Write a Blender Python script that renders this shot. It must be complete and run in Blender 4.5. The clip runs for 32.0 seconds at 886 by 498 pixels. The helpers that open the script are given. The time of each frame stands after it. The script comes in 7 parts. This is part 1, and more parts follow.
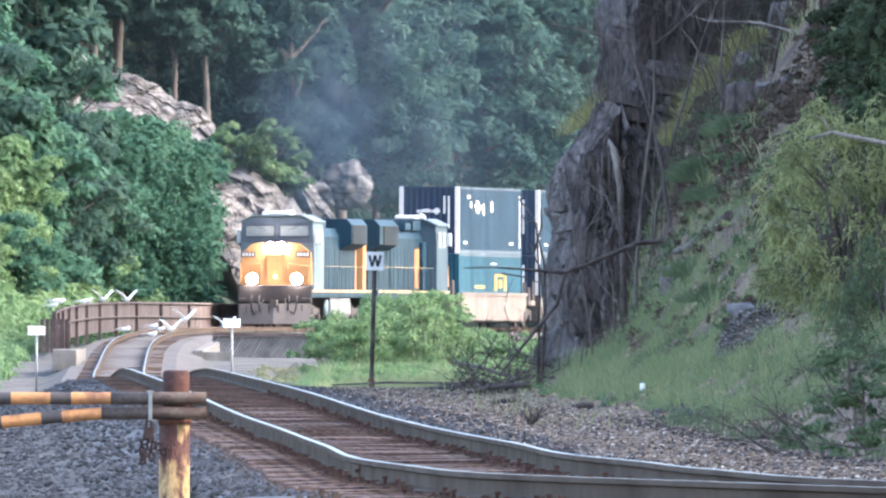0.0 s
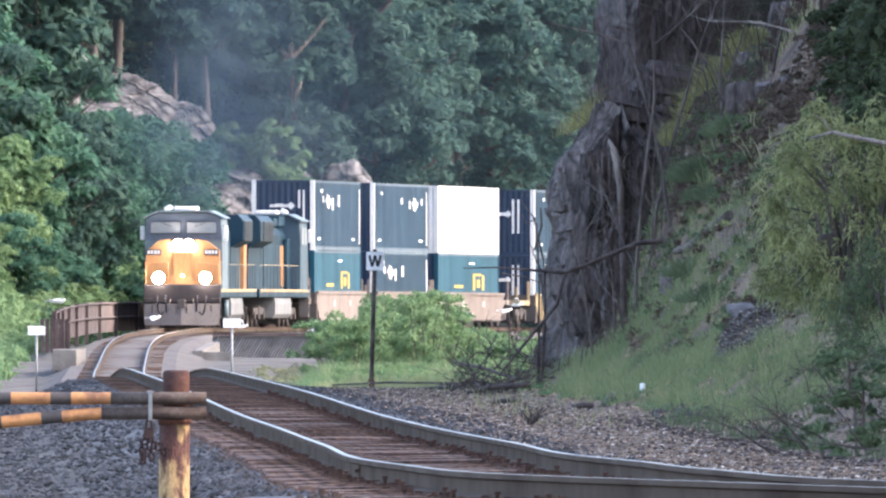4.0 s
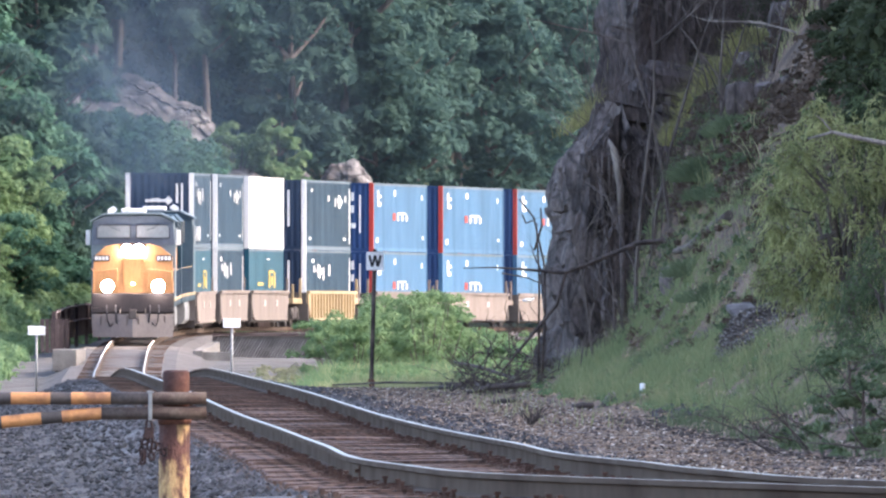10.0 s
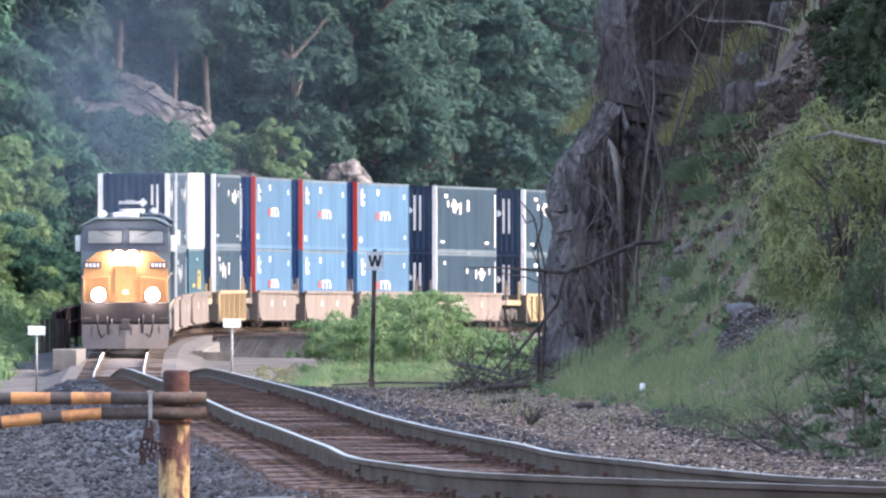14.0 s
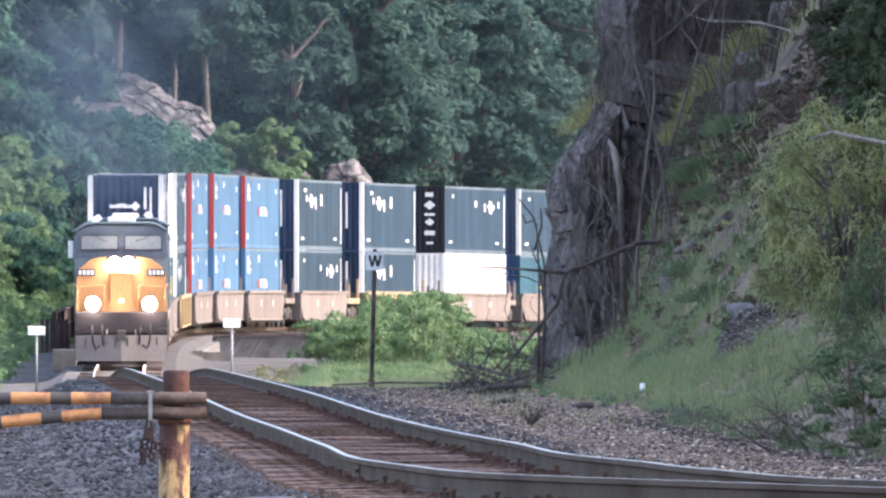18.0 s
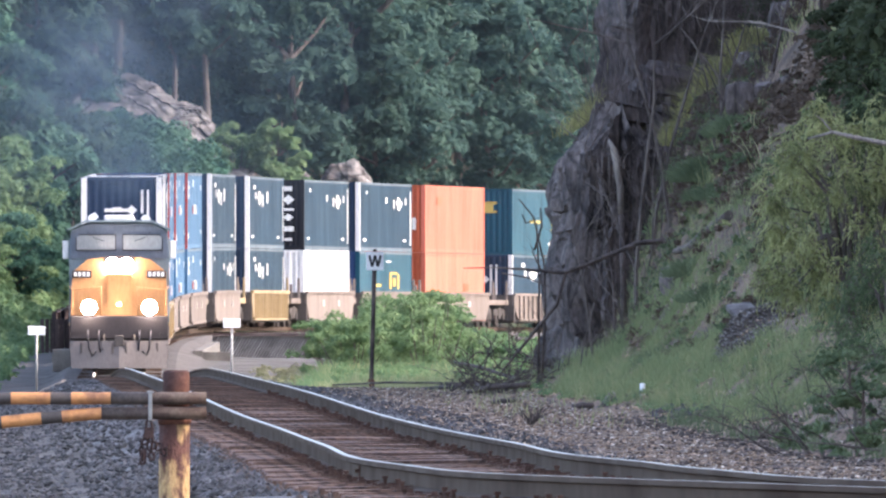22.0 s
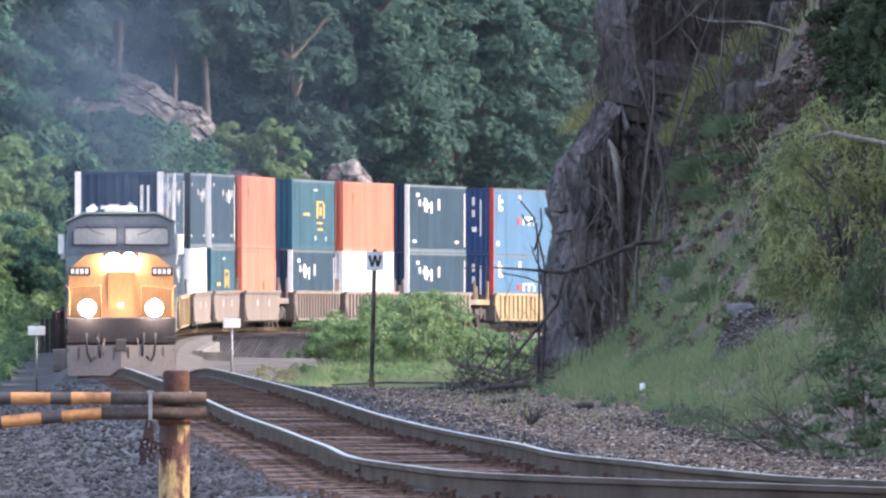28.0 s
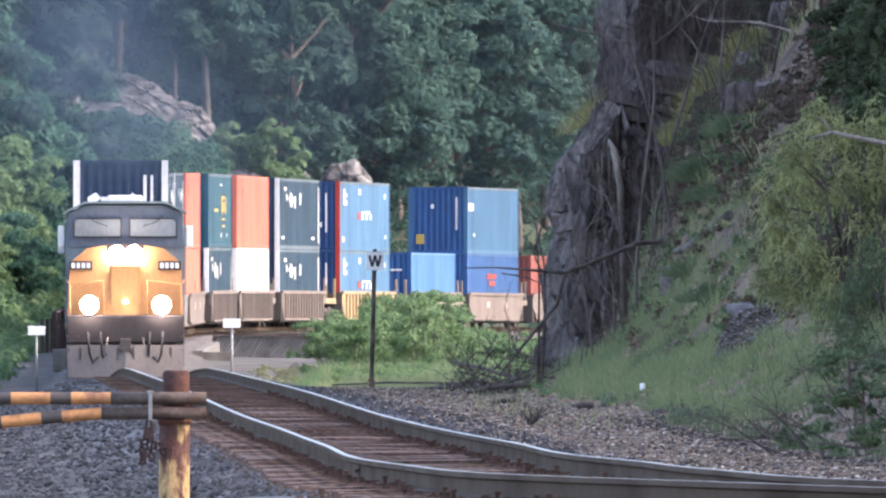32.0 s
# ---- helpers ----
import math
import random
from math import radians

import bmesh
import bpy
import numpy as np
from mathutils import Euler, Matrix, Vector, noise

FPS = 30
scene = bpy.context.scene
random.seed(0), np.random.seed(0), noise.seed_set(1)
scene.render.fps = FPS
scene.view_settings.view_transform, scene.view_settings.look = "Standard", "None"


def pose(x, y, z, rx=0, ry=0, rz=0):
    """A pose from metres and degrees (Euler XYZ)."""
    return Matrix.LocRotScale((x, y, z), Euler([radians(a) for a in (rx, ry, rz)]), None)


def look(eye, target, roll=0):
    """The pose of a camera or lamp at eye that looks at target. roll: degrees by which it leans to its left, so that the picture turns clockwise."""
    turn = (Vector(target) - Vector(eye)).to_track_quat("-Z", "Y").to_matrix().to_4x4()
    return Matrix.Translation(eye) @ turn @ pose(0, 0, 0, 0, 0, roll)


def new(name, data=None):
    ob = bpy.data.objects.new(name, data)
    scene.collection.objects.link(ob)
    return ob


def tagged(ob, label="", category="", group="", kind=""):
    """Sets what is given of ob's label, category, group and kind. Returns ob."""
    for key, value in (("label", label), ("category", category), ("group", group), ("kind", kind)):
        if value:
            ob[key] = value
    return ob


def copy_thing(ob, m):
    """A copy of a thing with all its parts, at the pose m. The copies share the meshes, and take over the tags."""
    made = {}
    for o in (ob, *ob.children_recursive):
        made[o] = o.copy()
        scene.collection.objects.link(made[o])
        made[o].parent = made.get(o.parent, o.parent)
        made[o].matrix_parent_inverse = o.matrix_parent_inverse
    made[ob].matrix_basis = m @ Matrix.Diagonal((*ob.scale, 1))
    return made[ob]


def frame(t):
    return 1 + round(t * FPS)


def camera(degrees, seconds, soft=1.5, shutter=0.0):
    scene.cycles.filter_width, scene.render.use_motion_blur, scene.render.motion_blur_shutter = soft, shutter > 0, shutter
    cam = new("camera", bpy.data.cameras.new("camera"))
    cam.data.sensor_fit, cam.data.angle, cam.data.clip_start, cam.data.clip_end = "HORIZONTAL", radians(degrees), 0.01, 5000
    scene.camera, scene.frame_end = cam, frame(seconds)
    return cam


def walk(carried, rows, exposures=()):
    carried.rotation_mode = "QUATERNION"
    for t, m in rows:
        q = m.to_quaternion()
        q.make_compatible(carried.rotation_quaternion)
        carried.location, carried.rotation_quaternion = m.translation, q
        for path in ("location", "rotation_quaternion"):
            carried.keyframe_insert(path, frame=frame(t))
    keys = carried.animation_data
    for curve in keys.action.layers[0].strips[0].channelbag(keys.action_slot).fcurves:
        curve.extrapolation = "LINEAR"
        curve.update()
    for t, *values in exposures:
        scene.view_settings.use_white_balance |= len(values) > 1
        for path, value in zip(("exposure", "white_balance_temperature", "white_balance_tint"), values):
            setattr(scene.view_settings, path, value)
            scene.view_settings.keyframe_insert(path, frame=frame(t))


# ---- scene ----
# One still camera on a low stand, long lens, looking up a railway line.
H = 1.6            # lens height above the datum
cam = camera(2.1944, 32.0, soft=2.4)
VIEW = look((0, 0, H), (0, 1000, H + 3.493))
walk(cam, [(0.0, VIEW), (32.0, VIEW)], exposures=[(0.0, 2.90, 6550, 11), (2.0, 2.80, 6600, 12), (3.0, 2.68, 6700, 14), (6.0, 2.56, 6850, 17), (21.0, 2.54, 6900, 18), (25.0, 2.45, 6950, 18), (32.0, 2.48, 6900, 18)])

# ---- light ----
SUN_AZ, SUN_EL = radians(99), radians(38)     # azimuth from +Y towards +X
world = bpy.data.worlds.new("world")
scene.world = world
world.use_nodes = True
wn = world.node_tree.nodes
sky = wn.new("ShaderNodeTexSky")
sky.sky_type, sky.sun_disc = "NISHITA", False
sky.sun_elevation, sky.sun_rotation = SUN_EL, SUN_AZ
sky.air_density, sky.dust_density, sky.ozone_density = 0.9, 2.5, 1.0
wn["Background"].inputs["Strength"].default_value = 0.15
world.node_tree.links.new(sky.outputs[0], wn["Background"].inputs["Color"])
sun = new("sun", bpy.data.lights.new("sun", "SUN"))
sun.data.energy, sun.data.angle, sun.data.color = 0.5, radians(3.0), (1.0, 0.93, 0.82)
TO_SUN = Vector((math.sin(SUN_AZ) * math.cos(SUN_EL), math.cos(SUN_AZ) * math.cos(SUN_EL), math.sin(SUN_EL)))
sun.matrix_world = look(TO_SUN * 300, (0, 0, 0))

# ---- materials ----


def material(name, base, rough=0.8, metal=0.0, spots=None, scale=3.0, fine=60.0, bump=0.15, amount=0.45, stretch=(1, 1, 1),
             per_object=0.0, island=0.0, emit=None, world_space=False, spec=0.4, lo=0.42, hi=0.62, cracks=0.0):
    """A surface with two scales of colour variation, bump, and roughness that follows them."""
    m = bpy.data.materials.new(name)
    m.use_nodes = True
    t = m.node_tree
    n, l = t.nodes, t.links
    b = n["Principled BSDF"]
    b.inputs["Metallic"].default_value = metal
    b.inputs["Specular IOR Level"].default_value = spec
    co = n.new("ShaderNodeTexCoord")
    mp = n.new("ShaderNodeMapping")
    mp.inputs["Scale"].default_value = stretch
    geo = n.new("ShaderNodeNewGeometry")
    l.new(geo.outputs["Position"] if world_space else co.outputs["Object"], mp.inputs["Vector"])
    big = n.new("ShaderNodeTexNoise")
    big.inputs["Scale"].default_value, big.inputs["Detail"].default_value = scale, 6
    small = n.new("ShaderNodeTexNoise")
    small.inputs["Scale"].default_value, small.inputs["Detail"].default_value = fine, 4
    for q in (big, small):
        l.new(mp.outputs[0], q.inputs["Vector"])
    ramp = n.new("ShaderNodeMapRange")
    ramp.inputs["From Min"].default_value, ramp.inputs["From Max"].default_value = lo, hi
    l.new(big.outputs["Fac"], ramp.inputs["Value"])
    mix = n.new("ShaderNodeMix")
    mix.data_type = "RGBA"
    second = spots if spots else tuple(c * (1 - amount) for c in base)
    mix.inputs["A"].default_value, mix.inputs["B"].default_value = (*base, 1), (*second, 1)
    l.new(ramp.outputs[0], mix.inputs["Factor"])
    hsv = n.new("ShaderNodeHueSaturation")
    l.new(mix.outputs["Result"], hsv.inputs["Color"])
    val = n.new("ShaderNodeMapRange")
    val.inputs["From Min"].default_value, val.inputs["From Max"].default_value = 0.3, 0.7
    val.inputs["To Min"].default_value, val.inputs["To Max"].default_value = 1 - amount * 0.6, 1 + amount * 0.6
    l.new(small.outputs["Fac"], val.inputs["Value"])
    last = val.outputs[0]
    for spread, node, out in ((per_object, "ShaderNodeObjectInfo", "Random"), (island, "ShaderNodeNewGeometry", "Random Per Island")):
        if spread:
            src = n.new(node)
            r = n.new("ShaderNodeMapRange")
            r.inputs["To Min"].default_value, r.inputs["To Max"].default_value = 1 - spread, 1 + spread
            l.new(src.outputs[out], r.inputs["Value"])
            mul = n.new("ShaderNodeMath")
            mul.operation = "MULTIPLY"
            l.new(last, mul.inputs[0])
            l.new(r.outputs[0], mul.inputs[1])
            last = mul.outputs[0]
    if cracks:
        vor = n.new("ShaderNodeTexVoronoi")
        vor.feature = "DISTANCE_TO_EDGE"
        vor.inputs["Scale"].default_value = cracks
        warp = n.new("ShaderNodeMix")
        warp.data_type = "VECTOR"
        warp.inputs["Factor"].default_value = 0.12
        l.new(mp.outputs[0], warp.inputs["A"])
        l.new(small.outputs["Color"], warp.inputs["B"])
        l.new(warp.outputs["Result"], vor.inputs["Vector"])
        cr = n.new("ShaderNodeMapRange")
        cr.inputs["From Max"].default_value = 0.09
        cr.inputs["To Min"].default_value = 0.3
        l.new(vor.outputs["Distance"], cr.inputs["Value"])
        mul = n.new("ShaderNodeMath")
        mul.operation = "MULTIPLY"
        l.new(last, mul.inputs[0])
        l.new(cr.outputs[0], mul.inputs[1])
        last = mul.outputs[0]
    l.new(last, hsv.inputs["Value"])
    l.new(hsv.outputs[0], b.inputs["Base Color"])
    rr = n.new("ShaderNodeMapRange")
    rr.inputs["To Min"].default_value, rr.inputs["To Max"].default_value = max(0.05, rough - 0.12), min(1, rough + 0.12)
    l.new(big.outputs["Fac"], rr.inputs["Value"])
    l.new(rr.outputs[0], b.inputs["Roughness"])
    if bump:
        bp = n.new("ShaderNodeBump")
        bp.inputs["Strength"].default_value, bp.inputs["Distance"].default_value = bump, 0.05
        l.new(small.outputs["Fac"], bp.inputs["Height"])
        l.new(bp.outputs[0], b.inputs["Normal"])
    if emit:
        b.inputs["Emission Color"].default_value = (*emit[:3], 1)
        b.inputs["Emission Strength"].default_value = emit[3]
    return m


def foliage(name, a, b, clear=0.25, clumps=0.55):
    """Leaves: two greens by island, some light let through."""
    m = bpy.data.materials.new(name)
    m.use_nodes = True
    t = m.node_tree
    n, l = t.nodes, t.links
    bs = n["Principled BSDF"]
    bs.inputs["Roughness"].default_value = 0.65
    bs.inputs["Specular IOR Level"].default_value = 0.08
    geo = n.new("ShaderNodeNewGeometry")
    noise_node = n.new("ShaderNodeTexNoise")
    noise_node.inputs["Scale"].default_value = clumps
    noise_node.inputs["Detail"].default_value = 5
    l.new(geo.outputs["Position"], noise_node.inputs["Vector"])
    add = n.new("ShaderNodeMath")
    add.operation = "ADD"
    r1 = n.new("ShaderNodeMapRange")
    r1.inputs["From Min"].default_value, r1.inputs["From Max"].default_value = 0.35, 0.65
    r1.inputs["To Max"].default_value = 0.6
    l.new(noise_node.outputs["Fac"], r1.inputs["Value"])
    r2 = n.new("ShaderNodeMapRange")
    r2.inputs["To Max"].default_value = 0.4
    l.new(geo.outputs["Random Per Island"], r2.inputs["Value"])
    l.new(r1.outputs[0], add.inputs[0])
    l.new(r2.outputs[0], add.inputs[1])
    mix = n.new("ShaderNodeMix")
    mix.data_type = "RGBA"
    mix.inputs["A"].default_value, mix.inputs["B"].default_value = (*a, 1), (*b, 1)
    l.new(add.outputs[0], mix.inputs["Factor"])
    l.new(mix.outputs["Result"], bs.inputs["Base Color"])
    tr = n.new("ShaderNodeBsdfTranslucent")
    l.new(mix.outputs["Result"], tr.inputs["Color"])
    ms = n.new("ShaderNodeMixShader")
    ms.inputs[0].default_value = clear
    l.new(bs.outputs[0], ms.inputs[1])
    l.new(tr.outputs[0], ms.inputs[2])
    l.new(ms.outputs[0], n["Material Output"].inputs["Surface"])
    return m


M = {
    "soil": material("soil", (0.165, 0.108, 0.070), 0.95, spots=(0.068, 0.050, 0.038), scale=0.9, fine=24, bump=0.5, world_space=True),
    "ballast": material("ballast", (0.094, 0.093, 0.096), 0.9, spots=(0.045, 0.044, 0.045), scale=0.8, fine=22, bump=0.6, world_space=True, island=0.45),
    "verge_gravel": material("verge_gravel", (0.118, 0.112, 0.106), 0.95, spots=(0.070, 0.066, 0.060), scale=0.35, fine=9, bump=0.5, world_space=True, spec=0.1),
    "ballast_brown": material("ballast_brown", (0.33, 0.235, 0.16), 0.95, spots=(0.10, 0.066, 0.045), scale=0.8, fine=22, bump=0.6, world_space=True, island=0.85),
    # far bed: dust and the sunlight on it are both put into this paler colour
    "ballast_far": material("ballast_far", (0.132, 0.122, 0.116), 0.95, spots=(0.082, 0.074, 0.070), scale=0.8, fine=9, bump=0.6, world_space=True, spec=0.1),
    "tie_gravel": material("tie_gravel", (0.135, 0.098, 0.080), 0.95, spots=(0.06, 0.045, 0.038), scale=1.5, fine=22, bump=0.5, world_space=True, island=0.6),
    "rail_side": material("rail_side", (0.092, 0.067, 0.050), 0.9, spots=(0.064, 0.043, 0.032), scale=0.6, fine=5, bump=0, amount=0.2, spec=0.1, world_space=True),
    "rail_top": material("rail_top", (0.165, 0.165, 0.160), 0.32, metal=1.0, scale=4, fine=80, bump=0.02, amount=0.15, world_space=True),
    "tie": material("tie", (0.17, 0.10, 0.07), 0.9, spots=(0.07, 0.043, 0.033), scale=2.2, fine=30, bump=0.5, stretch=(1, 6, 1), per_object=0.35, island=0.35),
    "spike": material("spike", (0.13, 0.07, 0.05), 0.85, metal=0.3, scale=6, fine=60),
    "rock": material("rock", (0.120, 0.098, 0.090), 0.9, spots=(0.042, 0.035, 0.034), scale=1.6, fine=10, bump=1.0, amount=0.75, stretch=(1.7, 0.4, 0.75), cracks=1.9, world_space=True),
    "rock_pale": material("rock_pale", (0.185, 0.172, 0.165), 0.92, spots=(0.078, 0.070, 0.067), scale=0.9, fine=6, bump=0.9, amount=0.6, world_space=True, stretch=(1, 1, 2), cracks=1.0),
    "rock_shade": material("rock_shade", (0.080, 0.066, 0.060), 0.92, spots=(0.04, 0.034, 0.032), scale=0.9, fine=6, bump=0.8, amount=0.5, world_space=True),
    "hill": material("hill", (0.035, 0.05, 0.025), 0.95, spots=(0.06, 0.05, 0.035), scale=0.3, fine=8, bump=0.5, world_space=True),
    # leaf_oak and leaf_dark lean blue: distance haze is put into these greens
    "leaf_oak": foliage("leaf_oak", (0.044, 0.094, 0.086), (0.082, 0.146, 0.108), 0.48),
    "leaf_dark": foliage("leaf_dark", (0.040, 0.084, 0.076), (0.074, 0.130, 0.094), 0.48),
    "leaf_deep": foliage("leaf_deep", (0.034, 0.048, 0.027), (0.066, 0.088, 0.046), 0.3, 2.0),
    "leaf_light": foliage("leaf_light", (0.10, 0.185, 0.088), (0.20, 0.285, 0.14), 0.42),
    # clump noise between these two greens stands in for lit tips and hollows
    "leaf_willow": foliage("leaf_willow", (0.080, 0.102, 0.046), (0.47, 0.50, 0.235), 0.35, 3.0),
    "leaf_vine": foliage("leaf_vine", (0.048, 0.125, 0.090), (0.095, 0.185, 0.118), 0.42),
    "leaf_mid": foliage("leaf_mid", (0.040, 0.068, 0.038), (0.150, 0.205, 0.105), 0.35, 2.2),
    "grass": foliage("grass", (0.15, 0.205, 0.098), (0.29, 0.335, 0.17), 0.4),
    "grass_dry": foliage("grass_dry", (0.24, 0.27, 0.12), (0.42, 0.42, 0.23), 0.4),
    "bark": material("bark", (0.14, 0.118, 0.102), 0.92, spots=(0.065, 0.054, 0.048), scale=3, fine=25, bump=0.7, stretch=(1, 1, 0.25)),
    "bark_pale": material("bark_pale", (0.33, 0.29, 0.25), 0.92, spots=(0.15, 0.13, 0.115), scale=3, fine=25, bump=0.7, stretch=(1, 1, 0.25)),
    "dead_wood": material("dead_wood", (0.095, 0.075, 0.066), 0.92, spots=(0.045, 0.036, 0.034), scale=3, fine=25, bump=0.6),
    "concrete": material("concrete", (0.18, 0.165, 0.148), 0.88, spots=(0.11, 0.10, 0.09), scale=1.2, fine=25, bump=0.25),
    "white_paint": material("white_paint", (0.82, 0.82, 0.80), 0.55, scale=1.5, fine=30, bump=0.05, amount=0.12),
    "black_paint": material("black_paint", (0.022, 0.022, 0.024), 0.5, scale=2, fine=30, bump=0.05, amount=0.25),
    "galvanised": material("galvanised", (0.27, 0.27, 0.265), 0.5, metal=0.6, scale=3, fine=40, bump=0.05, amount=0.2),
    "rust_iron": material("rust_iron", (0.15, 0.065, 0.045), 0.85, metal=0.3, spots=(0.07, 0.035, 0.03), scale=3, fine=30, bump=0.3),
}


def part(name, bm, mat, parent=None, label="", smooth=False, bevel=0.0):
    """Links a bmesh as one mesh object, under a thing or a part."""
    me = bpy.data.meshes.new(name)
    if bevel:
        bmesh.ops.bevel(bm, geom=bm.edges[:], offset=bevel, segments=1, affect="EDGES", clamp_overlap=True)
    bm.to_mesh(me)
    bm.free()
    for q in (mat if isinstance(mat, (list, tuple)) else [mat]):
        me.materials.append(q)
    if smooth:
        me.polygons.foreach_set("use_smooth", [True] * len(me.polygons))
    ob = new(name, me)
    if parent:
        ob.parent = parent
    if label:
        ob["label"] = label
    return ob


def block(bm, x0, x1, y0, y1, z0, z1, mi=0):
    """A box between the given limits."""
    vs = [bm.verts.new((x, y, z)) for z in (z0, z1) for y in (y0, y1) for x in (x0, x1)]
    for q in ((0, 2, 3, 1), (4, 5, 7, 6), (0, 1, 5, 4), (2, 6, 7, 3), (0, 4, 6, 2), (1, 3, 7, 5)):
        bm.faces.new([vs[i] for i in q]).material_index = mi
    return vs


def tube(bm, path, radii, sides=6, mi=0, cap=True):
    """A tapered tube along a list of points."""
    rings = []
    pts = [Vector(q) for q in path]
    for i, q in enumerate(pts):
        d = (pts[min(i + 1, len(pts) - 1)] - pts[max(i - 1, 0)]).normalized()
        a = d.orthogonal().normalized() if i == 0 else (rings_a - d * rings_a.dot(d)).normalized()
        rings_a = a
        b = d.cross(a)
        r = radii[i] if isinstance(radii, (list, tuple)) else radii
        rings.append([bm.verts.new(q + (a * math.cos(k * 2 * math.pi / sides) + b * math.sin(k * 2 * math.pi / sides)) * r) for k in range(sides)])
    for r0, r1 in zip(rings, rings[1:]):
        for k in range(sides):
            f = bm.faces.new((r0[k], r0[(k + 1) % sides], r1[(k + 1) % sides], r1[k]))
            f.material_index, f.smooth = mi, sides > 5
    if cap:
        bm.faces.new(rings[0][::-1]).material_index = mi
        bm.faces.new(rings[-1]).material_index = mi


def prism(bm, outline, x0, x1, mi=0):
    """An outline in (y, z), drawn out along x."""
    a = [bm.verts.new((x0, y, z)) for y, z in outline]
    b = [bm.verts.new((x1, y, z)) for y, z in outline]
    k = len(outline)
    for i in range(k):
        bm.faces.new((a[i], a[(i + 1) % k], b[(i + 1) % k], b[i])).material_index = mi
    bm.faces.new(a[::-1]).material_index = mi
    bm.faces.new(b).material_index = mi


def thing(name, label, category, m=None, group=""):
    """An Empty that carries the parts of one thing."""
    ob = tagged(new(name), label, category, group)
    if m is not None:
        ob.matrix_basis = m
    return ob


def raw(name, verts, faces, mat, parent=None, label="", smooth=False):
    """One mesh straight from lists."""
    me = bpy.data.meshes.new(name)
    me.from_pydata(verts, [], faces)
    for q in (mat if isinstance(mat, (list, tuple)) else [mat]):
        me.materials.append(q)
    if smooth:
        me.polygons.foreach_set("use_smooth", [True] * len(me.polygons))
    me.update()
    ob = new(name, me)
    if parent:
        ob.parent = parent
    if label:
        ob["label"] = label
    return ob


# ---- the line: plan and profile of the track's centre at rail height ----
LINE = [  # distance, offset, height against the lens
    (1420, 95.0, 0.05), (1260, 59.5, 0.05), (1180, 40.9, 0.05), (1107.3, 23.46, 0.05), (1068.4, 14.01, 0.05), (1029.4, 5.11, 0.09),
    (990.0, -1.91, 0.14), (950.4, -6.92, 0.12), (910.5, -9.95, 0.07), (870.5, -11.12, -0.14), (830.5, -11.19, -0.45), (790.5, -10.86, -0.79),
    (750.5, -10.43, -1.11), (710.5, -9.94, -1.26), (670.5, -9.38, -1.41), (630.5, -8.77, -1.37), (590.5, -8.11, -1.34), (520, -6.8, -1.12),
    (470, -5.9, -0.86), (422, -5.04, -0.70), (380, -4.2, -0.71), (330, -3.15, -0.76), (273, -2.0, -0.84), (248, -1.4, -0.915), (224, -0.85, -0.945),
    (200, -0.42, -0.941), (180, -0.09, -0.93), (167, 0.14, -0.926), (154, 0.62, -0.914), (147, 1.05, -0.91), (140, 2.2, -0.911), (130, 4.7, -0.93),
    (115, 9.6, -0.95)]


def spline(xs, ys):
    """Natural cubic spline through the points, xs rising."""
    xs, ys = np.array(xs, float), np.array(ys, float)
    n = len(xs)
    h = np.diff(xs)
    a = np.zeros((n, n))
    r = np.zeros(n)
    a[0, 0] = a[-1, -1] = 1
    for i in range(1, n - 1):
        a[i, i - 1], a[i, i], a[i, i + 1] = h[i - 1], 2 * (h[i - 1] + h[i]), h[i]
        r[i] = 6 * ((ys[i + 1] - ys[i]) / h[i] - (ys[i] - ys[i - 1]) / h[i - 1])
    s = np.linalg.solve(a, r)

    def at(x):
        x = np.clip(np.asarray(x, float), xs[0], xs[-1])
        i = np.clip(np.searchsorted(xs, x) - 1, 0, n - 2)
        d0, d1 = x - xs[i], xs[i + 1] - x
        return (s[i] * d1 ** 3 + s[i + 1] * d0 ** 3) / (6 * h[i]) + (ys[i] / h[i] - s[i] * h[i] / 6) * d1 + (ys[i + 1] / h[i] - s[i + 1] * h[i] / 6) * d0
    return at


LINE.sort()
line_x = spline([q[0] for q in LINE], [q[1] for q in LINE])
line_z = spline([q[0] for q in LINE], [q[2] + H for q in LINE])
# arc length, counted in the train's way of travel from where its front stands at the start
STEP_Y = np.arange(1420, 115, -0.5)
STEP_X = line_x(STEP_Y)
ARC = np.concatenate([[0], np.cumsum(np.hypot(np.diff(STEP_X), np.diff(STEP_Y)))])
ARC -= np.interp(-950.36, -STEP_Y, ARC)


def on_line(u, off=0.0, up=0.0):
    """A point of the track at arc length u, off metres to the train's left and up metres over the rails."""
    y = float(np.interp(u, ARC, STEP_Y))
    y1, y0 = float(np.interp(u + 0.5, ARC, STEP_Y)), float(np.interp(u - 0.5, ARC, STEP_Y))
    d = Vector((float(line_x(y1) - line_x(y0)), y1 - y0)).normalized()
    return Vector((float(line_x(y)) - d.y * off, y + d.x * off, float(line_z(y)) + up))


def ride(u, half):
    """The pose of a vehicle whose middle is at u and whose bogies stand half a wheelbase before and behind it."""
    a, b = on_line(u + half), on_line(u - half)
    f = (a - b).normalized()
    left = Vector((0, 0, 1)).cross(f).normalized()
    up = f.cross(left)
    m = Matrix((f, left, up)).transposed().to_4x4()
    m.translation = (a + b) / 2
    return m


SPEED = 11.3


# ---- ground ----


def smooth_step(a, b, x):
    t = np.clip((x - a) / (b - a), 0, 1)
    return t * t * (3 - 2 * t)


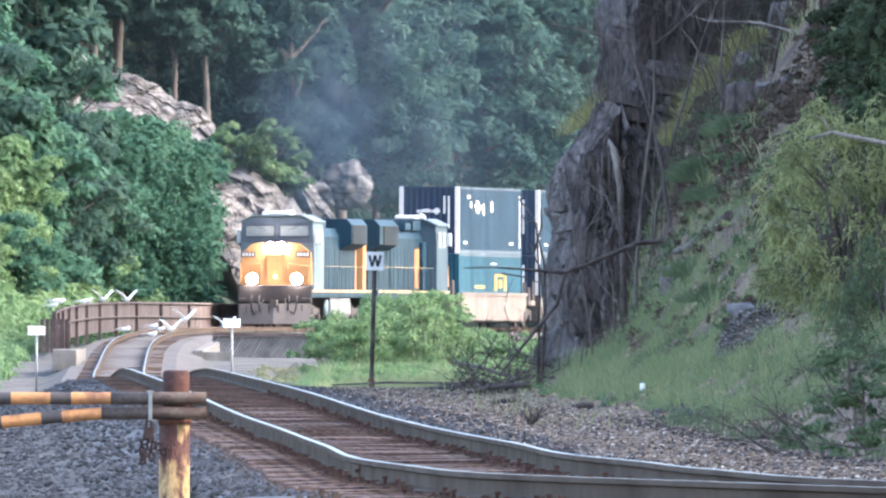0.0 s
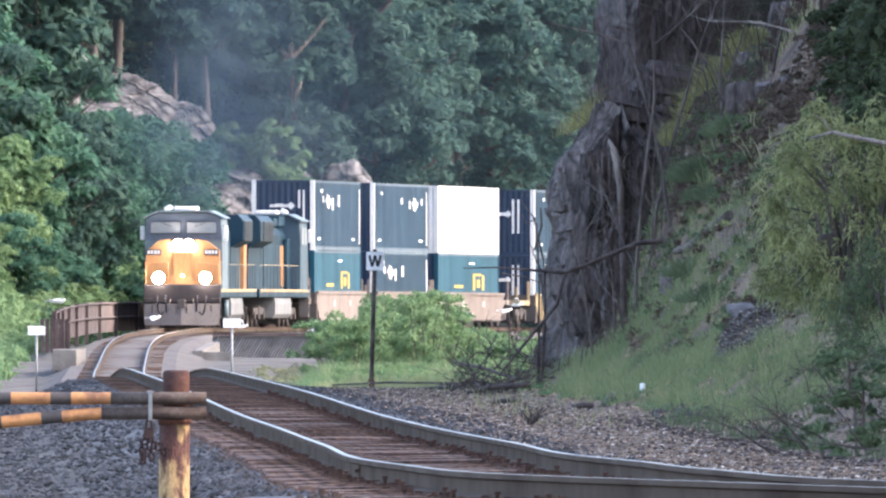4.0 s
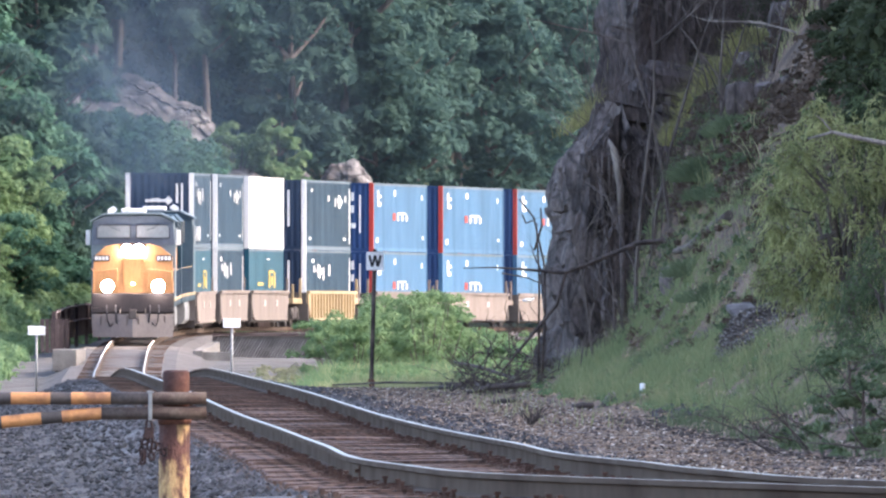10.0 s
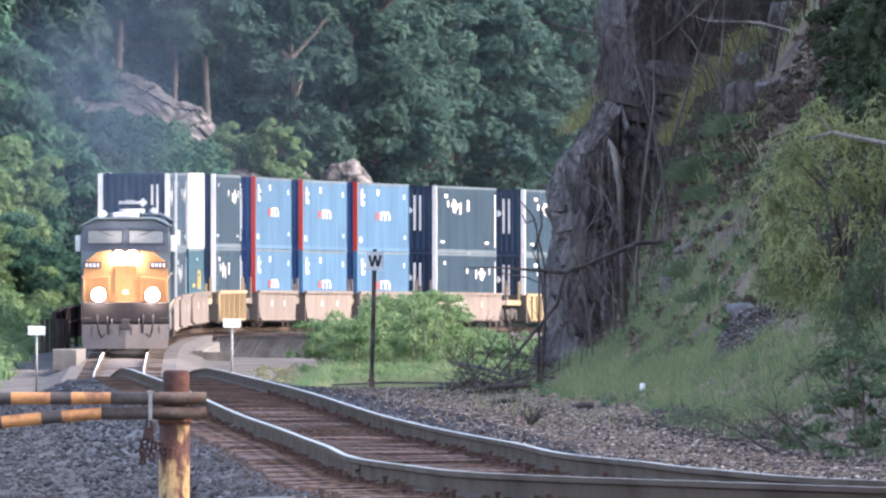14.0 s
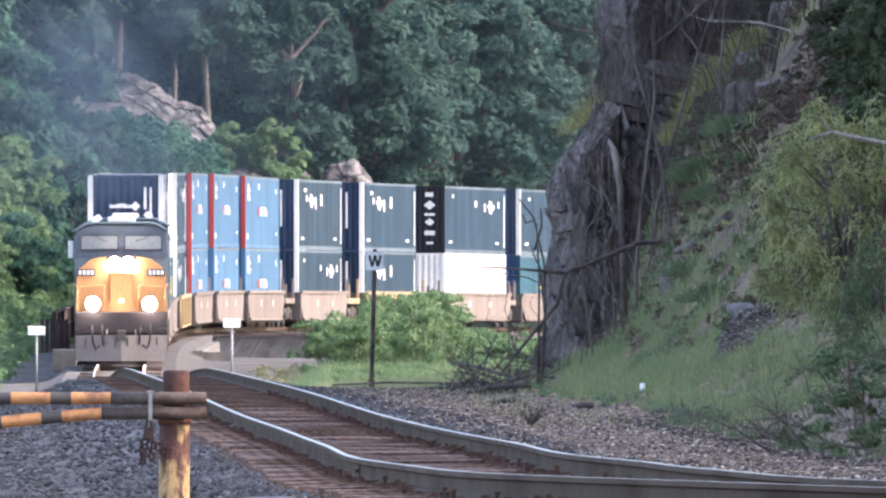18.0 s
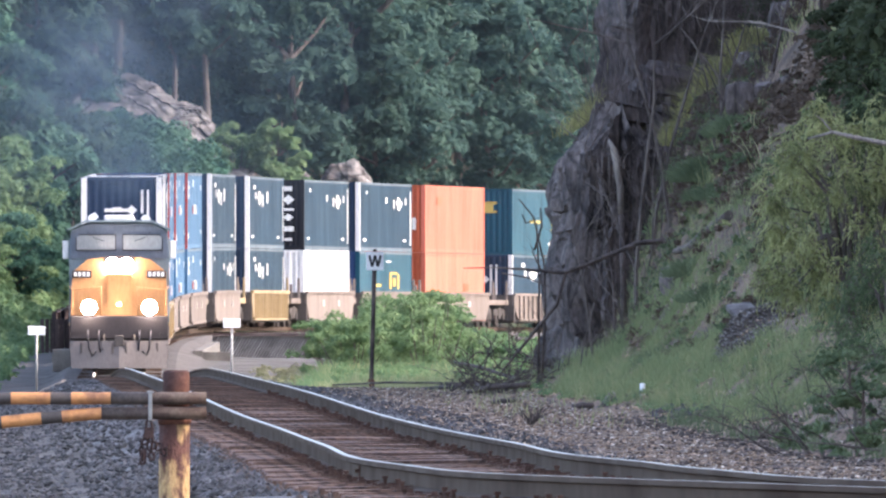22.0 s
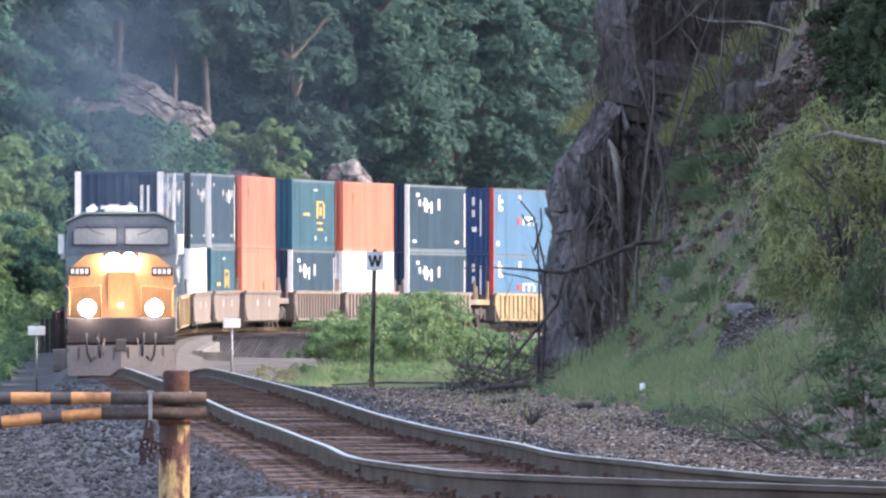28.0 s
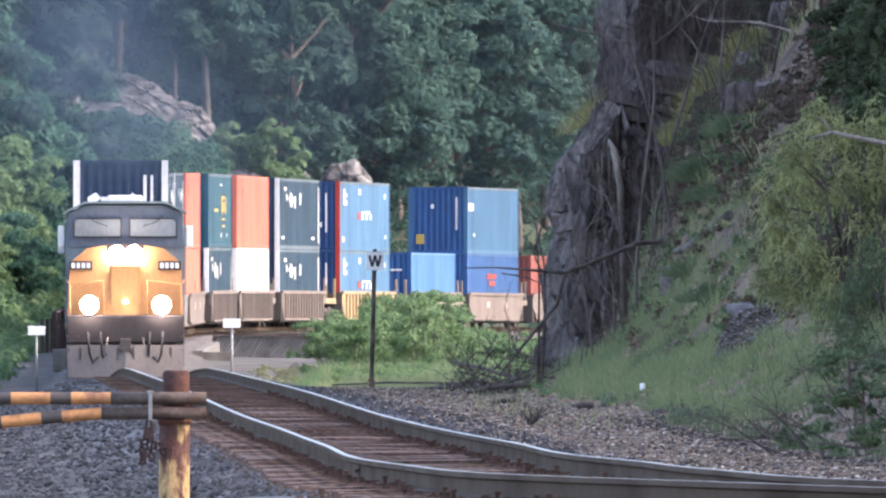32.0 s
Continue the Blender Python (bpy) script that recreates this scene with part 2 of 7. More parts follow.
def rough(x, y, k, seed=0.0):
    """Cheap rolling noise, vectorised."""
    return (np.sin(x * k + 1.7 * np.sin(y * k * 0.7 + seed)) + np.sin(y * k * 1.3 + 2.1 * np.sin(x * k * 0.9 + seed * 2)) +
            0.6 * np.sin((x + y) * k * 2.3 + seed)) / 2.6


def ground(x, y):
    """Height of the ground."""
    x, y = np.asarray(x, float), np.asarray(y, float)
    yc = np.clip(y, 116, 1419)
    cz = line_z(yc)
    d = x - line_x(yc)
    z = cz - 0.27 - 0.35 * smooth_step(1.6, 2.7, -d) - 0.1 * smooth_step(1.6, 2.7, d) - 0.25 * smooth_step(1.6, 3.0, d) * smooth_step(480, 560, y)
    # outer side: verge, then the wooded hill beyond the bridge
    out = np.clip(-d, 0, None)
    z = z - 0.35 * smooth_step(2.8, 6, out) * smooth_step(560, 480, y)
    hill = smooth_step(800, 900, y)
    rise = np.clip(out - 5.5, 0, None)
    z = z + hill * np.minimum(rise * 0.85, 30 + 0.1 * rise) + hill * rough(x, y, 0.45) * np.clip(rise, 0, 4) * 0.25
    # inner side: flat verge, the bank of the cutting, and the hollow inside the far curve
    inn = np.clip(d, 0, None)
    cut = smooth_step(600, 520, y)
    bank = np.clip(inn - 5.0 - np.clip(y - 385, 0, None) * 0.06, 0, None)
    z = z + cut * (np.minimum(0.16 * bank ** 1.9, 14 + 0.2 * bank) + rough(x, y, 0.9, 3.0) * np.clip(bank, 0, 3) * 0.1 + rough(x, y * 0.13, 3.1, 7.0) * np.clip(bank, 0, 1.5) * 0.13)
    z = z + 3.0 * smooth_step(335, 396, y) * smooth_step(560, 480, y) * smooth_step(6.7, 8.6, inn - np.clip(y - 392, 0, None) * 0.14)
    z = z + (1 - cut) * (smooth_step(3, 9, inn) * -0.1 + smooth_step(560, 760, y) * smooth_step(4, 9, inn) * 0.1 * (1 - smooth_step(820, 900, y))
                         - 1.3 * smooth_step(838, 864, y) * smooth_step(2.4, 4.2, inn))
    far = smooth_step(100, 60, y)
    return z * (1 - far) + far * (H - 1.5) + rough(x, y, 1.7, 1.0) * 0.02


def axis(pieces):
    """Grid lines: (from, to, step) pieces joined."""
    out = []
    for a, b, s in pieces:
        out += list(np.arange(a, b, s))
    return np.array(out + [pieces[-1][1]])


def sheet(name, xs, ys, fn, mat):
    gx, gy = np.meshgrid(xs, ys)
    gz = fn(gx, gy)
    n, k = gx.shape
    idx = np.arange(n * k).reshape(n, k)
    faces = np.stack([idx[:-1, :-1], idx[:-1, 1:], idx[1:, 1:], idx[1:, :-1]], -1).reshape(-1, 4)
    return raw(name, np.stack([gx, gy, gz], -1).reshape(-1, 3).tolist(), faces.tolist(), mat, smooth=True)

# ---- setting ----
g = sheet("ground", axis([(-2000, -200, 150), (-200, -40, 10), (-40, 40, 0.4), (40, 200, 10), (200, 2000, 150)]),
          axis([(-1500, 0, 150), (0, 120, 10), (120, 1200, 2.0), (1200, 1600, 20), (1600, 4500, 200)]), ground, [M["soil"], M["hill"], M["verge_gravel"]])
# leaf mould on the far hill, grey gravel along the bridge and on the outer verge
g.data.polygons.foreach_set("material_index", [1 if q.center.y > 880 else 2 if q.center.y > 500 or q.center.x < float(line_x(max(116, min(1419, q.center.y)))) + 2.0 else 0 for q in g.data.polygons])
tagged(g, "brown gravelly soil and leaf litter beside the railway", "ground", kind="structure")


def strip(name, us, profile, mat, close=True, smooth=False):
    """A profile of (offset, height) carried along the line; the last number of each point is a material slot."""
    verts, faces, slots = [], [], []
    k = len(profile)
    for u in us:
        for off, up, _ in profile:
            q = on_line(u, off, up)
            if name == "rail" and off > 0:
                q.z += CROSS(q.y)
            verts.append(tuple(q))
    for i in range(len(us) - 1):
        for j in range(k if close else k - 1):
            a, b = i * k + j, i * k + (j + 1) % k
            faces.append((a, b, b + k, a + k))
            slots.append(profile[j][2])
    ob = raw(name, verts, faces, mat, smooth=smooth)
    ob.data.polygons.foreach_set("material_index", slots)
    return ob


def CROSS(y):
    """How far the inner rail lies over the outer one."""
    return float(np.interp(y, (135, 144, 147, 154, 180, 224, 273), (-0.02, -0.007, 0.018, 0.034, 0.03, 0.0, 0.0)))


def u_at(y):
    return float(np.interp(-y, -STEP_Y, ARC))


near_u = list(np.arange(u_at(620), u_at(120), 1.5))
far_u = list(np.arange(-120, u_at(620), 3.0)) + [u_at(620)]
BED = [(-2.6, -0.68, 0), (-1.75, -0.235, 0), (0, -0.215, 0), (1.75, -0.235, 0), (2.6, -0.5, 0)]
cut_u = u_at(500)
bed_near = [cut_u] + [u for u in near_u if u > cut_u]
bed_far = far_u + [u for u in near_u[1:] if u < cut_u] + [cut_u]
tagged(strip("ballast_bed", bed_near, BED, [M["ballast"]], close=False), "grey crushed-stone ballast bed under the track", "ballast", kind="structure")
tagged(strip("ballast_bed", bed_far, BED, [M["ballast_far"]], close=False), "dusty ballast over the bridge deck and curve, also paled for sunlight", "ballast", kind="structure")
HEAD = [(-0.037, -0.035, 0), (-0.034, -0.004, 0), (-0.024, 0.0, 1), (0.024, 0.0, 0), (0.034, -0.004, 0), (0.037, -0.035, 0), (0.010, -0.045, 0), (0.010, -0.135, 0), (0.070, -0.150, 0), (0.070, -0.168, 0),
        (-0.070, -0.168, 0), (-0.070, -0.150, 0), (-0.010, -0.135, 0), (-0.010, -0.045, 0)]
for side in (-0.7525, 0.7525):
    ob = strip("rail", far_u + near_u[1:], [(side + a, b, c) for a, b, c in HEAD], [M["rail_side"], M["rail_top"]])
    tagged(ob, "steel rail with polished head and rusty brown web", "rail", group="rails of the track", kind="structure")

# joint gaps and bars in the near rails
for y, side in ((166.0, -0.7525), (143.6, 0.7525), (151.0, 0.7525)):
    q = on_line(u_at(y), side)
    bm = bmesh.new()
    block(bm, -0.09, 0.09, -0.006, 0.006, -0.135, -0.045)
    for k in (-0.05, 0.05):
        block(bm, k - 0.012, k + 0.012, -0.03, 0.0, -0.1, -0.075)
    ob = part("joint_bar", bm, M["spike"])
    d = on_line(u_at(y) + 1, side) - on_line(u_at(y) - 1, side)
    ob.matrix_basis = Matrix.Translation(q + Vector((0, 0, CROSS(q.y) if side > 0 else 0))) @ pose(0, 0, 0, 0, 0, math.degrees(math.atan2(d.y, d.x))) @ pose(0, 0.018 if side > 0 else -0.018, 0)
    tagged(ob, "rusty bolted joint bar on a rail", "joint bar", kind="structure")

# sleepers: near ones singly, the far ones in one mesh
rng = random.Random(5)
tie_meshes = []
for k in range(5):
    bm = bmesh.new()
    vs = block(bm, -0.115, 0.115, -1.3, 1.3, -0.17, 0.0)
    bmesh.ops.subdivide_edges(bm, edges=[e for e in bm.edges if abs(e.verts[0].co.y - e.verts[1].co.y) > 1], cuts=5)
    for v in bm.verts:
        v.co += Vector((rng.uniform(-0.012, 0.012), rng.uniform(-0.03, 0.03), rng.uniform(-0.012, 0.012)))
    me = bpy.data.meshes.new("tie")
    bm.to_mesh(me)
    bm.free()
    me.materials.append(M["tie"])
    tie_meshes.append(me)
track_bed = tagged(new("track"), "weathered timber cross-ties under the rails", "track", kind="structure")
u, count = u_at(131), 0
far_v, far_f, spike_v, spike_f = [], [], [], []
CUBE_F = [(0, 2, 3, 1), (4, 5, 7, 6), (0, 1, 5, 4), (2, 6, 7, 3), (0, 4, 6, 2), (1, 3, 7, 5)]


def add_box(vl, fl, m, x0, x1, y0, y1, z0, z1):
    k = len(vl)
    vl += [tuple(m @ Vector((x, y, z))) for z in (z0, z1) for y in (y0, y1) for x in (x0, x1)]
    fl += [tuple(k + i for i in q) for q in CUBE_F]


while u > -110:
    q, q1 = on_line(u), on_line(u + 0.5)
    ang = math.degrees(math.atan2(q1.y - q.y, q1.x - q.x)) + rng.uniform(-1.5, 1.5)
    tilt = math.degrees(CROSS(q.y) / 1.5)
    m = pose(q.x, q.y, q.z - 0.17 - 0.054 * float(smooth_step(480, 600, q.y)) + rng.uniform(-0.028, 0.012) + CROSS(q.y) / 2, tilt + rng.uniform(-0.4, 0.4), 0, ang)
    if count < 300:
        ob = new("tie", tie_meshes[count % 5])
        ob.parent, ob.matrix_basis = track_bed, m
    else:
        add_box(far_v, far_f, m, -0.115, 0.115, -1.3, 1.3, -0.15, 0.0)
    if q.y < 330:
        for side in (-0.7525, 0.7525):
            for off in (-0.11, 0.11):
                if rng.random() < 0.75:
                    s = side + off + rng.uniform(-0.02, 0.02)
                    h = rng.choice((0.03, 0.035, 0.045, 0.07))
                    a = rng.uniform(-0.06, 0.06)
                    add_box(spike_v, spike_f, m, a - 0.012, a + 0.012, s - 0.012, s + 0.012, 0.0, h)
                    add_box(spike_v, spike_f, m, a - 0.03, a + 0.03, s - 0.02, s + 0.02, h - 0.012, h + 0.006)
            add_box(spike_v, spike_f, m, -0.09, 0.09, side - 0.17, side + 0.17, 0.0, 0.016)
            if rng.random() < 0.7:
                add_box(spike_v, spike_f, m, 0.12, 0.15, side - 0.1, side + 0.1, -0.03, 0.03)
    count += 1
    u -= 0.52 + rng.uniform(-0.03, 0.03)
ob = raw("far_ties", far_v, far_f, M["tie"], track_bed)
tagged(ob, kind="stuff")
ob = raw("spikes_and_plates", spike_v, spike_f, M["spike"], track_bed, "rusty spikes, anchors and tie plates")
tagged(ob, kind="stuff")


def stones(name, label, n, place, size, mat, seed, flat=0.7, heap=None):
    """Loose angular stones as one mesh; heap lifts them into a mound."""
    r = np.random.RandomState(seed)
    base = np.array([(1, 0, 0), (-1, 0, 0), (0, 1, 0), (0, -1, 0), (0, 0, 1), (0, 0, -1)], float)
    tri = np.array([(0, 2, 4), (2, 1, 4), (1, 3, 4), (3, 0, 4), (2, 0, 5), (1, 2, 5), (3, 1, 5), (0, 3, 5)])
    x, y = place(r, n)
    n = len(x)
    d = np.abs(x - line_x(np.clip(y, 116, 1419)))
    z = np.maximum(ground(x, y), line_z(np.clip(y, 116, 1419)) - np.interp(d, (0, 1.75, 2.6, 2.65), (0.225, 0.24, 0.6, 9)))
    if heap:
        z = z + heap(x, y)
    s = r.uniform(size[0], size[1], n)
    v = base[None] * s[:, None, None] * r.uniform(0.55, 1.25, (n, 6, 1))
    v += r.uniform(-0.3, 0.3, (n, 6, 3)) * s[:, None, None]
    a = r.uniform(0, 6.28, n)
    ca, sa = np.cos(a)[:, None], np.sin(a)[:, None]
    vx, vy = v[..., 0] * ca - v[..., 1] * sa, v[..., 0] * sa + v[..., 1] * ca
    v = np.stack([vx + x[:, None], vy + y[:, None], v[..., 2] * flat + z[:, None] + s[:, None] * 0.25], -1).reshape(-1, 3)
    f = (tri[None] + (np.arange(n) * 6)[:, None, None]).reshape(-1, 3)
    ob = raw(name, v.tolist(), f.tolist(), mat)
    return tagged(ob, label, "stones", kind="stuff")


def beside(lo, hi, y0, y1, power=1.6):
    """Places between lo and hi metres off the line's centre, denser towards the near end."""
    def place(r, n):
        y = y0 + (y1 - y0) * r.uniform(0, 1, n) ** power
        return line_x(y) + r.uniform(lo, hi, n), y
    return place


M["clod"] = material("clod", (0.075, 0.062, 0.052), 0.95, spots=(0.045, 0.038, 0.034), scale=2, fine=20, bump=0.5, world_space=True, island=0.3)
stones("ballast_stones", "loose grey ballast stones beside the track", 20000, beside(-6.5, -1.3, 160, 470), (0.022, 0.05), M["ballast"], 1)
stones("ballast_stones", "loose grey ballast stones along the inner rail", 6500, beside(1.0, 2.9, 138, 470), (0.02, 0.045), M["ballast"], 2)
stones("tie_gravel", "brown gravel and splinters lying between the ties", 12000, beside(-1.45, 1.45, 132, 330), (0.014, 0.04), M["tie_gravel"], 16, 0.8)
stones("gravel_litter", "brown gravel, chips and leaf litter on the verge", 30000, beside(2.0, 7.0, 138, 440), (0.008, 0.030), M["ballast_brown"], 3, 0.5)
stones("gravel_litter", "dark clods and bark scraps on the verge", 9000, beside(2.0, 7.0, 138, 440), (0.010, 0.040), M["dead_wood"], 14, 0.4)
M["pale_chip"] = material("pale_chip", (0.62, 0.55, 0.46), 0.9, spots=(0.3, 0.24, 0.18), scale=8, fine=40, bump=0.2, world_space=True, island=0.4)
stones("gravel_litter", "dark stones and leaf litter on the bank", 9000, beside(5.4, 9.4, 268, 390, 1.0), (0.015, 0.05), M["ballast_brown"], 15, 0.5)
M["litter"] = material("litter", (0.29, 0.20, 0.135), 0.95, spots=(0.15, 0.098, 0.066), scale=6, fine=30, bump=0.2, world_space=True, island=0.5)
stones("leaf_litter", "flat dead leaves and bark flakes on the verge", 15000, beside(2.6, 7.2, 138, 430), (0.012, 0.038), M["litter"], 24, 0.18)
stones("gravel_litter", "dark earth clods and chips below the bank", 6500, beside(4.6, 8.6, 222, 300, 1.0), (0.012, 0.045), M["clod"], 25, 0.5)
stones("pale_chips", "pale chips and scraps scattered on the verge", 13000, beside(2.2, 6.8, 138, 430), (0.008, 0.030), M["pale_chip"], 4, 0.4)

# ---- the train ----
MOVES = []
PAINT = {
    "navy": (0.008, 0.033, 0.062), "teal": (0.014, 0.070, 0.105), "blue": (0.052, 0.135, 0.235), "deep_blue": (0.026, 0.060, 0.150), "orange": (0.56, 0.150, 0.098), "orange_front": (0.50, 0.115, 0.055),
    "white": (0.74, 0.73, 0.70), "red": (0.40, 0.055, 0.045), "black": (0.02, 0.02, 0.025), "brown": (0.24, 0.075, 0.06), "dark_front": (0.022, 0.038, 0.070),
    "stencil": (0.34, 0.31, 0.285), "box_edge": (0.10, 0.135, 0.165), "yellow": (0.50, 0.36, 0.10), "beige": (0.205, 0.172, 0.152), "tan_yellow": (0.35, 0.265, 0.155), "loco_yellow": (0.43, 0.220, 0.098), "loco_blue": (0.013, 0.038, 0.058), "cab_side": (0.055, 0.088, 0.112),
    "loco_grey": (0.15, 0.198, 0.222), "bogie": (0.085, 0.075, 0.07), "plow": (0.125, 0.112, 0.108), "glass": (0.20, 0.225, 0.235), "tank": (0.19, 0.19, 0.19), "cab_front": (0.105, 0.130, 0.165), "front_steel": (0.038, 0.034, 0.036), "light_blue": (0.070, 0.185, 0.38), "bright_blue": (0.034, 0.100, 0.250)}
for k, c in PAINT.items():
    M["p_" + k] = material("paint_" + k, c, 0.45 if k not in ("bogie", "beige", "plow", "front_steel") else 0.8, spots=tuple(v * 0.80 + 0.002 for v in c), scale=0.7, fine=18, bump=0.05,
                           amount=0.18, stretch=(1, 1, 0.35), per_object=0.10, spec=0.10)
# the panes' pale base colour stands in for the sky reflected in them
M["p_glass"].node_tree.nodes["Principled BSDF"].inputs["Roughness"].default_value = 0.08
M["lamp"] = material("lamp", (0.9, 0.9, 0.85), 0.2, emit=(1.0, 0.86, 0.76, 90.0), amount=0.02, bump=0)
M["lamp_off"] = material("lamp_off", (0.55, 0.56, 0.56), 0.15, amount=0.1, bump=0)
M["marker"] = material("marker", (0.9, 0.8, 0.6), 0.3, emit=(1.0, 0.75, 0.5, 6.0), amount=0.02, bump=0)


def ribbed(bm, axis_, fixed, depth, a0, a1, z0, z1, n, mi=0):
    """A corrugated panel; axis_ 'x' runs along x at y = fixed, 'y' along y at x = fixed."""
    s = (a1 - a0) / n
    pts = []
    for i in range(n):
        b = a0 + i * s
        pts += [(b, 0), (b + 0.3 * s, 0), (b + 0.5 * s, depth), (b + 0.8 * s, depth)]
    pts.append((a1, 0))
    rows = [[bm.verts.new((a, fixed - d, z) if axis_ == "x" else (fixed - d, a, z)) for a, d in pts] for z in (z0, z1)]
    for i in range(len(pts) - 1):
        q = (rows[0][i], rows[0][i + 1], rows[1][i + 1], rows[1][i])
        bm.faces.new(q).material_index = mi


def container(name, label, length, side, front, post, z0, marks, width=2.59, high=2.88):
    """A steel box; its front looks along +x, the side that shows along +y."""
    ob = thing(name, label, "container", group="containers on the train")
    h, w = length / 2, width / 2
    bm = bmesh.new()
    ribbed(bm, "x", w - 0.012, 0.010 if length > 15 else 0.03, -h + 0.12, h - 0.12, z0 + 0.16, z0 + high - 0.1, int(length / 0.3))
    ribbed(bm, "x", -w + 0.012, -0.03, -h + 0.12, h - 0.12, z0 + 0.16, z0 + high - 0.1, 12)
    block(bm, -h + 0.06, h - 0.06, -w + 0.06, w - 0.06, z0 + 0.06, z0 + high - 0.02)
    part("body", bm, M["p_" + side], ob)
    bm = bmesh.new()
    ribbed(bm, "y", h - 0.012, 0.045, -w + 0.14, w - 0.14, z0 + 0.16, z0 + high - 0.1, 9)
    part("front_panel", bm, M["p_" + front], ob)
    for sy in (1, -1):
        bm = bmesh.new()
        block(bm, -h, h, sy * w - 0.04, sy * w + 0.0 if sy > 0 else sy * w + 0.04, z0, z0 + 0.16)
        part("bottom_rail", bm, M["p_box_edge" if side == "navy" else "p_" + side], ob)
        bm = bmesh.new()
        block(bm, -h, h, sy * w - 0.04, sy * w + 0.04 if sy < 0 else sy * w, z0 + high - 0.1, z0 + high)
        part("top_rail", bm, M["p_box_edge" if side in ("navy", "teal", "blue") else "p_" + side], ob)
        for sx in (1, -1):
            bm = bmesh.new()
            pw = 0.17
            px = (h - 0.14, h + 0.012) if sx > 0 else (-h - 0.012, -h + 0.08)
            py = (w - pw, w + 0.012) if sy > 0 else (-w - 0.012, -w + pw)
            block(bm, px[0], px[1], py[0], py[1], z0 - 0.005, z0 + high + 0.005)
            part("corner_post", bm, M["p_" + (post if sx > 0 else side)], ob, post + " painted corner post" if sx > 0 and post != side else "")
    bm = bmesh.new()
    block(bm, h - 0.05, h, -w + 0.175, w - 0.175, z0 + high - 0.1, z0 + high)
    part("front_header", bm, M["p_" + front], ob)
    bm = bmesh.new()
    block(bm, h - 0.05, h, -w + 0.175, w - 0.175, z0, z0 + 0.15)
    part("front_sill", bm, M["p_" + front], ob)

    def bars(nm, col, rects):
        """Marks on the side (x, z, width, height from the box's front top) or the front (y, z)."""
        for face, a, z, ww, hh in rects:
            bm = bmesh.new()
            if face == "s" and hh < 1.0:
                ww, hh = ww * 0.72, hh * 0.72
            zc = z0 + high - z
            if face == "s":
                block(bm, h - a - ww, h - a, w - 0.008, w + 0.008, zc - hh, zc)
            elif face == "f":
                block(bm, h - 0.03, h + 0.008, a, a + ww, zc - hh, zc)
            elif face == "d":      # a diamond on the front
                vs = [bm.verts.new((h + 0.009, a + p * ww, zc + q * hh)) for p, q in ((0, -1), (1, 0), (0, 1), (-1, 0))]
                bm.faces.new(vs)
            elif face == "e":      # a ragged winged emblem on the side
                pts = ((0.2, 0.0), (0.6, 0.1), (0.68, 0.3), (1.0, 0.36), (0.9, 0.66), (0.66, 0.74), (0.6, 1.0), (0.2, 0.86), (0.26, 0.62), (0.0, 0.5), (0.06, 0.3), (0.3, 0.26))
                vs = [bm.verts.new((h - a - p * ww, w + 0.008, zc - q * hh)) for p, q in pts]
                c = bm.verts.new((h - a - 0.48 * ww, w + 0.012, zc - 0.46 * hh))
                for k in range(len(vs)):
                    bm.faces.new((vs[k], vs[(k + 1) % len(vs)], c))
            part(nm, bm, M["p_" + col], ob, col + " painted marking")
    for nm, col, rects in marks:
        bars(nm, col, rects)
    return ob


NAVY_SIDE = ("side_marking", "white", [("s", 2.2, 0.35, 1.1, 0.22), ("e", 3.9, 0.55, 2.0, 0.62), ("s", 6.2, 0.7, 0.5, 0.7), ("s", 8.2, 0.58, 0.7, 0.65), ("s", 2.9, 0.62, 0.6, 0.4), ("s", 1.2, 2.35, 1.3, 0.16),
                                     ("s", 13.0, 2.35, 1.3, 0.16), ("s", 15.6, 0.3, 0.2, 2.3)])
NAVY_SIDE_2 = ("side_marking", "white", [("s", 2.0, 0.35, 0.6, 0.2), ("s", 8.0, 0.6, 0.6, 0.35), ("e", 11.2, 0.56, 1.9, 0.6), ("s", 10.4, 0.7, 0.5, 0.5), ("s", 14.0, 0.6, 0.5, 0.4), ("s", 1.2, 2.35, 1.0, 0.15),
                                       ("s", 13.4, 2.35, 1.2, 0.15), ("s", 15.6, 0.3, 0.2, 2.3)])
NAVY_FRONT = ("front_marking", "white", [("f", 0.3, 0.42, 0.1, 1.5), ("f", 0.55, 0.42, 0.08, 1.5), ("f", -0.7, 1.0, 0.8, 0.13), ("d", 0.12, 1.06, 0.16, 0.16)])
FRONT_1 = ("front_marking", "white", [("f", 0.62, 0.4, 0.09, 0.75), ("f", 0.82, 0.4, 0.07, 1.4), ("f", -0.55, 1.0, 0.75, 0.11), ("f", -0.3, 0.96, 0.3, 0.05), ("d", 0.33, 1.05, 0.17, 0.17)])
BLUE_SIDE = ("side_marking", "white", [("s", 1.2, 0.5, 1.6, 0.18), ("s", 1.4, 0.8, 1.2, 0.25), ("s", 1.3, 0.3, 0.5, 0.9), ("s", 6.2, 0.28, 0.7, 0.35), ("s", 7.2, 1.22, 3.6, 0.1), ("s", 7.2, 1.32, 0.5, 0.36), ("s", 8.5, 1.32, 0.5, 0.36),
                                     ("s", 9.8, 1.32, 0.6, 0.36), ("s", 14.4, 0.45, 0.5, 0.3), ("s", 0.9, 2.3, 0.8, 0.3), ("s", 14.6, 2.2, 0.6, 0.2)])
RED_DOT = ("red_mark", "red", [("s", 5.9, 1.25, 1.0, 0.42)])
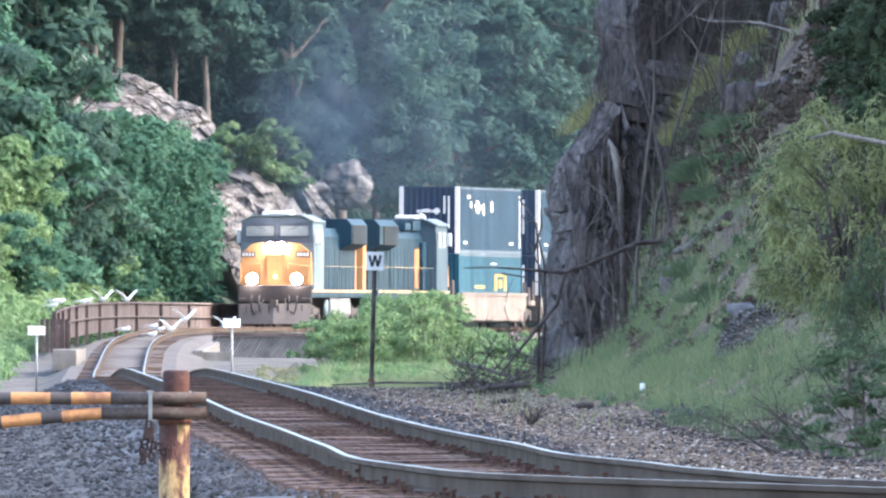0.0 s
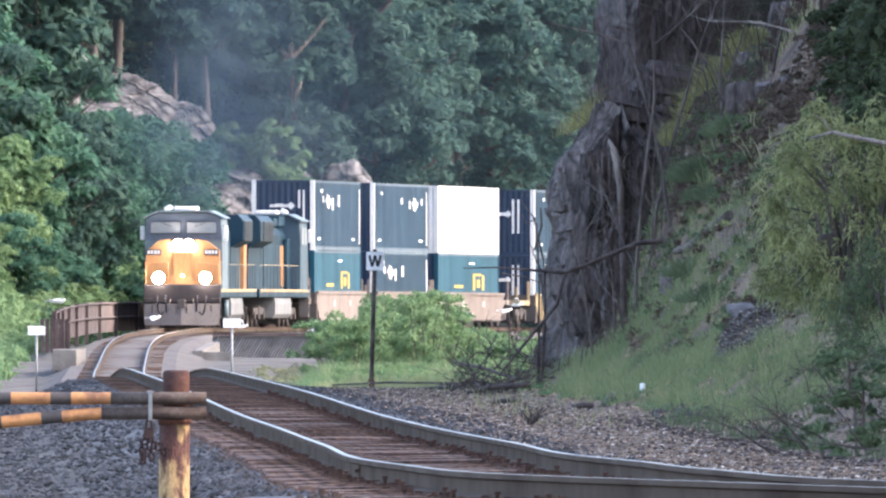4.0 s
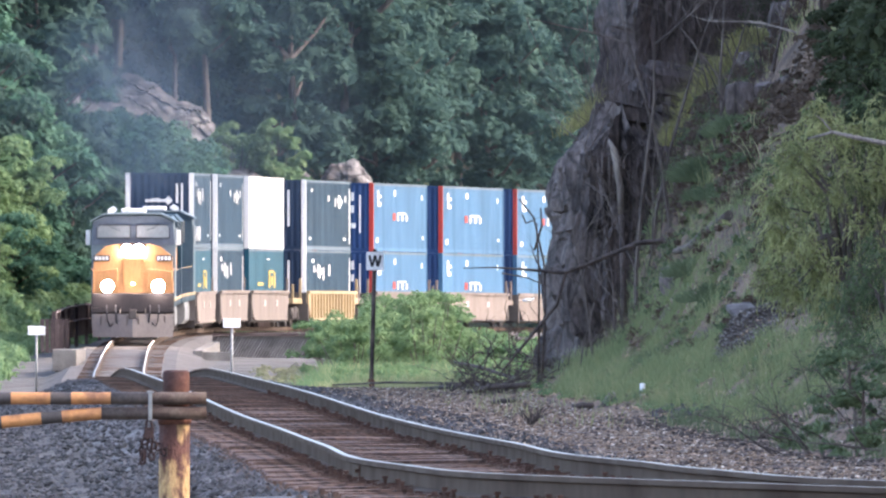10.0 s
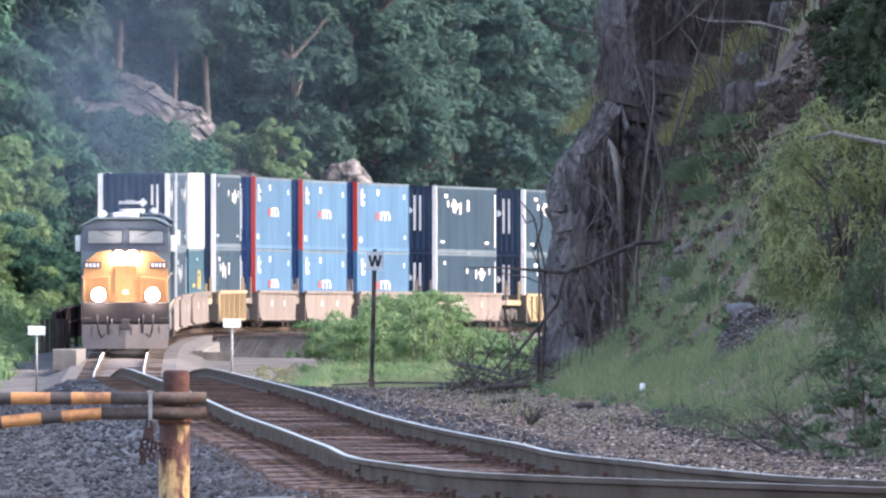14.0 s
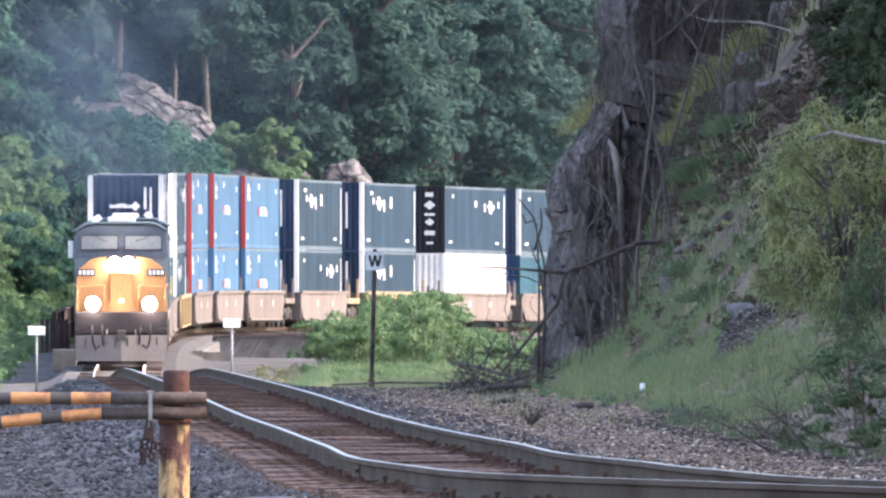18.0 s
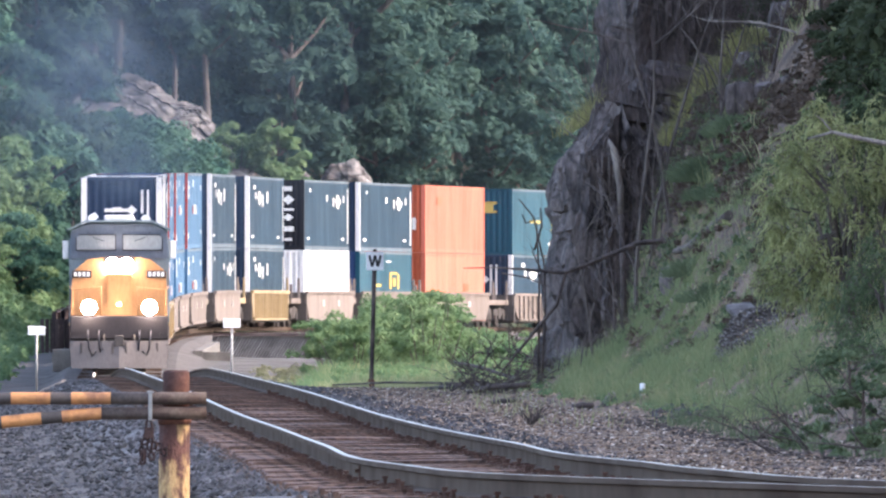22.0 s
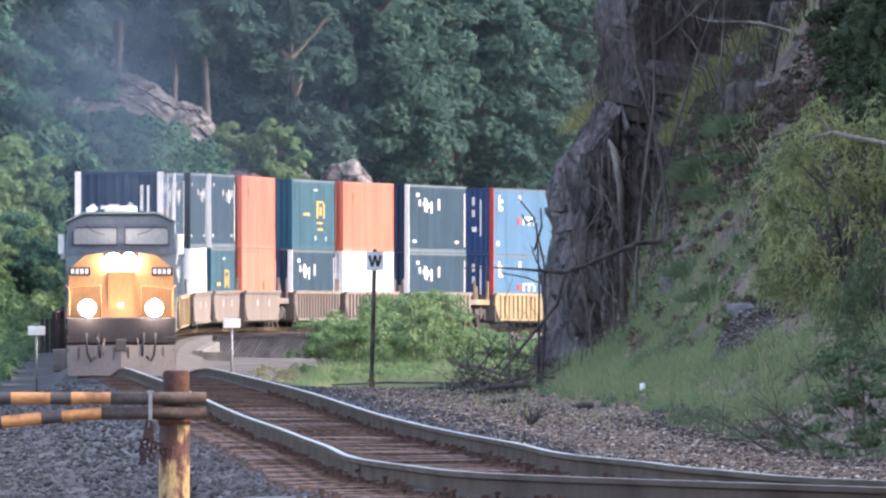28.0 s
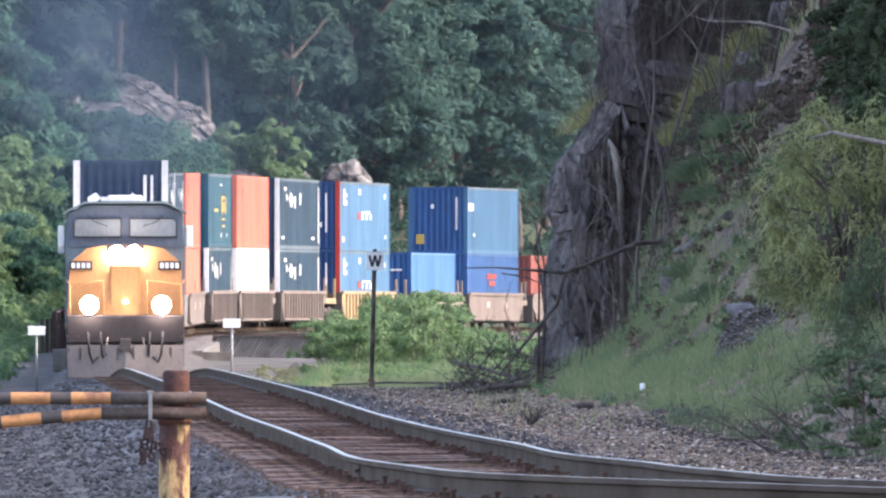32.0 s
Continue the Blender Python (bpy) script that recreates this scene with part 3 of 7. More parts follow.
BLUE_FRONT = ("front_marking", "white", [("f", 0.35, 0.4, 0.12, 0.35), ("f", 0.35, 0.95, 0.12, 0.3), ("f", 0.35, 1.7, 0.2, 0.2), ("f", 0.7, 0.5, 0.06, 1.6)])
YELLOW_SIDE = ("side_marking", "yellow", [("s", 9.2, 0.85, 3.2, 0.14), ("s", 9.2, 0.92, 0.8, 0.9), ("s", 11.6, 0.92, 0.8, 0.9), ("s", 10.2, 1.1, 1.2, 0.5), ("s", 9.2, 1.72, 3.2, 0.12), ("s", 4.2, 1.35, 3.4, 0.18),
                                        ("s", 9.6, 1.98, 2.6, 0.14)])
YELLOW_MORE = ("side_marking", "white", [("s", 8.2, 0.38, 2.0, 0.09), ("s", 12.6, 2.3, 0.4, 0.25), ("s", 8.6, 2.3, 0.5, 0.25)])
YELLOW_FRONT = ("front_marking", "yellow", [("f", -0.6, 0.55, 1.2, 0.12), ("f", -0.45, 0.65, 0.9, 0.3), ("f", -0.6, 0.95, 1.2, 0.1)])
BLACK_FRONT = ("front_marking", "white", [("f", 0.45, 0.28, 0.35, 0.18), ("d", 0.65, 0.82, 0.26, 0.2), ("f", 0.42, 1.18, 0.45, 0.09), ("d", 0.65, 1.55, 0.22, 0.16), ("f", 0.42, 1.92, 0.45, 0.2), ("f", 0.5, 2.4, 0.3, 0.1)])
L53 = 16.15
LABEL = {
    "navy": "dark navy container with white corner posts and white markings", "teal": "teal container with a yellow square mark on its side",
    "blue": "mid-blue container with red corner posts and white lettering bars", "orange": "plain orange container with ribbed steel sides",
    "white": "plain white container with ribbed steel sides", "deep": "plain bright blue ribbed container", "brown": "red-brown ribbed container riding low in a well"}
# distance of the box's front behind the train's front; upper and lower box: kind, side, front, post, marks
STACKS = [
    (48.5, L53, ("navy", "navy", "dark_front", "white", [NAVY_SIDE, FRONT_1]), ("teal", "teal", "teal", "teal", [YELLOW_SIDE, YELLOW_MORE])),
    (69.0, L53, ("navy", "navy", "dark_front", "white", [NAVY_SIDE_2, NAVY_FRONT]), ("navy", "navy", "dark_front", "white", [NAVY_SIDE, NAVY_FRONT])),
    (88.0, L53, ("white", "white", "white", "white", []), ("teal", "teal", "dark_front", "teal", [YELLOW_SIDE, YELLOW_MORE])),
    (113.0, L53, ("navy", "navy", "dark_front", "white", [NAVY_SIDE_2, NAVY_FRONT]), ("navy", "navy", "dark_front", "white", [NAVY_SIDE, NAVY_FRONT])),
    (136.5, L53, ("blue", "blue", "deep_blue", "red", [BLUE_SIDE, RED_DOT, BLUE_FRONT]), ("blue", "blue", "deep_blue", "red", [BLUE_SIDE, RED_DOT, BLUE_FRONT])),
    (157.0, L53, ("blue", "blue", "deep_blue", "red", [BLUE_SIDE, RED_DOT]), ("blue", "blue", "deep_blue", "blue", [BLUE_SIDE, RED_DOT])),
    (176.5, L53, ("blue", "blue", "deep_blue", "red", [BLUE_SIDE, RED_DOT]), ("blue", "blue", "deep_blue", "blue", [BLUE_SIDE, RED_DOT])),
    (200.5, L53, ("navy", "navy", "dark_front", "white", [NAVY_SIDE, NAVY_FRONT]), ("navy", "navy", "dark_front", "white", [NAVY_SIDE_2, NAVY_FRONT])),
    (223.7, L53, ("navy", "navy", "dark_front", "white", [NAVY_SIDE, NAVY_FRONT]), ("navy", "navy", "dark_front", "white", [NAVY_SIDE, NAVY_FRONT])),
    (248.0, L53, ("navy", "navy", "black", "black", [NAVY_SIDE_2, BLACK_FRONT]), ("white", "white", "white", "white", [])),
    (267.7, L53, ("navy", "navy", "dark_front", "white", [NAVY_SIDE_2, NAVY_FRONT]), ("teal", "teal", "deep_blue", "teal", [YELLOW_SIDE, YELLOW_MORE])),
    (287.7, L53, ("orange", "orange", "orange_front", "orange", [("plate", "white", [("f", 0.5, 1.4, 0.4, 0.5)]), ("worn_mark", "orange_front", [("s", 3.2, 0.5, 1.8, 0.45)])]), ("orange", "orange", "orange_front", "orange", [("worn_mark", "orange_front", [("s", 10.5, 1.3, 1.8, 0.45)])])),
    (311.0, L53, ("teal", "teal", "teal", "teal", [YELLOW_SIDE, YELLOW_MORE, YELLOW_FRONT]), ("navy", "navy", "dark_front", "white", [NAVY_SIDE, NAVY_FRONT])),
    (330.0, L53, ("orange", "orange", "orange_front", "orange", [("plate", "white", [("f", 0.5, 1.4, 0.4, 0.5)]), ("worn_mark", "orange_front", [("s", 3.2, 0.5, 1.8, 0.45)])]), ("white", "white", "white", "white", [])),
    (350.7, L53, ("navy", "navy", "dark_front", "white", [NAVY_SIDE, NAVY_FRONT]), ("navy", "navy", "dark_front", "white", [NAVY_SIDE, NAVY_FRONT])),
    (374.0, L53, ("blue", "blue", "deep_blue", "red", [BLUE_SIDE, RED_DOT, BLUE_FRONT]), ("blue", "blue", "deep_blue", "red", [BLUE_SIDE, RED_DOT, BLUE_FRONT])),
    (396.5, 12.5, None, ("deep", "light_blue", "bright_blue", "bright_blue", [("front_marking", "white", [("f", 0.25, 0.2, 0.05, 2.4), ("f", -0.3, 0.2, 0.05, 2.4), ("f", 0.4, 0.7, 0.5, 0.08)])])),
    (412.3, 13.1, ("deep", "blue", "bright_blue", "blue", [("plate", "yellow", [("f", -0.95, 2.05, 0.35, 0.42)]), ("marking", "white", [("f", -0.3, 0.75, 0.12, 0.18), ("f", 0.78, 0.45, 0.08, 1.4), ("s", 0.4, 0.7, 1.6, 0.45), ("s", 1.6, 2.0, 0.4, 0.2)])]),
     ("deep", "bright_blue", "bright_blue", "bright_blue", [("red_mark", "red", [("s", 5.0, 0.85, 3.2, 0.3), ("s", 5.6, 1.15, 2.0, 0.3)]), ("plate", "white", [("s", 5.0, 1.7, 2.6, 0.9)])])),
    (428.5, 12.5, None, ("brown", "brown", "brown", "brown", [("front_marking", "white", [("f", 0.6, 0.4, 0.08, 0.8), ("f", 0.3, 0.4, 0.06, 0.8)])])),
]
# cars: stacks that share one articulated car, the look of its wells
CARS = [((0, 1, 2), "beige", False), ((3,), "tan_yellow", True), ((4, 5, 6), "beige", False), ((7,), "beige", False), ((8,), "tan_yellow", True), ((9, 10, 11), "beige", False),
        ((12, 13, 14), "beige", True), ((15,), "tan_yellow", True), ((16, 17, 18), "beige", False)]


def wheelset(parent, x, r=0.42, sub=False):
    bm = bmesh.new()
    for sy in (-0.75, 0.75):
        mtx = Matrix.Translation((x, sy, r)) @ Matrix.Rotation(radians(90), 4, "X")
        bmesh.ops.create_cone(bm, cap_ends=True, segments=16, radius1=r, radius2=r, depth=0.13, matrix=mtx)
    mtx = Matrix.Translation((x, 0, r)) @ Matrix.Rotation(radians(90), 4, "X")
    bmesh.ops.create_cone(bm, cap_ends=True, segments=8, radius1=0.09, radius2=0.09, depth=1.5, matrix=mtx)
    return part("wheelset", bm, M["p_bogie"], parent)


def bogie(parent, x, wheels, base):
    """A truck: side frames with the wheelsets under them."""
    bm = bmesh.new()
    for sy in (-1.02, 1.02):
        block(bm, x - base / 2 - 0.35, x + base / 2 + 0.35, sy - 0.07, sy + 0.07, 0.5, 0.78)
        for k in range(wheels):
            xx = x + base * (k / (wheels - 1) - 0.5)
            block(bm, xx - 0.16, xx + 0.16, sy - 0.11, sy + 0.11, 0.3, 0.62)
        block(bm, x - 0.3, x + 0.3, sy - 0.1, sy + 0.1, 0.35, 0.85)
    block(bm, x - 0.25, x + 0.25, -1.0, 1.0, 0.5, 0.85)
    b = part("bogie", bm, M["p_bogie"], parent, "dark grimy bogie side frames", bevel=0.02)
    for k in range(wheels):
        wheelset(b, x + base * (k / (wheels - 1) - 0.5))


def well(length, colour, ribs, before, behind):
    """One well of a car: side sills, floor, end platforms; a bogie at an end where none is shared from the next well."""
    ob = thing("well_car", {"beige": "weathered beige steel well car under stacked containers", "tan_yellow": "dirty yellow steel well car with ribbed side sills"}[colour] if not ribs or colour == "tan_yellow" else
               "beige steel well car with ribbed side sills", "well car", group="well cars of the train")
    h = length / 2 + 0.35
    for sy in (1, -1):
        bm = bmesh.new()
        y0, y1 = (1.36, 1.46) if sy > 0 else (-1.46, -1.36)
        outline = [(-h, 1.42), (-h, 0.95), (-h + 0.9, 0.32), (h - 0.9, 0.32), (h, 0.95), (h, 1.42)]
        a = [bm.verts.new((x, y0, z)) for x, z in outline]
        b = [bm.verts.new((x, y1, z)) for x, z in outline]
        for i in range(6):
            bm.faces.new((a[i], a[(i + 1) % 6], b[(i + 1) % 6], b[i]))
        bm.faces.new(a)
        bm.faces.new(b[::-1])
        side = part("side_sill", bm, M["p_" + colour], ob)
        bm = bmesh.new()
        block(bm, -h - 0.02, h + 0.02, sy * 1.46 - 0.06, sy * 1.46 + 0.06, 1.36, 1.48)
        block(bm, -h + 0.9, h - 0.9, sy * 1.46 - 0.05, sy * 1.46 + 0.05, 0.28, 0.36)
        part("sill_chord", bm, M["p_" + colour], side)
        if ribs:
            n = 15
            for i in range(n):
                bm = bmesh.new()
                x = -h + 1.1 + (2 * h - 2.2) * i / (n - 1)
                block(bm, x - 0.07, x + 0.07, min(sy * 1.46, sy * 1.54), max(sy * 1.46, sy * 1.54), 0.36, 1.36)
                part("rib", bm, M["p_" + colour], side)
        else:
            for x in (-0.35 * h, 0.3 * h):
                bm = bmesh.new()
                block(bm, x - 0.35, x + 0.35, sy * 1.465 - 0.006, sy * 1.465 + 0.006, 0.85, 1.1)
                part("stencil_panel", bm, M["p_stencil"], side, "pale stencilled panel")
    bm = bmesh.new()
    block(bm, -h + 0.3, h - 0.3, -1.36, 1.36, 0.2, 0.26)
    part("well_floor", bm, M["p_bogie"], ob)
    for sx in (1, -1):
        bm = bmesh.new()
        block(bm, min(sx * (h - 0.3), sx * h), max(sx * (h - 0.3), sx * h), -1.44, 1.44, 0.26, 1.42)
        part("bulkhead", bm, M["p_bogie"], ob, "grimy end bulkhead of the well", bevel=0.01)
    for sx, full in ((1, before), (-1, behind)):
        bm = bmesh.new()
        x0, x1 = sorted((sx * h, sx * (h + (3.2 if full else 1.5))))
        block(bm, x0, x1, -1.2, 1.2, 0.95, 1.18)
        block(bm, x0, x1, -0.35, 0.35, 0.75, 0.95)
        for sy in (-1.15, 1.15):
            block(bm, x0 + 0.2, x0 + 0.3, sy - 0.05, sy + 0.05, 1.18, 2.0)
            block(bm, x1 - 0.3, x1 - 0.2, sy - 0.05, sy + 0.05, 1.18, 1.75)
        part("end_platform", bm, M["p_" + colour], ob, bevel=0.015)
        if full:
            bogie(ob, sx * (h + 1.6), 2, 1.75)
        elif sx > 0:
            bogie(ob, sx * (h + 1.6), 2, 1.75)
    return ob


for n, (stacks, colour, ribs) in enumerate(CARS):
    for j, k in enumerate(stacks):
        front, length, upper, lower = STACKS[k]
        mid = -front - length / 2
        ob = well(length, colour, ribs, j == 0, j == len(stacks) - 1)
        MOVES.append((ob, mid, 7.0))
        for kind, z0 in ((lower, 0.27), (upper, 3.165)):
            if kind:
                ob = container("shipping_container", LABEL[kind[0]], length, kind[1], kind[2], kind[3], z0, kind[4])
                MOVES.append((ob, mid, 7.0))


def dome(bm, m, r, h):
    """A shallow glass dome, its rim in the xy plane of m."""
    rings = [[bm.verts.new(m @ Vector((r * math.cos(a) * math.cos(t), r * math.sin(a) * math.cos(t), h * math.sin(t)))) for a in np.linspace(0, 2 * math.pi, 20, endpoint=False)] for t in (0.0, 0.4, 0.8, 1.2)]
    for p, q in zip(rings, rings[1:]):
        for k in range(20):
            bm.faces.new((p[k], p[(k + 1) % 20], q[(k + 1) % 20], q[k]))
    bm.faces.new(rings[-1])


def locomotive(lit):
    """A six-axle road diesel; +x is its cab end."""
    ob = thing("locomotive", "yellow and blue diesel locomotive with lit headlights" if lit else "blue diesel locomotive with yellow panels, running cab last", "locomotive", group="locomotives")
    F = 11.15
    bm = bmesh.new()
    block(bm, -10.9, 10.7, -1.5, 1.5, 1.2, 1.52)
    part("underframe", bm, M["p_loco_blue"], ob, bevel=0.02)
    bm = bmesh.new()
    prism(bm, [(-1.4, 1.2), (-1.44, 0.95), (-1.44, 0.52), (-1.3, 0.36), (1.3, 0.36), (1.44, 0.52), (1.44, 0.95), (1.4, 1.2)], -3.6, 3.4)
    tank = part("fuel_tank", bm, M["p_tank"], ob, "pale grey fuel tank", bevel=0.02)
    for sy in (1, -1):
        bm = bmesh.new()
        for k in range(3):
            tube(bm, [(3.45 + 0.24 * k, sy * 1.25, 1.12), (3.45 + 0.24 * k, sy * 1.25, 0.45)], 0.1, 8)
        part("air_reservoir", bm, M["p_loco_grey"], tank)
        bm = bmesh.new()
        block(bm, -10.6, 10.3, sy * 1.51 - 0.012, sy * 1.51 + 0.012, 1.42, 1.53)
        part("walkway_edge", bm, M["p_tan_yellow"], ob, "dull yellow walkway edge")
    for x in (-6.9, 6.6):
        bogie(ob, x, 3, 3.7)
    # nose: sloped sides, wide, in yellow
    bm = bmesh.new()
    out = [(-1.49, 1.72), (1.49, 1.72), (1.44, 3.05), (0.98, 3.42), (0.35, 3.52), (-0.35, 3.52), (-0.98, 3.42), (-1.44, 3.05)]
    a = [bm.verts.new((9.0, y, z)) for y, z in out]
    b = [bm.verts.new((10.45 - 0.16 * max(0, z - 1.9), y * 0.985, z)) for y, z in out]
    for i in range(8):
        bm.faces.new((a[i], a[(i + 1) % 8], b[(i + 1) % 8], b[i]))
    bm.faces.new(a[::-1])
    bm.faces.new(b)
    nose = part("nose", bm, M["p_loco_yellow"], ob, "yellow painted nose")
    bm = bmesh.new()
    block(bm, 10.12, 10.42, -0.38, 0.38, 1.75, 3.0)
    for z in (2.0, 2.45, 2.9):
        block(bm, 10.3, 10.45, 0.36, 0.4, z - 0.05, z + 0.05)
    part("nose_door", bm, M["p_loco_yellow"], nose, bevel=0.02)
    # cab
    bm = bmesh.new()
    prism(bm, [(-1.52, 1.5), (1.52, 1.5), (1.52, 3.55), (1.47, 4.33), (0.98, 4.56), (-0.98, 4.56), (-1.47, 4.33), (-1.52, 3.55)], 6.4, 9.75)
    cab = part("cab", bm, M["p_loco_grey" if lit else "p_cab_side"], ob, "blue-grey cab", bevel=0.03)
    bm = bmesh.new()
    prism(bm, [(-1.5, 3.46), (1.5, 3.46), (1.45, 4.30), (0.97, 4.50), (-0.97, 4.50), (-1.45, 4.30)], 9.70, 9.80)
    part("windshield_surround", bm, M["p_cab_front"], cab)
    bm = bmesh.new()
    prism(bm, [(-1.58, 4.30), (-1.02, 4.57), (1.02, 4.57), (1.58, 4.30), (1.58, 4.34), (1.02, 4.62), (-1.02, 4.62), (-1.58, 4.34)], 6.2, 10.0)
    part("cab_roof", bm, M["p_loco_grey"], cab, "pale grey cab roof")
    for sy in (1, -1):
        bm = bmesh.new()
        prism(bm, [(sy * 0.12, 3.72), (sy * 1.3, 3.72), (sy * 1.3, 4.08), (sy * 1.2, 4.17), (sy * 0.12, 4.17)], 9.79, 9.83)
        w = part("windshield", bm, M["p_glass"], cab, "windshield pane coloured pale for the sky's reflection")
        bm = bmesh.new()
        for z0, z1, y0, y1 in ((3.695, 3.725, 0.10, 1.32), (4.165, 4.19, 0.10, 1.24), (3.7, 4.19, 0.10, 0.125), (3.7, 4.10, 1.295, 1.32)):
            block(bm, 9.79, 9.85, min(sy * y0, sy * y1), max(sy * y0, sy * y1), z0, z1)
        part("window_frame", bm, M["p_front_steel"], w)
        bm = bmesh.new()
        tube(bm, [(9.87, sy * 0.95, 4.24), (9.88, sy * 0.8, 4.1), (9.88, sy * 0.45, 3.98)], 0.012, 4)
        part("wiper", bm, M["p_black"], w)
        bm = bmesh.new()
        for x0 in (6.75, 8.0):
            block(bm, x0, x0 + 1.0, min(sy * 1.5, sy * 1.545), max(sy * 1.5, sy * 1.545), 3.35, 4.05)
        part("side_window", bm, M["p_glass"], cab)
        bm = bmesh.new()
        block(bm, 9.4, 9.55, min(sy * 1.55, sy * 1.72), max(sy * 1.55, sy * 1.72), 3.45, 4.0)
        part("mirror", bm, M["p_white"], cab, "pale wing mirror", bevel=0.02)
        # number board with unreadable bars
        bm = bmesh.new()
        block(bm, 10.2, 10.34, sy * 1.13 - 0.29, sy * 1.13 + 0.29, 2.87, 3.09)
        nb = part("number_board", bm, M["p_black"], nose, "dark number board with pale bars", bevel=0.01)
        bm = bmesh.new()
        for k in range(4):
            y = sy * 1.13 - 0.2 + k * 0.13
            block(bm, 10.34, 10.35, y - 0.045, y + 0.045, 2.91, 3.05)
        part("bar", bm, M["p_white"], nb)
        bm = bmesh.new()
        mtx = Matrix.Translation((10.72, sy * 0.92, 1.97)) @ Matrix.Rotation(radians(90), 4, "Y")
        bmesh.ops.create_cone(bm, cap_ends=True, segments=20, radius1=0.24, radius2=0.24, depth=0.14, matrix=mtx)
        dl = part("ditch_light", bm, M["p_black"], ob)
        bm = bmesh.new()
        mtx = Matrix.Translation((10.80, sy * 0.92, 1.97)) @ Matrix.Rotation(radians(90), 4, "Y")
        dome(bm, mtx, 0.225, 0.11)
        part("lens", bm, M["lamp"] if lit else M["lamp_off"], dl, "dazzling white ditch light" if lit else "")
        # handrails and steps
        bm = bmesh.new()
        tube(bm, [(10.6, sy * 1.42, 1.5), (10.6, sy * 1.42, 2.5), (10.0, sy * 1.5, 2.6)], 0.025)
        tube(bm, [(10.6, sy * 0.55, 1.5), (10.6, sy * 0.55, 2.6), (10.6, sy * 1.42, 2.5)], 0.02)
        part("front_handrail", bm, M["p_loco_yellow"], ob)
        bm = bmesh.new()
        for z in (0.45, 0.8, 1.15):
            block(bm, 10.2, 10.75, min(sy * 1.15, sy * 1.5), max(sy * 1.15, sy * 1.5), z, z + 0.05)
        block(bm, 10.16, 10.2, min(sy * 1.1, sy * 1.5), max(sy * 1.1, sy * 1.5), 0.4, 1.5)
        part("steps", bm, M["p_plow"], ob)
        for k in range(12):
            bm = bmesh.new()
            x = -10.3 + k * 1.45
            tube(bm, [(x, sy * 1.47, 1.5), (x, sy * 1.47, 2.5)], 0.014, 4)
            part("stanchion", bm, M["p_box_edge"], ob)
        bm = bmesh.new()
        tube(bm, [(-10.3, sy * 1.47, 2.5), (5.65, sy * 1.47, 2.5)], 0.018, 4)
        part("handrail", bm, M["p_tan_yellow"], ob, "dull yellow side handrail")
        # long hood doors and vents
        for k in range(9):
            bm = bmesh.new()
            x = -3.2 + k * 1.02
            block(bm, x, x + 0.94, min(sy * 0.9, sy * 0.93), max(sy * 0.9, sy * 0.93), 1.65, 3.3)
            part("hood_door", bm, M["p_loco_blue"] if k < 7 else M["p_loco_yellow"], ob, bevel=0.008)
        bm = bmesh.new()
        for k in range(7):
            z = 3.45 + k * 0.12
            block(bm, -8.6, -4.4, min(sy * 1.42, sy * 1.47), max(sy * 1.42, sy * 1.47), z, z + 0.06)
        part("radiator_louvres", bm, M["p_black"], ob)
    # headlight pair on the nose
    bm = bmesh.new()
    block(bm, 10.08, 10.26, -0.46, 0.46, 3.04, 3.50)
    hl = part("headlight_box", bm, M["p_black"], nose, bevel=0.03)
    for y in (-0.215, 0.215):
        bm = bmesh.new()
        mtx = Matrix.Translation((10.27, y, 3.27)) @ Matrix.Rotation(radians(90), 4, "Y")
        dome(bm, mtx, 0.21, 0.11)
        part("lens", bm, M["lamp"] if lit else M["lamp_off"], hl, "dazzling white headlight" if lit else "")
    # pilot and snow plough
    bm = bmesh.new()
    block(bm, 10.45, 10.75, -1.5, 1.5, 1.0, 1.72)
    part("anticlimber", bm, M["p_front_steel"], ob, bevel=0.03)
    bm = bmesh.new()
    a = [bm.verts.new(q) for q in ((10.7, -1.5, 0.95), (11.1, 0, 0.95), (10.7, 1.5, 0.95), (10.85, -1.45, 0.12), (11.3, 0, 0.12), (10.85, 1.45, 0.12))]
    b = [bm.verts.new((v.co.x - 0.12, v.co.y, v.co.z)) for v in a]
    for q in ((0, 1, 4, 3), (1, 2, 5, 4)):
        bm.faces.new([a[i] for i in q][::-1])
        bm.faces.new([b[i] for i in q])
    for i, j in ((0, 1), (1, 2), (2, 5), (5, 4), (4, 3), (3, 0)):
        bm.faces.new((a[i], a[j], b[j], b[i]))
    part("snow_plough", bm, M["p_plow"], ob, "grey steel snow plough")
    bm = bmesh.new()
    block(bm, 10.75, 11.15, -0.14, 0.14, 0.8, 1.12)
    tube(bm, [(10.8, 0.45, 1.15), (11.0, 0.5, 0.7), (11.0, 0.3, 0.6)], 0.03)
    tube(bm, [(10.8, -0.45, 1.15), (11.0, -0.5, 0.7), (11.0, -0.3, 0.6)], 0.03)
    part("coupler", bm, M["p_bogie"], ob, bevel=0.01)
    for y in (-0.95, -0.62, 0.62, 0.95):
        bm = bmesh.new()
        tube(bm, [(10.76, y, 1.28), (10.95, y, 1.1), (11.02, y * 0.96, 0.72), (10.95, y * 0.86, 0.50), (11.0, y * 0.74, 0.66)], 0.032, 6)
        part("air_hose", bm, M["p_black"], ob, "looped black air hose")
    for y in (-1.15, -0.2, 0.2, 1.15):
        bm = bmesh.new()
        x = 11.13 - 0.29 * abs(y)
        block(bm, x - 0.05, x + 0.06, y - 0.03, y + 0.03, 0.2, 0.9)
        part("plough_rib", bm, M["p_bogie"], ob)
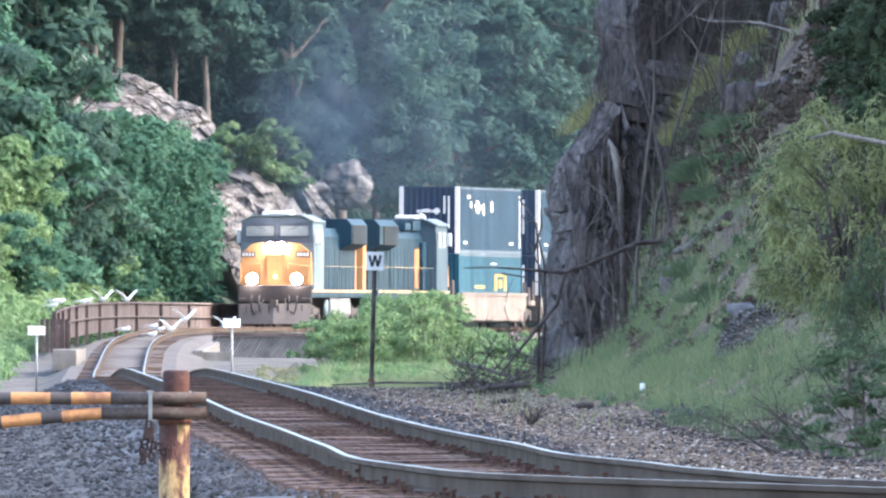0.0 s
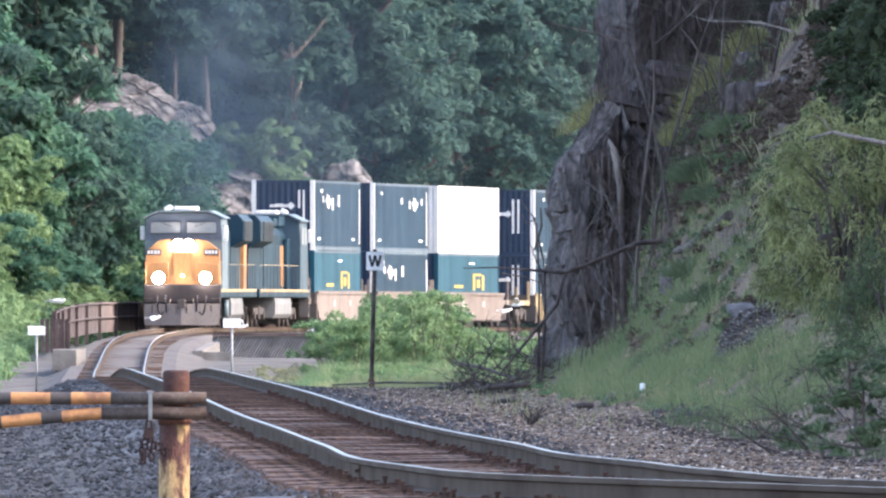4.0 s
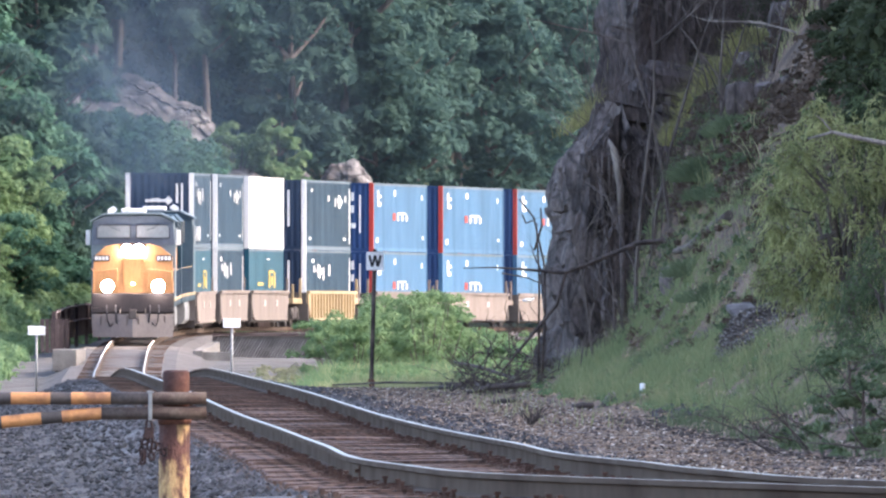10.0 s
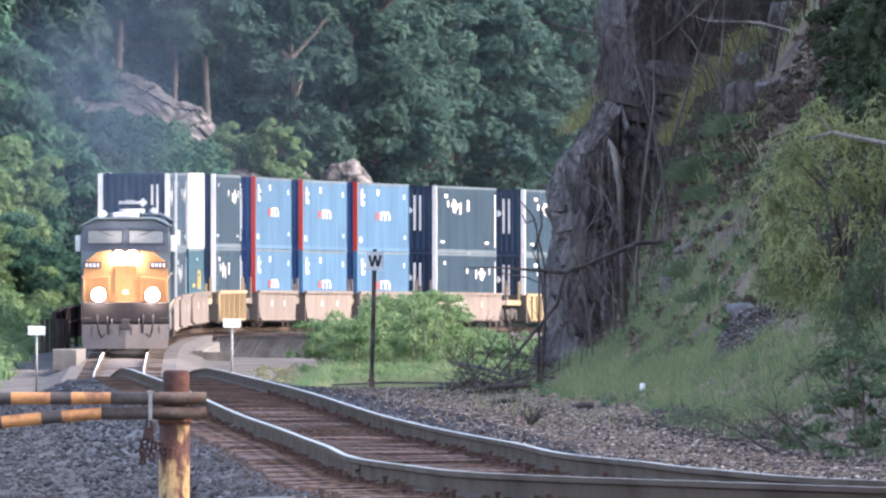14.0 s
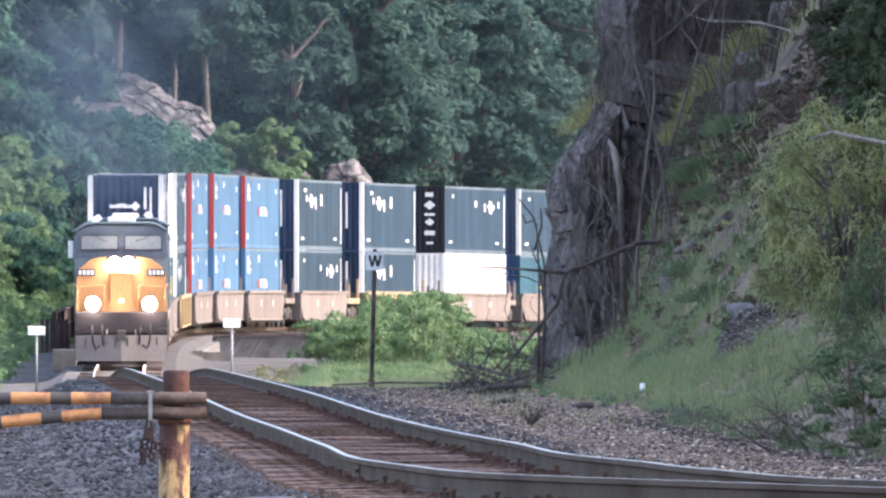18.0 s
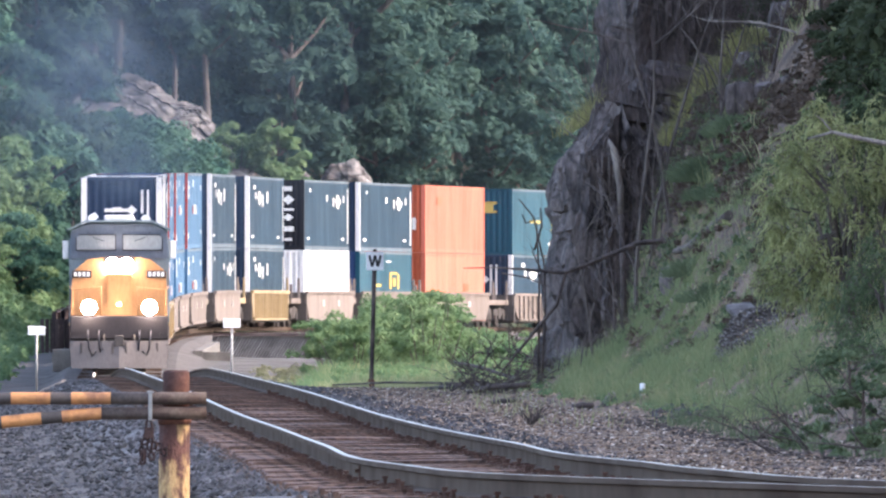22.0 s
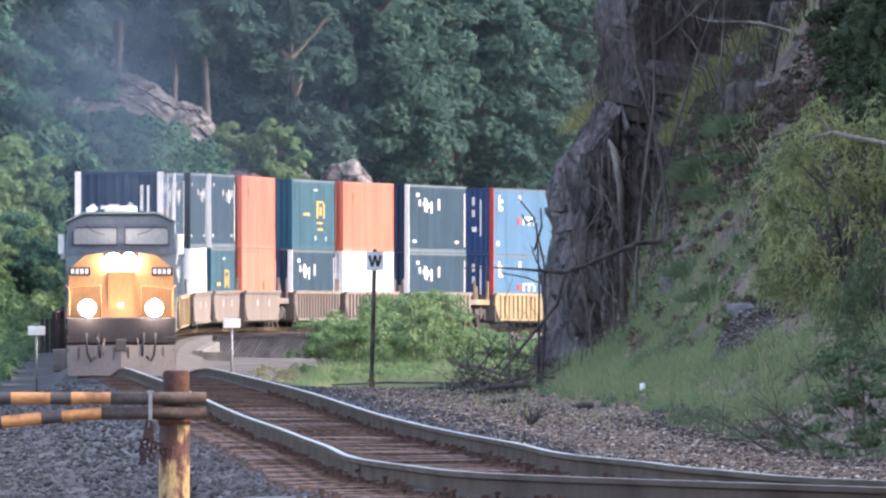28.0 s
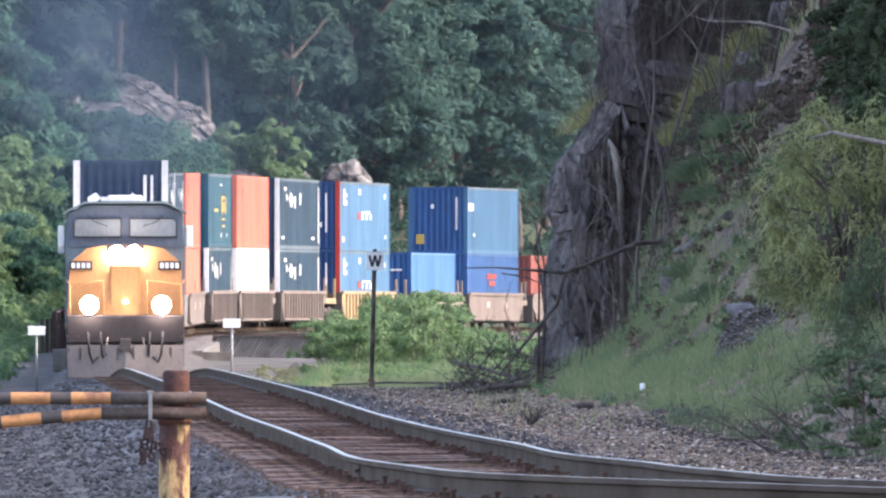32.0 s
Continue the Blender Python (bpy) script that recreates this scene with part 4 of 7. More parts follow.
    # long hood
    bm = bmesh.new()
    prism(bm, [(-0.9, 1.5), (0.9, 1.5), (0.9, 3.75), (0.72, 4.1), (-0.72, 4.1), (-0.9, 3.75)], -4.2, 6.4)
    part("engine_hood", bm, M["p_loco_blue"], ob, "dark blue engine hood", bevel=0.02)
    bm = bmesh.new()
    prism(bm, [(-0.9, 1.5), (0.9, 1.5), (0.9, 3.2), (1.42, 3.45), (1.42, 4.25), (1.2, 4.5), (-1.2, 4.5), (-1.42, 4.25), (-1.42, 3.45), (-0.9, 3.2)], -9.6, -4.2)
    part("radiator_housing", bm, M["p_loco_blue"], ob, "flared dark blue radiator housing", bevel=0.02)
    bm = bmesh.new()
    prism(bm, [(-0.85, 1.5), (0.85, 1.5), (0.85, 3.6), (0.6, 3.85), (-0.6, 3.85), (-0.85, 3.6)], -10.6, -9.6)
    part("rear_hood", bm, M["p_loco_yellow"], ob, bevel=0.02)
    bm = bmesh.new()
    block(bm, 1.0, 2.6, -0.95, 0.95, 4.1, 4.42)
    prism(bm, [(-0.93, 4.1), (0.93, 4.1), (0.93, 4.5), (-0.93, 4.5)], 3.4, 5.8)
    part("roof_boxes", bm, M["p_loco_blue"], ob, bevel=0.03)
    bm = bmesh.new()
    block(bm, 0.1, 0.8, -0.35, 0.35, 4.1, 4.5)
    part("exhaust_stack", bm, M["p_black"], ob, bevel=0.02)
    bm = bmesh.new()
    block(bm, 7.4, 8.9, -0.45, 0.45, 4.60, 4.78)
    part("roof_conditioner", bm, M["p_white"], cab, "white roof air conditioner", bevel=0.04)
    bm = bmesh.new()
    prism(bm, [(-0.95, 4.6), (-0.78, 4.6), (-0.62, 4.72), (-0.75, 4.86), (-0.95, 4.74)], 6.6, 7.1)
    part("antenna_dome", bm, M["p_white"], cab)
    bm = bmesh.new()
    block(bm, 10.452, 10.47, -0.06, 0.06, 2.02, 2.10)
    part("marker_lamp", bm, M["marker"] if lit else M["lamp_off"], nose)
    # yellow side panels behind the cab
    for sy in (1, -1):
        bm = bmesh.new()
        block(bm, 5.2, 6.38, min(sy * 0.93, sy * 1.1), max(sy * 0.93, sy * 1.1), 1.55, 3.6)
        part("equipment_cabinet", bm, M["p_loco_blue"], ob, bevel=0.02)
    return ob


MOVES.append((locomotive(True), -11.15, 6.7))
second = locomotive(False)
MOVES.append((second, -23.3 - 11.15, -6.7))       # turned about: its bogies are named back to front

# ---- bridge, walls and rock ----
bm = bmesh.new()
block(bm, -8.88, -7.57, 826, 830, -0.6, 0.81)
a = [bm.verts.new((x + dx, y, z)) for x, y, z in ((-8.92, 825.9, 0.86), (-8.72, 868, 1.16)) for dx in (0, 0.34)]
b = [bm.verts.new((v.co.x, v.co.y, -0.6)) for v in a]
for q in ((a[0], a[1], a[3], a[2]), (a[0], b[0], b[1], a[1]), (a[1], b[1], b[3], a[3]), (a[3], b[3], b[2], a[2]), (a[2], b[2], b[0], a[0])):
    bm.faces.new(q)
tagged(part("abutment", bm, M["concrete"], bevel=0.015), "pale concrete bridge abutment beside the track", "abutment", kind="structure")
bm = bmesh.new()
block(bm, -13.0, -12.2, 770, 790, 0.2, 0.95)
tagged(part("abutment", bm, M["concrete"], bevel=0.02), "pale concrete wing wall at the bridge's end", "abutment", kind="structure")

# outer parapet fence of weathered boards
M["fence"] = material("fence_wood", (0.070, 0.050, 0.048), 0.9, spots=(0.042, 0.030, 0.030), scale=1.2, fine=18, bump=0.4, stretch=(1, 1, 0.3), world_space=True, per_object=0.2)
fence = thing("bridge_fence", "weathered brown board fence along the bridge's edge", "fence")
u0, u1 = -28.0, 128.0
n = 104
for i in range(n):
    a, b = on_line(u0 + (u1 - u0) * i / n, -2.75), on_line(u0 + (u1 - u0) * (i + 0.97) / n, -2.75)
    bm = bmesh.new()
    d = (b - a).normalized()
    s = Vector((-d.y, d.x, 0)) * 0.03
    top = 0.86 + 0.22 * i / n
    vs = [bm.verts.new(q + k * s + Vector((0, 0, z))) for z in (-0.12, top + rng.uniform(-0.02, 0.02)) for k in (-1, 1) for q in (a, b)]
    for q in CUBE_F:
        bm.faces.new([vs[j] for j in q])
    part("board", bm, M["fence"], fence)
for i in range(0, n + 1, 8):
    a = on_line(u0 + (u1 - u0) * i / n, -2.68)
    bm = bmesh.new()
    block(bm, a.x - 0.07, a.x + 0.07, a.y - 0.07, a.y + 0.07, a.z - 0.5, a.z + 0.98 + 0.2 * i / n)
    part("post", bm, M["fence"], fence)
for h in (0.35, 0.9):
    bm = bmesh.new()
    tube(bm, [on_line(u0 + (u1 - u0) * i / 40, -2.66, h + 0.2 * i / 40) for i in range(41)], 0.045, 6)
    part("rail_board", bm, M["fence"], fence, "pale top rail")
a = on_line(u1, -2.75)
for k in range(6):
    bm = bmesh.new()
    block(bm, a.x - 0.4 + k * 0.17, a.x - 0.26 + k * 0.17, a.y - 1.5 + 0.2 * k, a.y - 1.42 + 0.2 * k, a.z - 0.3, a.z + 0.9)
    part("end_board", bm, M["fence"], fence)

# leaning slatted side of the deck on the inner side
M["slat"] = material("slat_wood", (0.42, 0.41, 0.40), 0.85, spots=(0.28, 0.27, 0.26), scale=2, fine=20, bump=0.3, per_object=0.25)
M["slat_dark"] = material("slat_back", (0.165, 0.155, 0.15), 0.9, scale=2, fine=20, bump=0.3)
crib = thing("deck_screen", "grey leaning slats along the bridge deck's edge", "screen")
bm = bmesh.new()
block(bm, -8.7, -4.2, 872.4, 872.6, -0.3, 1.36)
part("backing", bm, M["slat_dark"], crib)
for i in range(38):
    bm = bmesh.new()
    x = -9.1 + i * 0.113
    vs = [bm.verts.new((x + dx + z * 0.66, y, 0.22 + z * 1.15)) for z in (0, 1) for y in (872.2, 872.3) for dx in (0, 0.028)]
    for q in CUBE_F:
        bm.faces.new([vs[j] for j in q])
    part("slat", bm, M["slat"], crib)
bm = bmesh.new()
block(bm, -8.7, -4.0, 872.1, 872.5, 1.37, 1.47)
part("cap_beam", bm, M["fence"], crib, "dark edge beam")


def craggy(name, label, size, mat, m, seed, cuts=5, jag=0.16, layers=(0, 0, 1), thing_of=None):
    """An angular, bedded rock: a box cut fine and broken along planes."""
    bm = bmesh.new()
    bmesh.ops.create_cube(bm, size=1.0)
    bmesh.ops.subdivide_edges(bm, edges=bm.edges[:], cuts=cuts, use_grid_fill=True)
    r = random.Random(seed)
    off = Vector((r.uniform(0, 90), r.uniform(0, 90), r.uniform(0, 90)))
    lay = Vector(layers)
    for v in bm.verts:
        q = Vector((v.co.x * size[0], v.co.y * size[1], v.co.z * size[2]))
        k = noise.cell(q * 2.0 + off) * 0.5 + noise.noise(q * 0.5 + off) + 0.5 * noise.noise(q * 1.7 + off)
        step = noise.cell(lay * q.dot(lay) * 1.6 + off)
        rounding = 1 - 0.08 * (abs(v.co.x * 2) ** 3 + abs(v.co.y * 2) ** 3 + abs(v.co.z * 2) ** 3) / 1.6
        d = v.co.normalized()
        s = min(size)
        v.co = Vector((q.x * rounding, q.y * rounding, q.z * rounding)) + d * s * jag * (k + 0.6 * step)
    if thing_of:
        ob = part(name, bm, mat, thing_of)
        ob.matrix_basis = m
        return ob
    ob = part(name, bm, mat)
    ob.matrix_basis = m
    return tagged(ob, label, "rock")


# dark cliff at the end of the cutting, in two tiers and shards
cliff = thing("rock_cliff", "dark fractured rock cliff above the cutting", "cliff")


def crag_face(name, path, z0, z1, seed, back=3.0, n=46, m=60):
    """A rock wall along a path in plan, broken into upright ribs and ledges."""
    pts = [Vector((q[0], q[1], 0)) for q in path]
    cum = [0.0]
    for a, b in zip(pts, pts[1:]):
        cum.append(cum[-1] + (b - a).length)
    off = Vector((seed * 7.3, seed * 3.1, 0))
    verts, faces = [], []
    ks = []
    # even steps by share of each leg, so that short legs get ribs too
    legs = len(pts) - 1
    for leg in range(legs):
        for i in range(n):
            ks.append((leg, i / n))
    ks.append((legs - 1, 1.0))
    sides = []
    for a, b in zip(pts, pts[1:]):
        d = (b - a).normalized()
        sides.append(Vector((d.y, -d.x, 0)))
    # directions at the corners, so that the ribs of two legs never cross
    turn = [sides[0]] + [(a + b).normalized() for a, b in zip(sides, sides[1:])] + [sides[-1]]
    for leg, t in ks:
        p = pts[leg].lerp(pts[leg + 1], t)
        nrm = turn[leg].lerp(turn[leg + 1], t).normalized()
        for j in range(m + 1):
            f = j / m
            z = z0 + (z1 + 0.45 * noise.noise(Vector((p.x * 1.5, p.y * 0.3, 3.0)) + off) + 0.2 * noise.cell(Vector((p.x * 3.0, p.y * 0.4, 1.0)) + off) - z0) * f
            q = Vector((p.x * 1.6, p.y * 0.35, z * 0.55)) + off
            # upright joints at three sizes, broken by short cross cracks, and a slow swell
            w = 0.25 * noise.noise(Vector((p.x * 1.3, p.y * 0.3, z * 0.5)) + off)
            rib = (noise.cell(Vector((p.x * 1.9 + w, p.y * 0.3, z * 0.22)) + off) * 0.55 + noise.cell(Vector((p.x * 4.6 + 2 * w, p.y * 0.7, z * 0.6 + w)) + off) * 0.30
                   + noise.cell(Vector((p.x * 10.0 + 3 * w, p.y * 1.5, z * 1.9 + 2 * w)) + off) * 0.15 + abs(noise.noise(Vector((p.x * 2.2, p.y * 0.4, z * 0.3)) + off)) * 0.5)
            fine = noise.noise(q * 2.6) * 0.12 + noise.noise(q * 7.0) * 0.10
            shelf = 0.5 + 0.5 * math.sin(z * 4.2 + 4.0 * noise.noise(Vector((p.x * 0.7, p.y * 0.1, z * 0.3)) + off))
            inward = (rib + fine) * 0.5 + 0.32 + 0.14 * shelf + 0.35 * f * f
            pos = p - nrm * (inward + 0.3 * max(0.0, f - 0.9) * 10)
            verts.append((pos.x, pos.y, z))
    w = m + 1
    for i in range(len(ks) - 1):
        for j in range(m):
            faces.append((i * w + j, (i + 1) * w + j, (i + 1) * w + j + 1, i * w + j + 1))
    # the top runs back into the hill
    base = len(verts)
    for i in range(len(ks)):
        x, y, z = verts[i * w + m]
        verts.append((x + back, y + 6, z - 0.6))
    for i in range(len(ks) - 1):
        faces.append((i * w + m, (i + 1) * w + m, base + i + 1, base + i))
    return raw(name, verts, faces, M["rock"], cliff)


crag_face("lower_tier", [(2.2, 470), (1.85, 440), (1.62, 402), (1.8, 387.5), (2.7, 386), (3.7, 386.6), (5.0, 388.5)], 0.2, 5.15, 1)
crag_face("upper_tier", [(3.2, 475), (2.9, 440), (2.45, 399), (3.2, 395.5), (4.6, 396.5), (6.4, 400), (9.5, 405)], 0.8, 10.5, 2, 6.0)
crag_face("middle_tier", [(2.5, 400), (2.45, 393), (3.1, 388.7), (4.0, 389.3), (5.2, 391), (7.0, 394)], 1.5, 5.7, 4, 4.0)
crag_face("back_tier", [(4.2, 480), (4.3, 430), (4.4, 416), (6.0, 412), (8.0, 416), (12.5, 420)], 2.0, 15.0, 3, 10.0)
for k, (x, y, z, w, d, h) in enumerate(((4.86, 375, 5.2, 0.5, 2.0, 0.85), (5.28, 375, 5.24, 0.45, 2.0, 0.8), (5.68, 375.5, 5.28, 0.5, 2.0, 0.8), (6.2, 376, 5.4, 0.7, 2.0, 0.6),
                                         (4.7, 387.0, 4.9, 1.5, 1.6, 1.0), (6.4, 387, 6.6, 1.8, 2.0, 1.0), (7.4, 388, 6.9, 1.6, 2.0, 1.0))):
    craggy("ledge_block", "", (w, d, h), M["rock"], pose(x, y, z, rng.uniform(-6, 6), rng.uniform(-6, 6), rng.uniform(-12, 12)), 400 + k, 8, 0.13, (1, 0, 0.2), thing_of=cliff)
for k in range(8):
    x, y = rng.uniform(2.4, 6.2), rng.uniform(376, 392)
    craggy("boulder", "", (rng.uniform(0.3, 0.9), rng.uniform(0.4, 1.0), rng.uniform(0.25, 0.7)), M["rock"], pose(x, y, float(ground(x, y)) + rng.uniform(0, 0.15), rng.uniform(-20, 20), rng.uniform(-20, 20), rng.uniform(0, 180)), 40 + k, 3, thing_of=cliff)
# low slab and rubble on the grass bank
craggy("rock_slab", "grey flat rock slab lying on rubble on the bank", (0.40, 0.9, 0.09), M["rock_pale"], pose(4.42, 340, float(ground(4.42, 340)) + 0.14, 12, -7, 10), 71, 6, 0.16)


def patch(cx, cy, rx, ry):
    def place(r, n):
        a, q = r.uniform(0, 6.28, n), np.sqrt(r.uniform(0, 1, n))
        return cx + np.cos(a) * q * rx, cy + np.sin(a) * q * ry
    return place




M["rubble"] = material("rubble", (0.20, 0.188, 0.18), 0.9, spots=(0.075, 0.068, 0.066), scale=1.2, fine=22, bump=0.5, world_space=True, island=0.55)


def mound(x, y):
    return 0.2 * np.clip(1 - ((x - 4.42) / 0.55) ** 2 - ((y - 332) / 11) ** 2, 0, 1) ** 0.8


stones("rubble", "dark earth and clods in the rubble heap", 2600, patch(4.42, 332, 0.56, 11), (0.02, 0.045), M["clod"], 18, 0.5, mound)
stones("rubble", "small grey rock rubble heaped on the grass bank", 1500, patch(4.42, 331, 0.52, 10), (0.010, 0.034), M["rubble"], 8, 0.7, lambda x, y: mound(x, y) + 0.02)
stones("rubble", "broken grey rock at the foot of the bank", 160, patch(3.2, 300, 0.5, 8), (0.03, 0.08), M["ballast"], 9, 0.7)



def round_rock(label, size, mat, m, seed):
    """A weathered, rounded boulder with a few flat breaks."""
    bm = bmesh.new()
    bmesh.ops.create_icosphere(bm, subdivisions=4, radius=0.5)
    off = Vector((seed * 3.7, seed * 1.9, seed))
    for v in bm.verts:
        d = v.co.normalized()
        v.co = Vector((d.x * size[0], d.y * size[1], d.z * size[2])) * (0.5 + 0.17 * noise.noise(d * 1.4 + off) + 0.04 * noise.noise(d * 4.0 + off) + 0.02 * noise.cell(d * 2.2 + off))
    ob = part("boulder", bm, mat)
    ob.matrix_basis = m
    return tagged(ob, label, "rock")


# pale ledges on the wooded hill
outcrop = thing("rock_outcrop", "pale grey rock ledges slanting down the wooded hillside", "rock")


def ledge(name, ridge, tall, y0, seed, tilt=1.0, n=90, m=34):
    """A bare rock face below a ridge of (x, z) points, bedded along the slope, that leans back and ends in a rounded brow."""
    cum = [0.0]
    for a, b in zip(ridge, ridge[1:]):
        cum.append(cum[-1] + math.hypot(b[0] - a[0], b[1] - a[1]))
    off = Vector((seed * 5.1, seed * 9.7, seed))
    verts, faces = [], []
    for i in range(n + 1):
        s = cum[-1] * i / n
        x, z = float(np.interp(s, cum, [q[0] for q in ridge])), float(np.interp(s, cum, [q[1] for q in ridge]))
        z += 0.35 * noise.noise(Vector((s * 0.7, 0, 0)) + off) + 0.14 * noise.noise(Vector((s * 2.1, 1, 0)) + off)
        h = tall * (0.75 + 0.4 * noise.noise(Vector((s * 0.35, 5, 0)) + off))
        for j in range(m + 1):
            f = j / m
            d = f * h
            bed = d * 1.0 + 0.5 * noise.noise(Vector((s * 0.5, d * 0.6, 2)) + off) + 0.12 * s
            step = (bed * 1.5) % 1.0
            push = 0.16 * step * step + 0.45 * noise.noise(Vector((s * 0.7, d * 1.6, 0)) + off) + 0.22 * noise.noise(Vector((s * 1.6, d * 4.0, 4)) + off) + 0.22 * noise.cell(Vector((s * 0.9 + bed, bed * 1.1, 0)) + off)
            brow = max(0.0, 1 - f * 6)
            verts.append((x - d * 0.25 * tilt + 0.1 * push, y0 + 1.2 * brow * brow - d * 1.1 - push * 0.9, z - d * 0.9 - 0.25 * brow * brow))
    w = m + 1
    for i in range(n):
        for j in range(m):
            faces.append((i * w + j, (i + 1) * w + j, (i + 1) * w + j + 1, i * w + j + 1))
    back = len(verts)
    for i in range(n + 1):
        x, y, z = verts[i * w]
        verts.append((x, y + 5, z - 1.6))
    for i in range(n):
        faces.append((i * w, back + i, back + i + 1, (i + 1) * w))
    return raw(name, verts, faces, M["rock_pale"], outcrop)


ledge("upper_ledge", [(-16.8, 15.2), (-15.9, 14.1), (-15.1, 13.2), (-13.5, 12.85), (-12.1, 12.45), (-10.9, 11.6), (-9.9, 10.8), (-9.4, 9.5)], 3.6, 1003, 1)
ledge("lower_ledge", [(-10.6, 10.4), (-9.7, 9.7), (-9.1, 8.9), (-8.0, 8.55), (-7.2, 8.25), (-6.5, 7.4), (-6.0, 6.4), (-5.6, 5.4)], 5.6, 998, 2)
ledge("end_ledge", [(-6.4, 8.7), (-5.7, 8.3), (-5.0, 7.3), (-4.5, 6.4)], 1.6, 1003, 3)
# the last two boulders' darker rock stands in for the wood's shade
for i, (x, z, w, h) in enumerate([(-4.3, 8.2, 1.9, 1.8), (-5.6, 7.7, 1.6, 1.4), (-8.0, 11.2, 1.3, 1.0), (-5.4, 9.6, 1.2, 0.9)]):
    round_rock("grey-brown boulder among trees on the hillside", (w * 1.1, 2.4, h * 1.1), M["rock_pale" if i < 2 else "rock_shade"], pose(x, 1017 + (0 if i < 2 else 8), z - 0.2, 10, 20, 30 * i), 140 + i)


# ---- growing things ----


def leaf_cloud(centres, per, size, r, up=0.5, droop=0.0, slim=0.55):
    """Leaves set about the given (x, y, z, radius) clumps, each a bent diamond; returns verts and faces."""
    c = np.array(centres, float)
    n = len(c) * per
    cc = np.repeat(c, per, 0)
    d = r.normal(size=(n, 3))
    d[:, 2] = np.abs(d[:, 2]) * 0.9 - 0.25
    d /= np.linalg.norm(d, axis=1)[:, None]
    rad = cc[:, 3:4] * r.uniform(0.55, 1.08, (n, 1))
    p = cc[:, :3] + d * rad * np.array([1, 1, 0.8])
    nrm = d + r.normal(size=(n, 3)) * 0.55 + np.array([0, 0, up])
    nrm /= np.linalg.norm(nrm, axis=1)[:, None]
    t = np.cross(nrm, r.normal(size=(n, 3)) + np.array([0, 0, -droop]) * 0)
    if droop:
        t = t * (1 - droop) + np.array([0, 0, -1.0]) * droop
    t /= np.linalg.norm(t, axis=1)[:, None]
    b = np.cross(nrm, t)
    b /= np.linalg.norm(b, axis=1)[:, None]
    s = size * r.uniform(0.6, 1.3, (n, 1))
    bend = nrm * s * 0.22
    v = np.stack([p - t * s, p + b * s * slim - bend, p + t * s, p - b * s * slim - bend], 1).reshape(-1, 3)
    f = np.arange(n * 4).reshape(-1, 4)
    return v, f


def limbs(bm, h, spread, r, trunk_r, n=7, lean=0.0, first=3):
    """A tapered trunk with limbs; returns limb ends."""
    pts = [Vector((0, 0, -0.6))]
    for i in range(1, 8):
        pts.append(Vector((lean * i / 7 * h * 0.1 + r.uniform(-0.08, 0.08) * i * 0.5, r.uniform(-0.08, 0.08) * i * 0.5, h * 0.82 * i / 7)))
    tube(bm, pts, [trunk_r * (1.25 if i == 0 else 1 - 0.11 * i) for i in range(8)], 8)
    ends = []
    for k in range(n):
        i = r.randint(first, 6)
        a = r.uniform(0, 6.28)
        e = pts[i] + Vector((math.cos(a) * spread * r.uniform(0.5, 0.85), math.sin(a) * spread * r.uniform(0.5, 0.85), h * r.uniform(0.08, 0.22)))
        mid = pts[i].lerp(e, 0.5) + Vector((0, 0, -0.15 * spread * 0.3))
        tube(bm, [pts[i], mid, e], [trunk_r * 0.42, trunk_r * 0.28, trunk_r * 0.1], 5)
        ends.append(e)
    return ends


def tree(label, h, spread, seed, mat, bark="bark", per=84, clumps=72, size=0.245, low=0.30, first=3):
    r = random.Random(seed)
    nr = np.random.RandomState(seed)
    ob = thing("tree", label, "tree", group="trees of the hillside wood")
    bm = bmesh.new()
    ends = limbs(bm, h, spread, r, h * (0.016 if first == 3 else 0.010) + 0.03, first=first)
    part("trunk", bm, M[bark], ob)
    cs = []
    for k in range(clumps):
        a, z = r.uniform(0, 6.28), r.uniform(0, 1)
        lobe = 0.75 + 0.25 * math.sin(3 * a + seed) + 0.15 * math.sin(7 * a + 2 * seed)
        prof = math.sin(math.pi * min(1, 0.22 + z * 0.78)) ** 0.6
        q = r.uniform(0.55, 1.0) if k % 4 else r.uniform(0.1, 0.6)
        cs.append((math.cos(a) * spread * prof * lobe * q, math.sin(a) * spread * prof * lobe * q, h * (low + (1 - low) * z), r.uniform(0.5, 1.0) * spread * 0.31))
    cs += [(e.x, e.y, e.z, spread * 0.25) for e in ends]
    v, f = leaf_cloud(cs, per, size, nr)
    raw("crown", v.tolist(), f.tolist(), M[mat], ob)
    return ob


def grow(protos, places, tilt=2.0):
    """Sets out copies of the given trees; the first of each kind takes the first place."""
    used = set()
    for i, (x, y, k, s, dz) in enumerate(places):
        m = pose(x, y, float(ground(x, y)) + dz, rng.uniform(-tilt, tilt), rng.uniform(-tilt, tilt), rng.uniform(0, 360)) @ Matrix.Scale(s, 4)
        p = protos[k % len(protos)]
        if k not in used:
            used.add(k)
            p.matrix_basis = m
        else:
            c = copy_thing(p, Matrix.Identity(4))
            c.matrix_basis = m


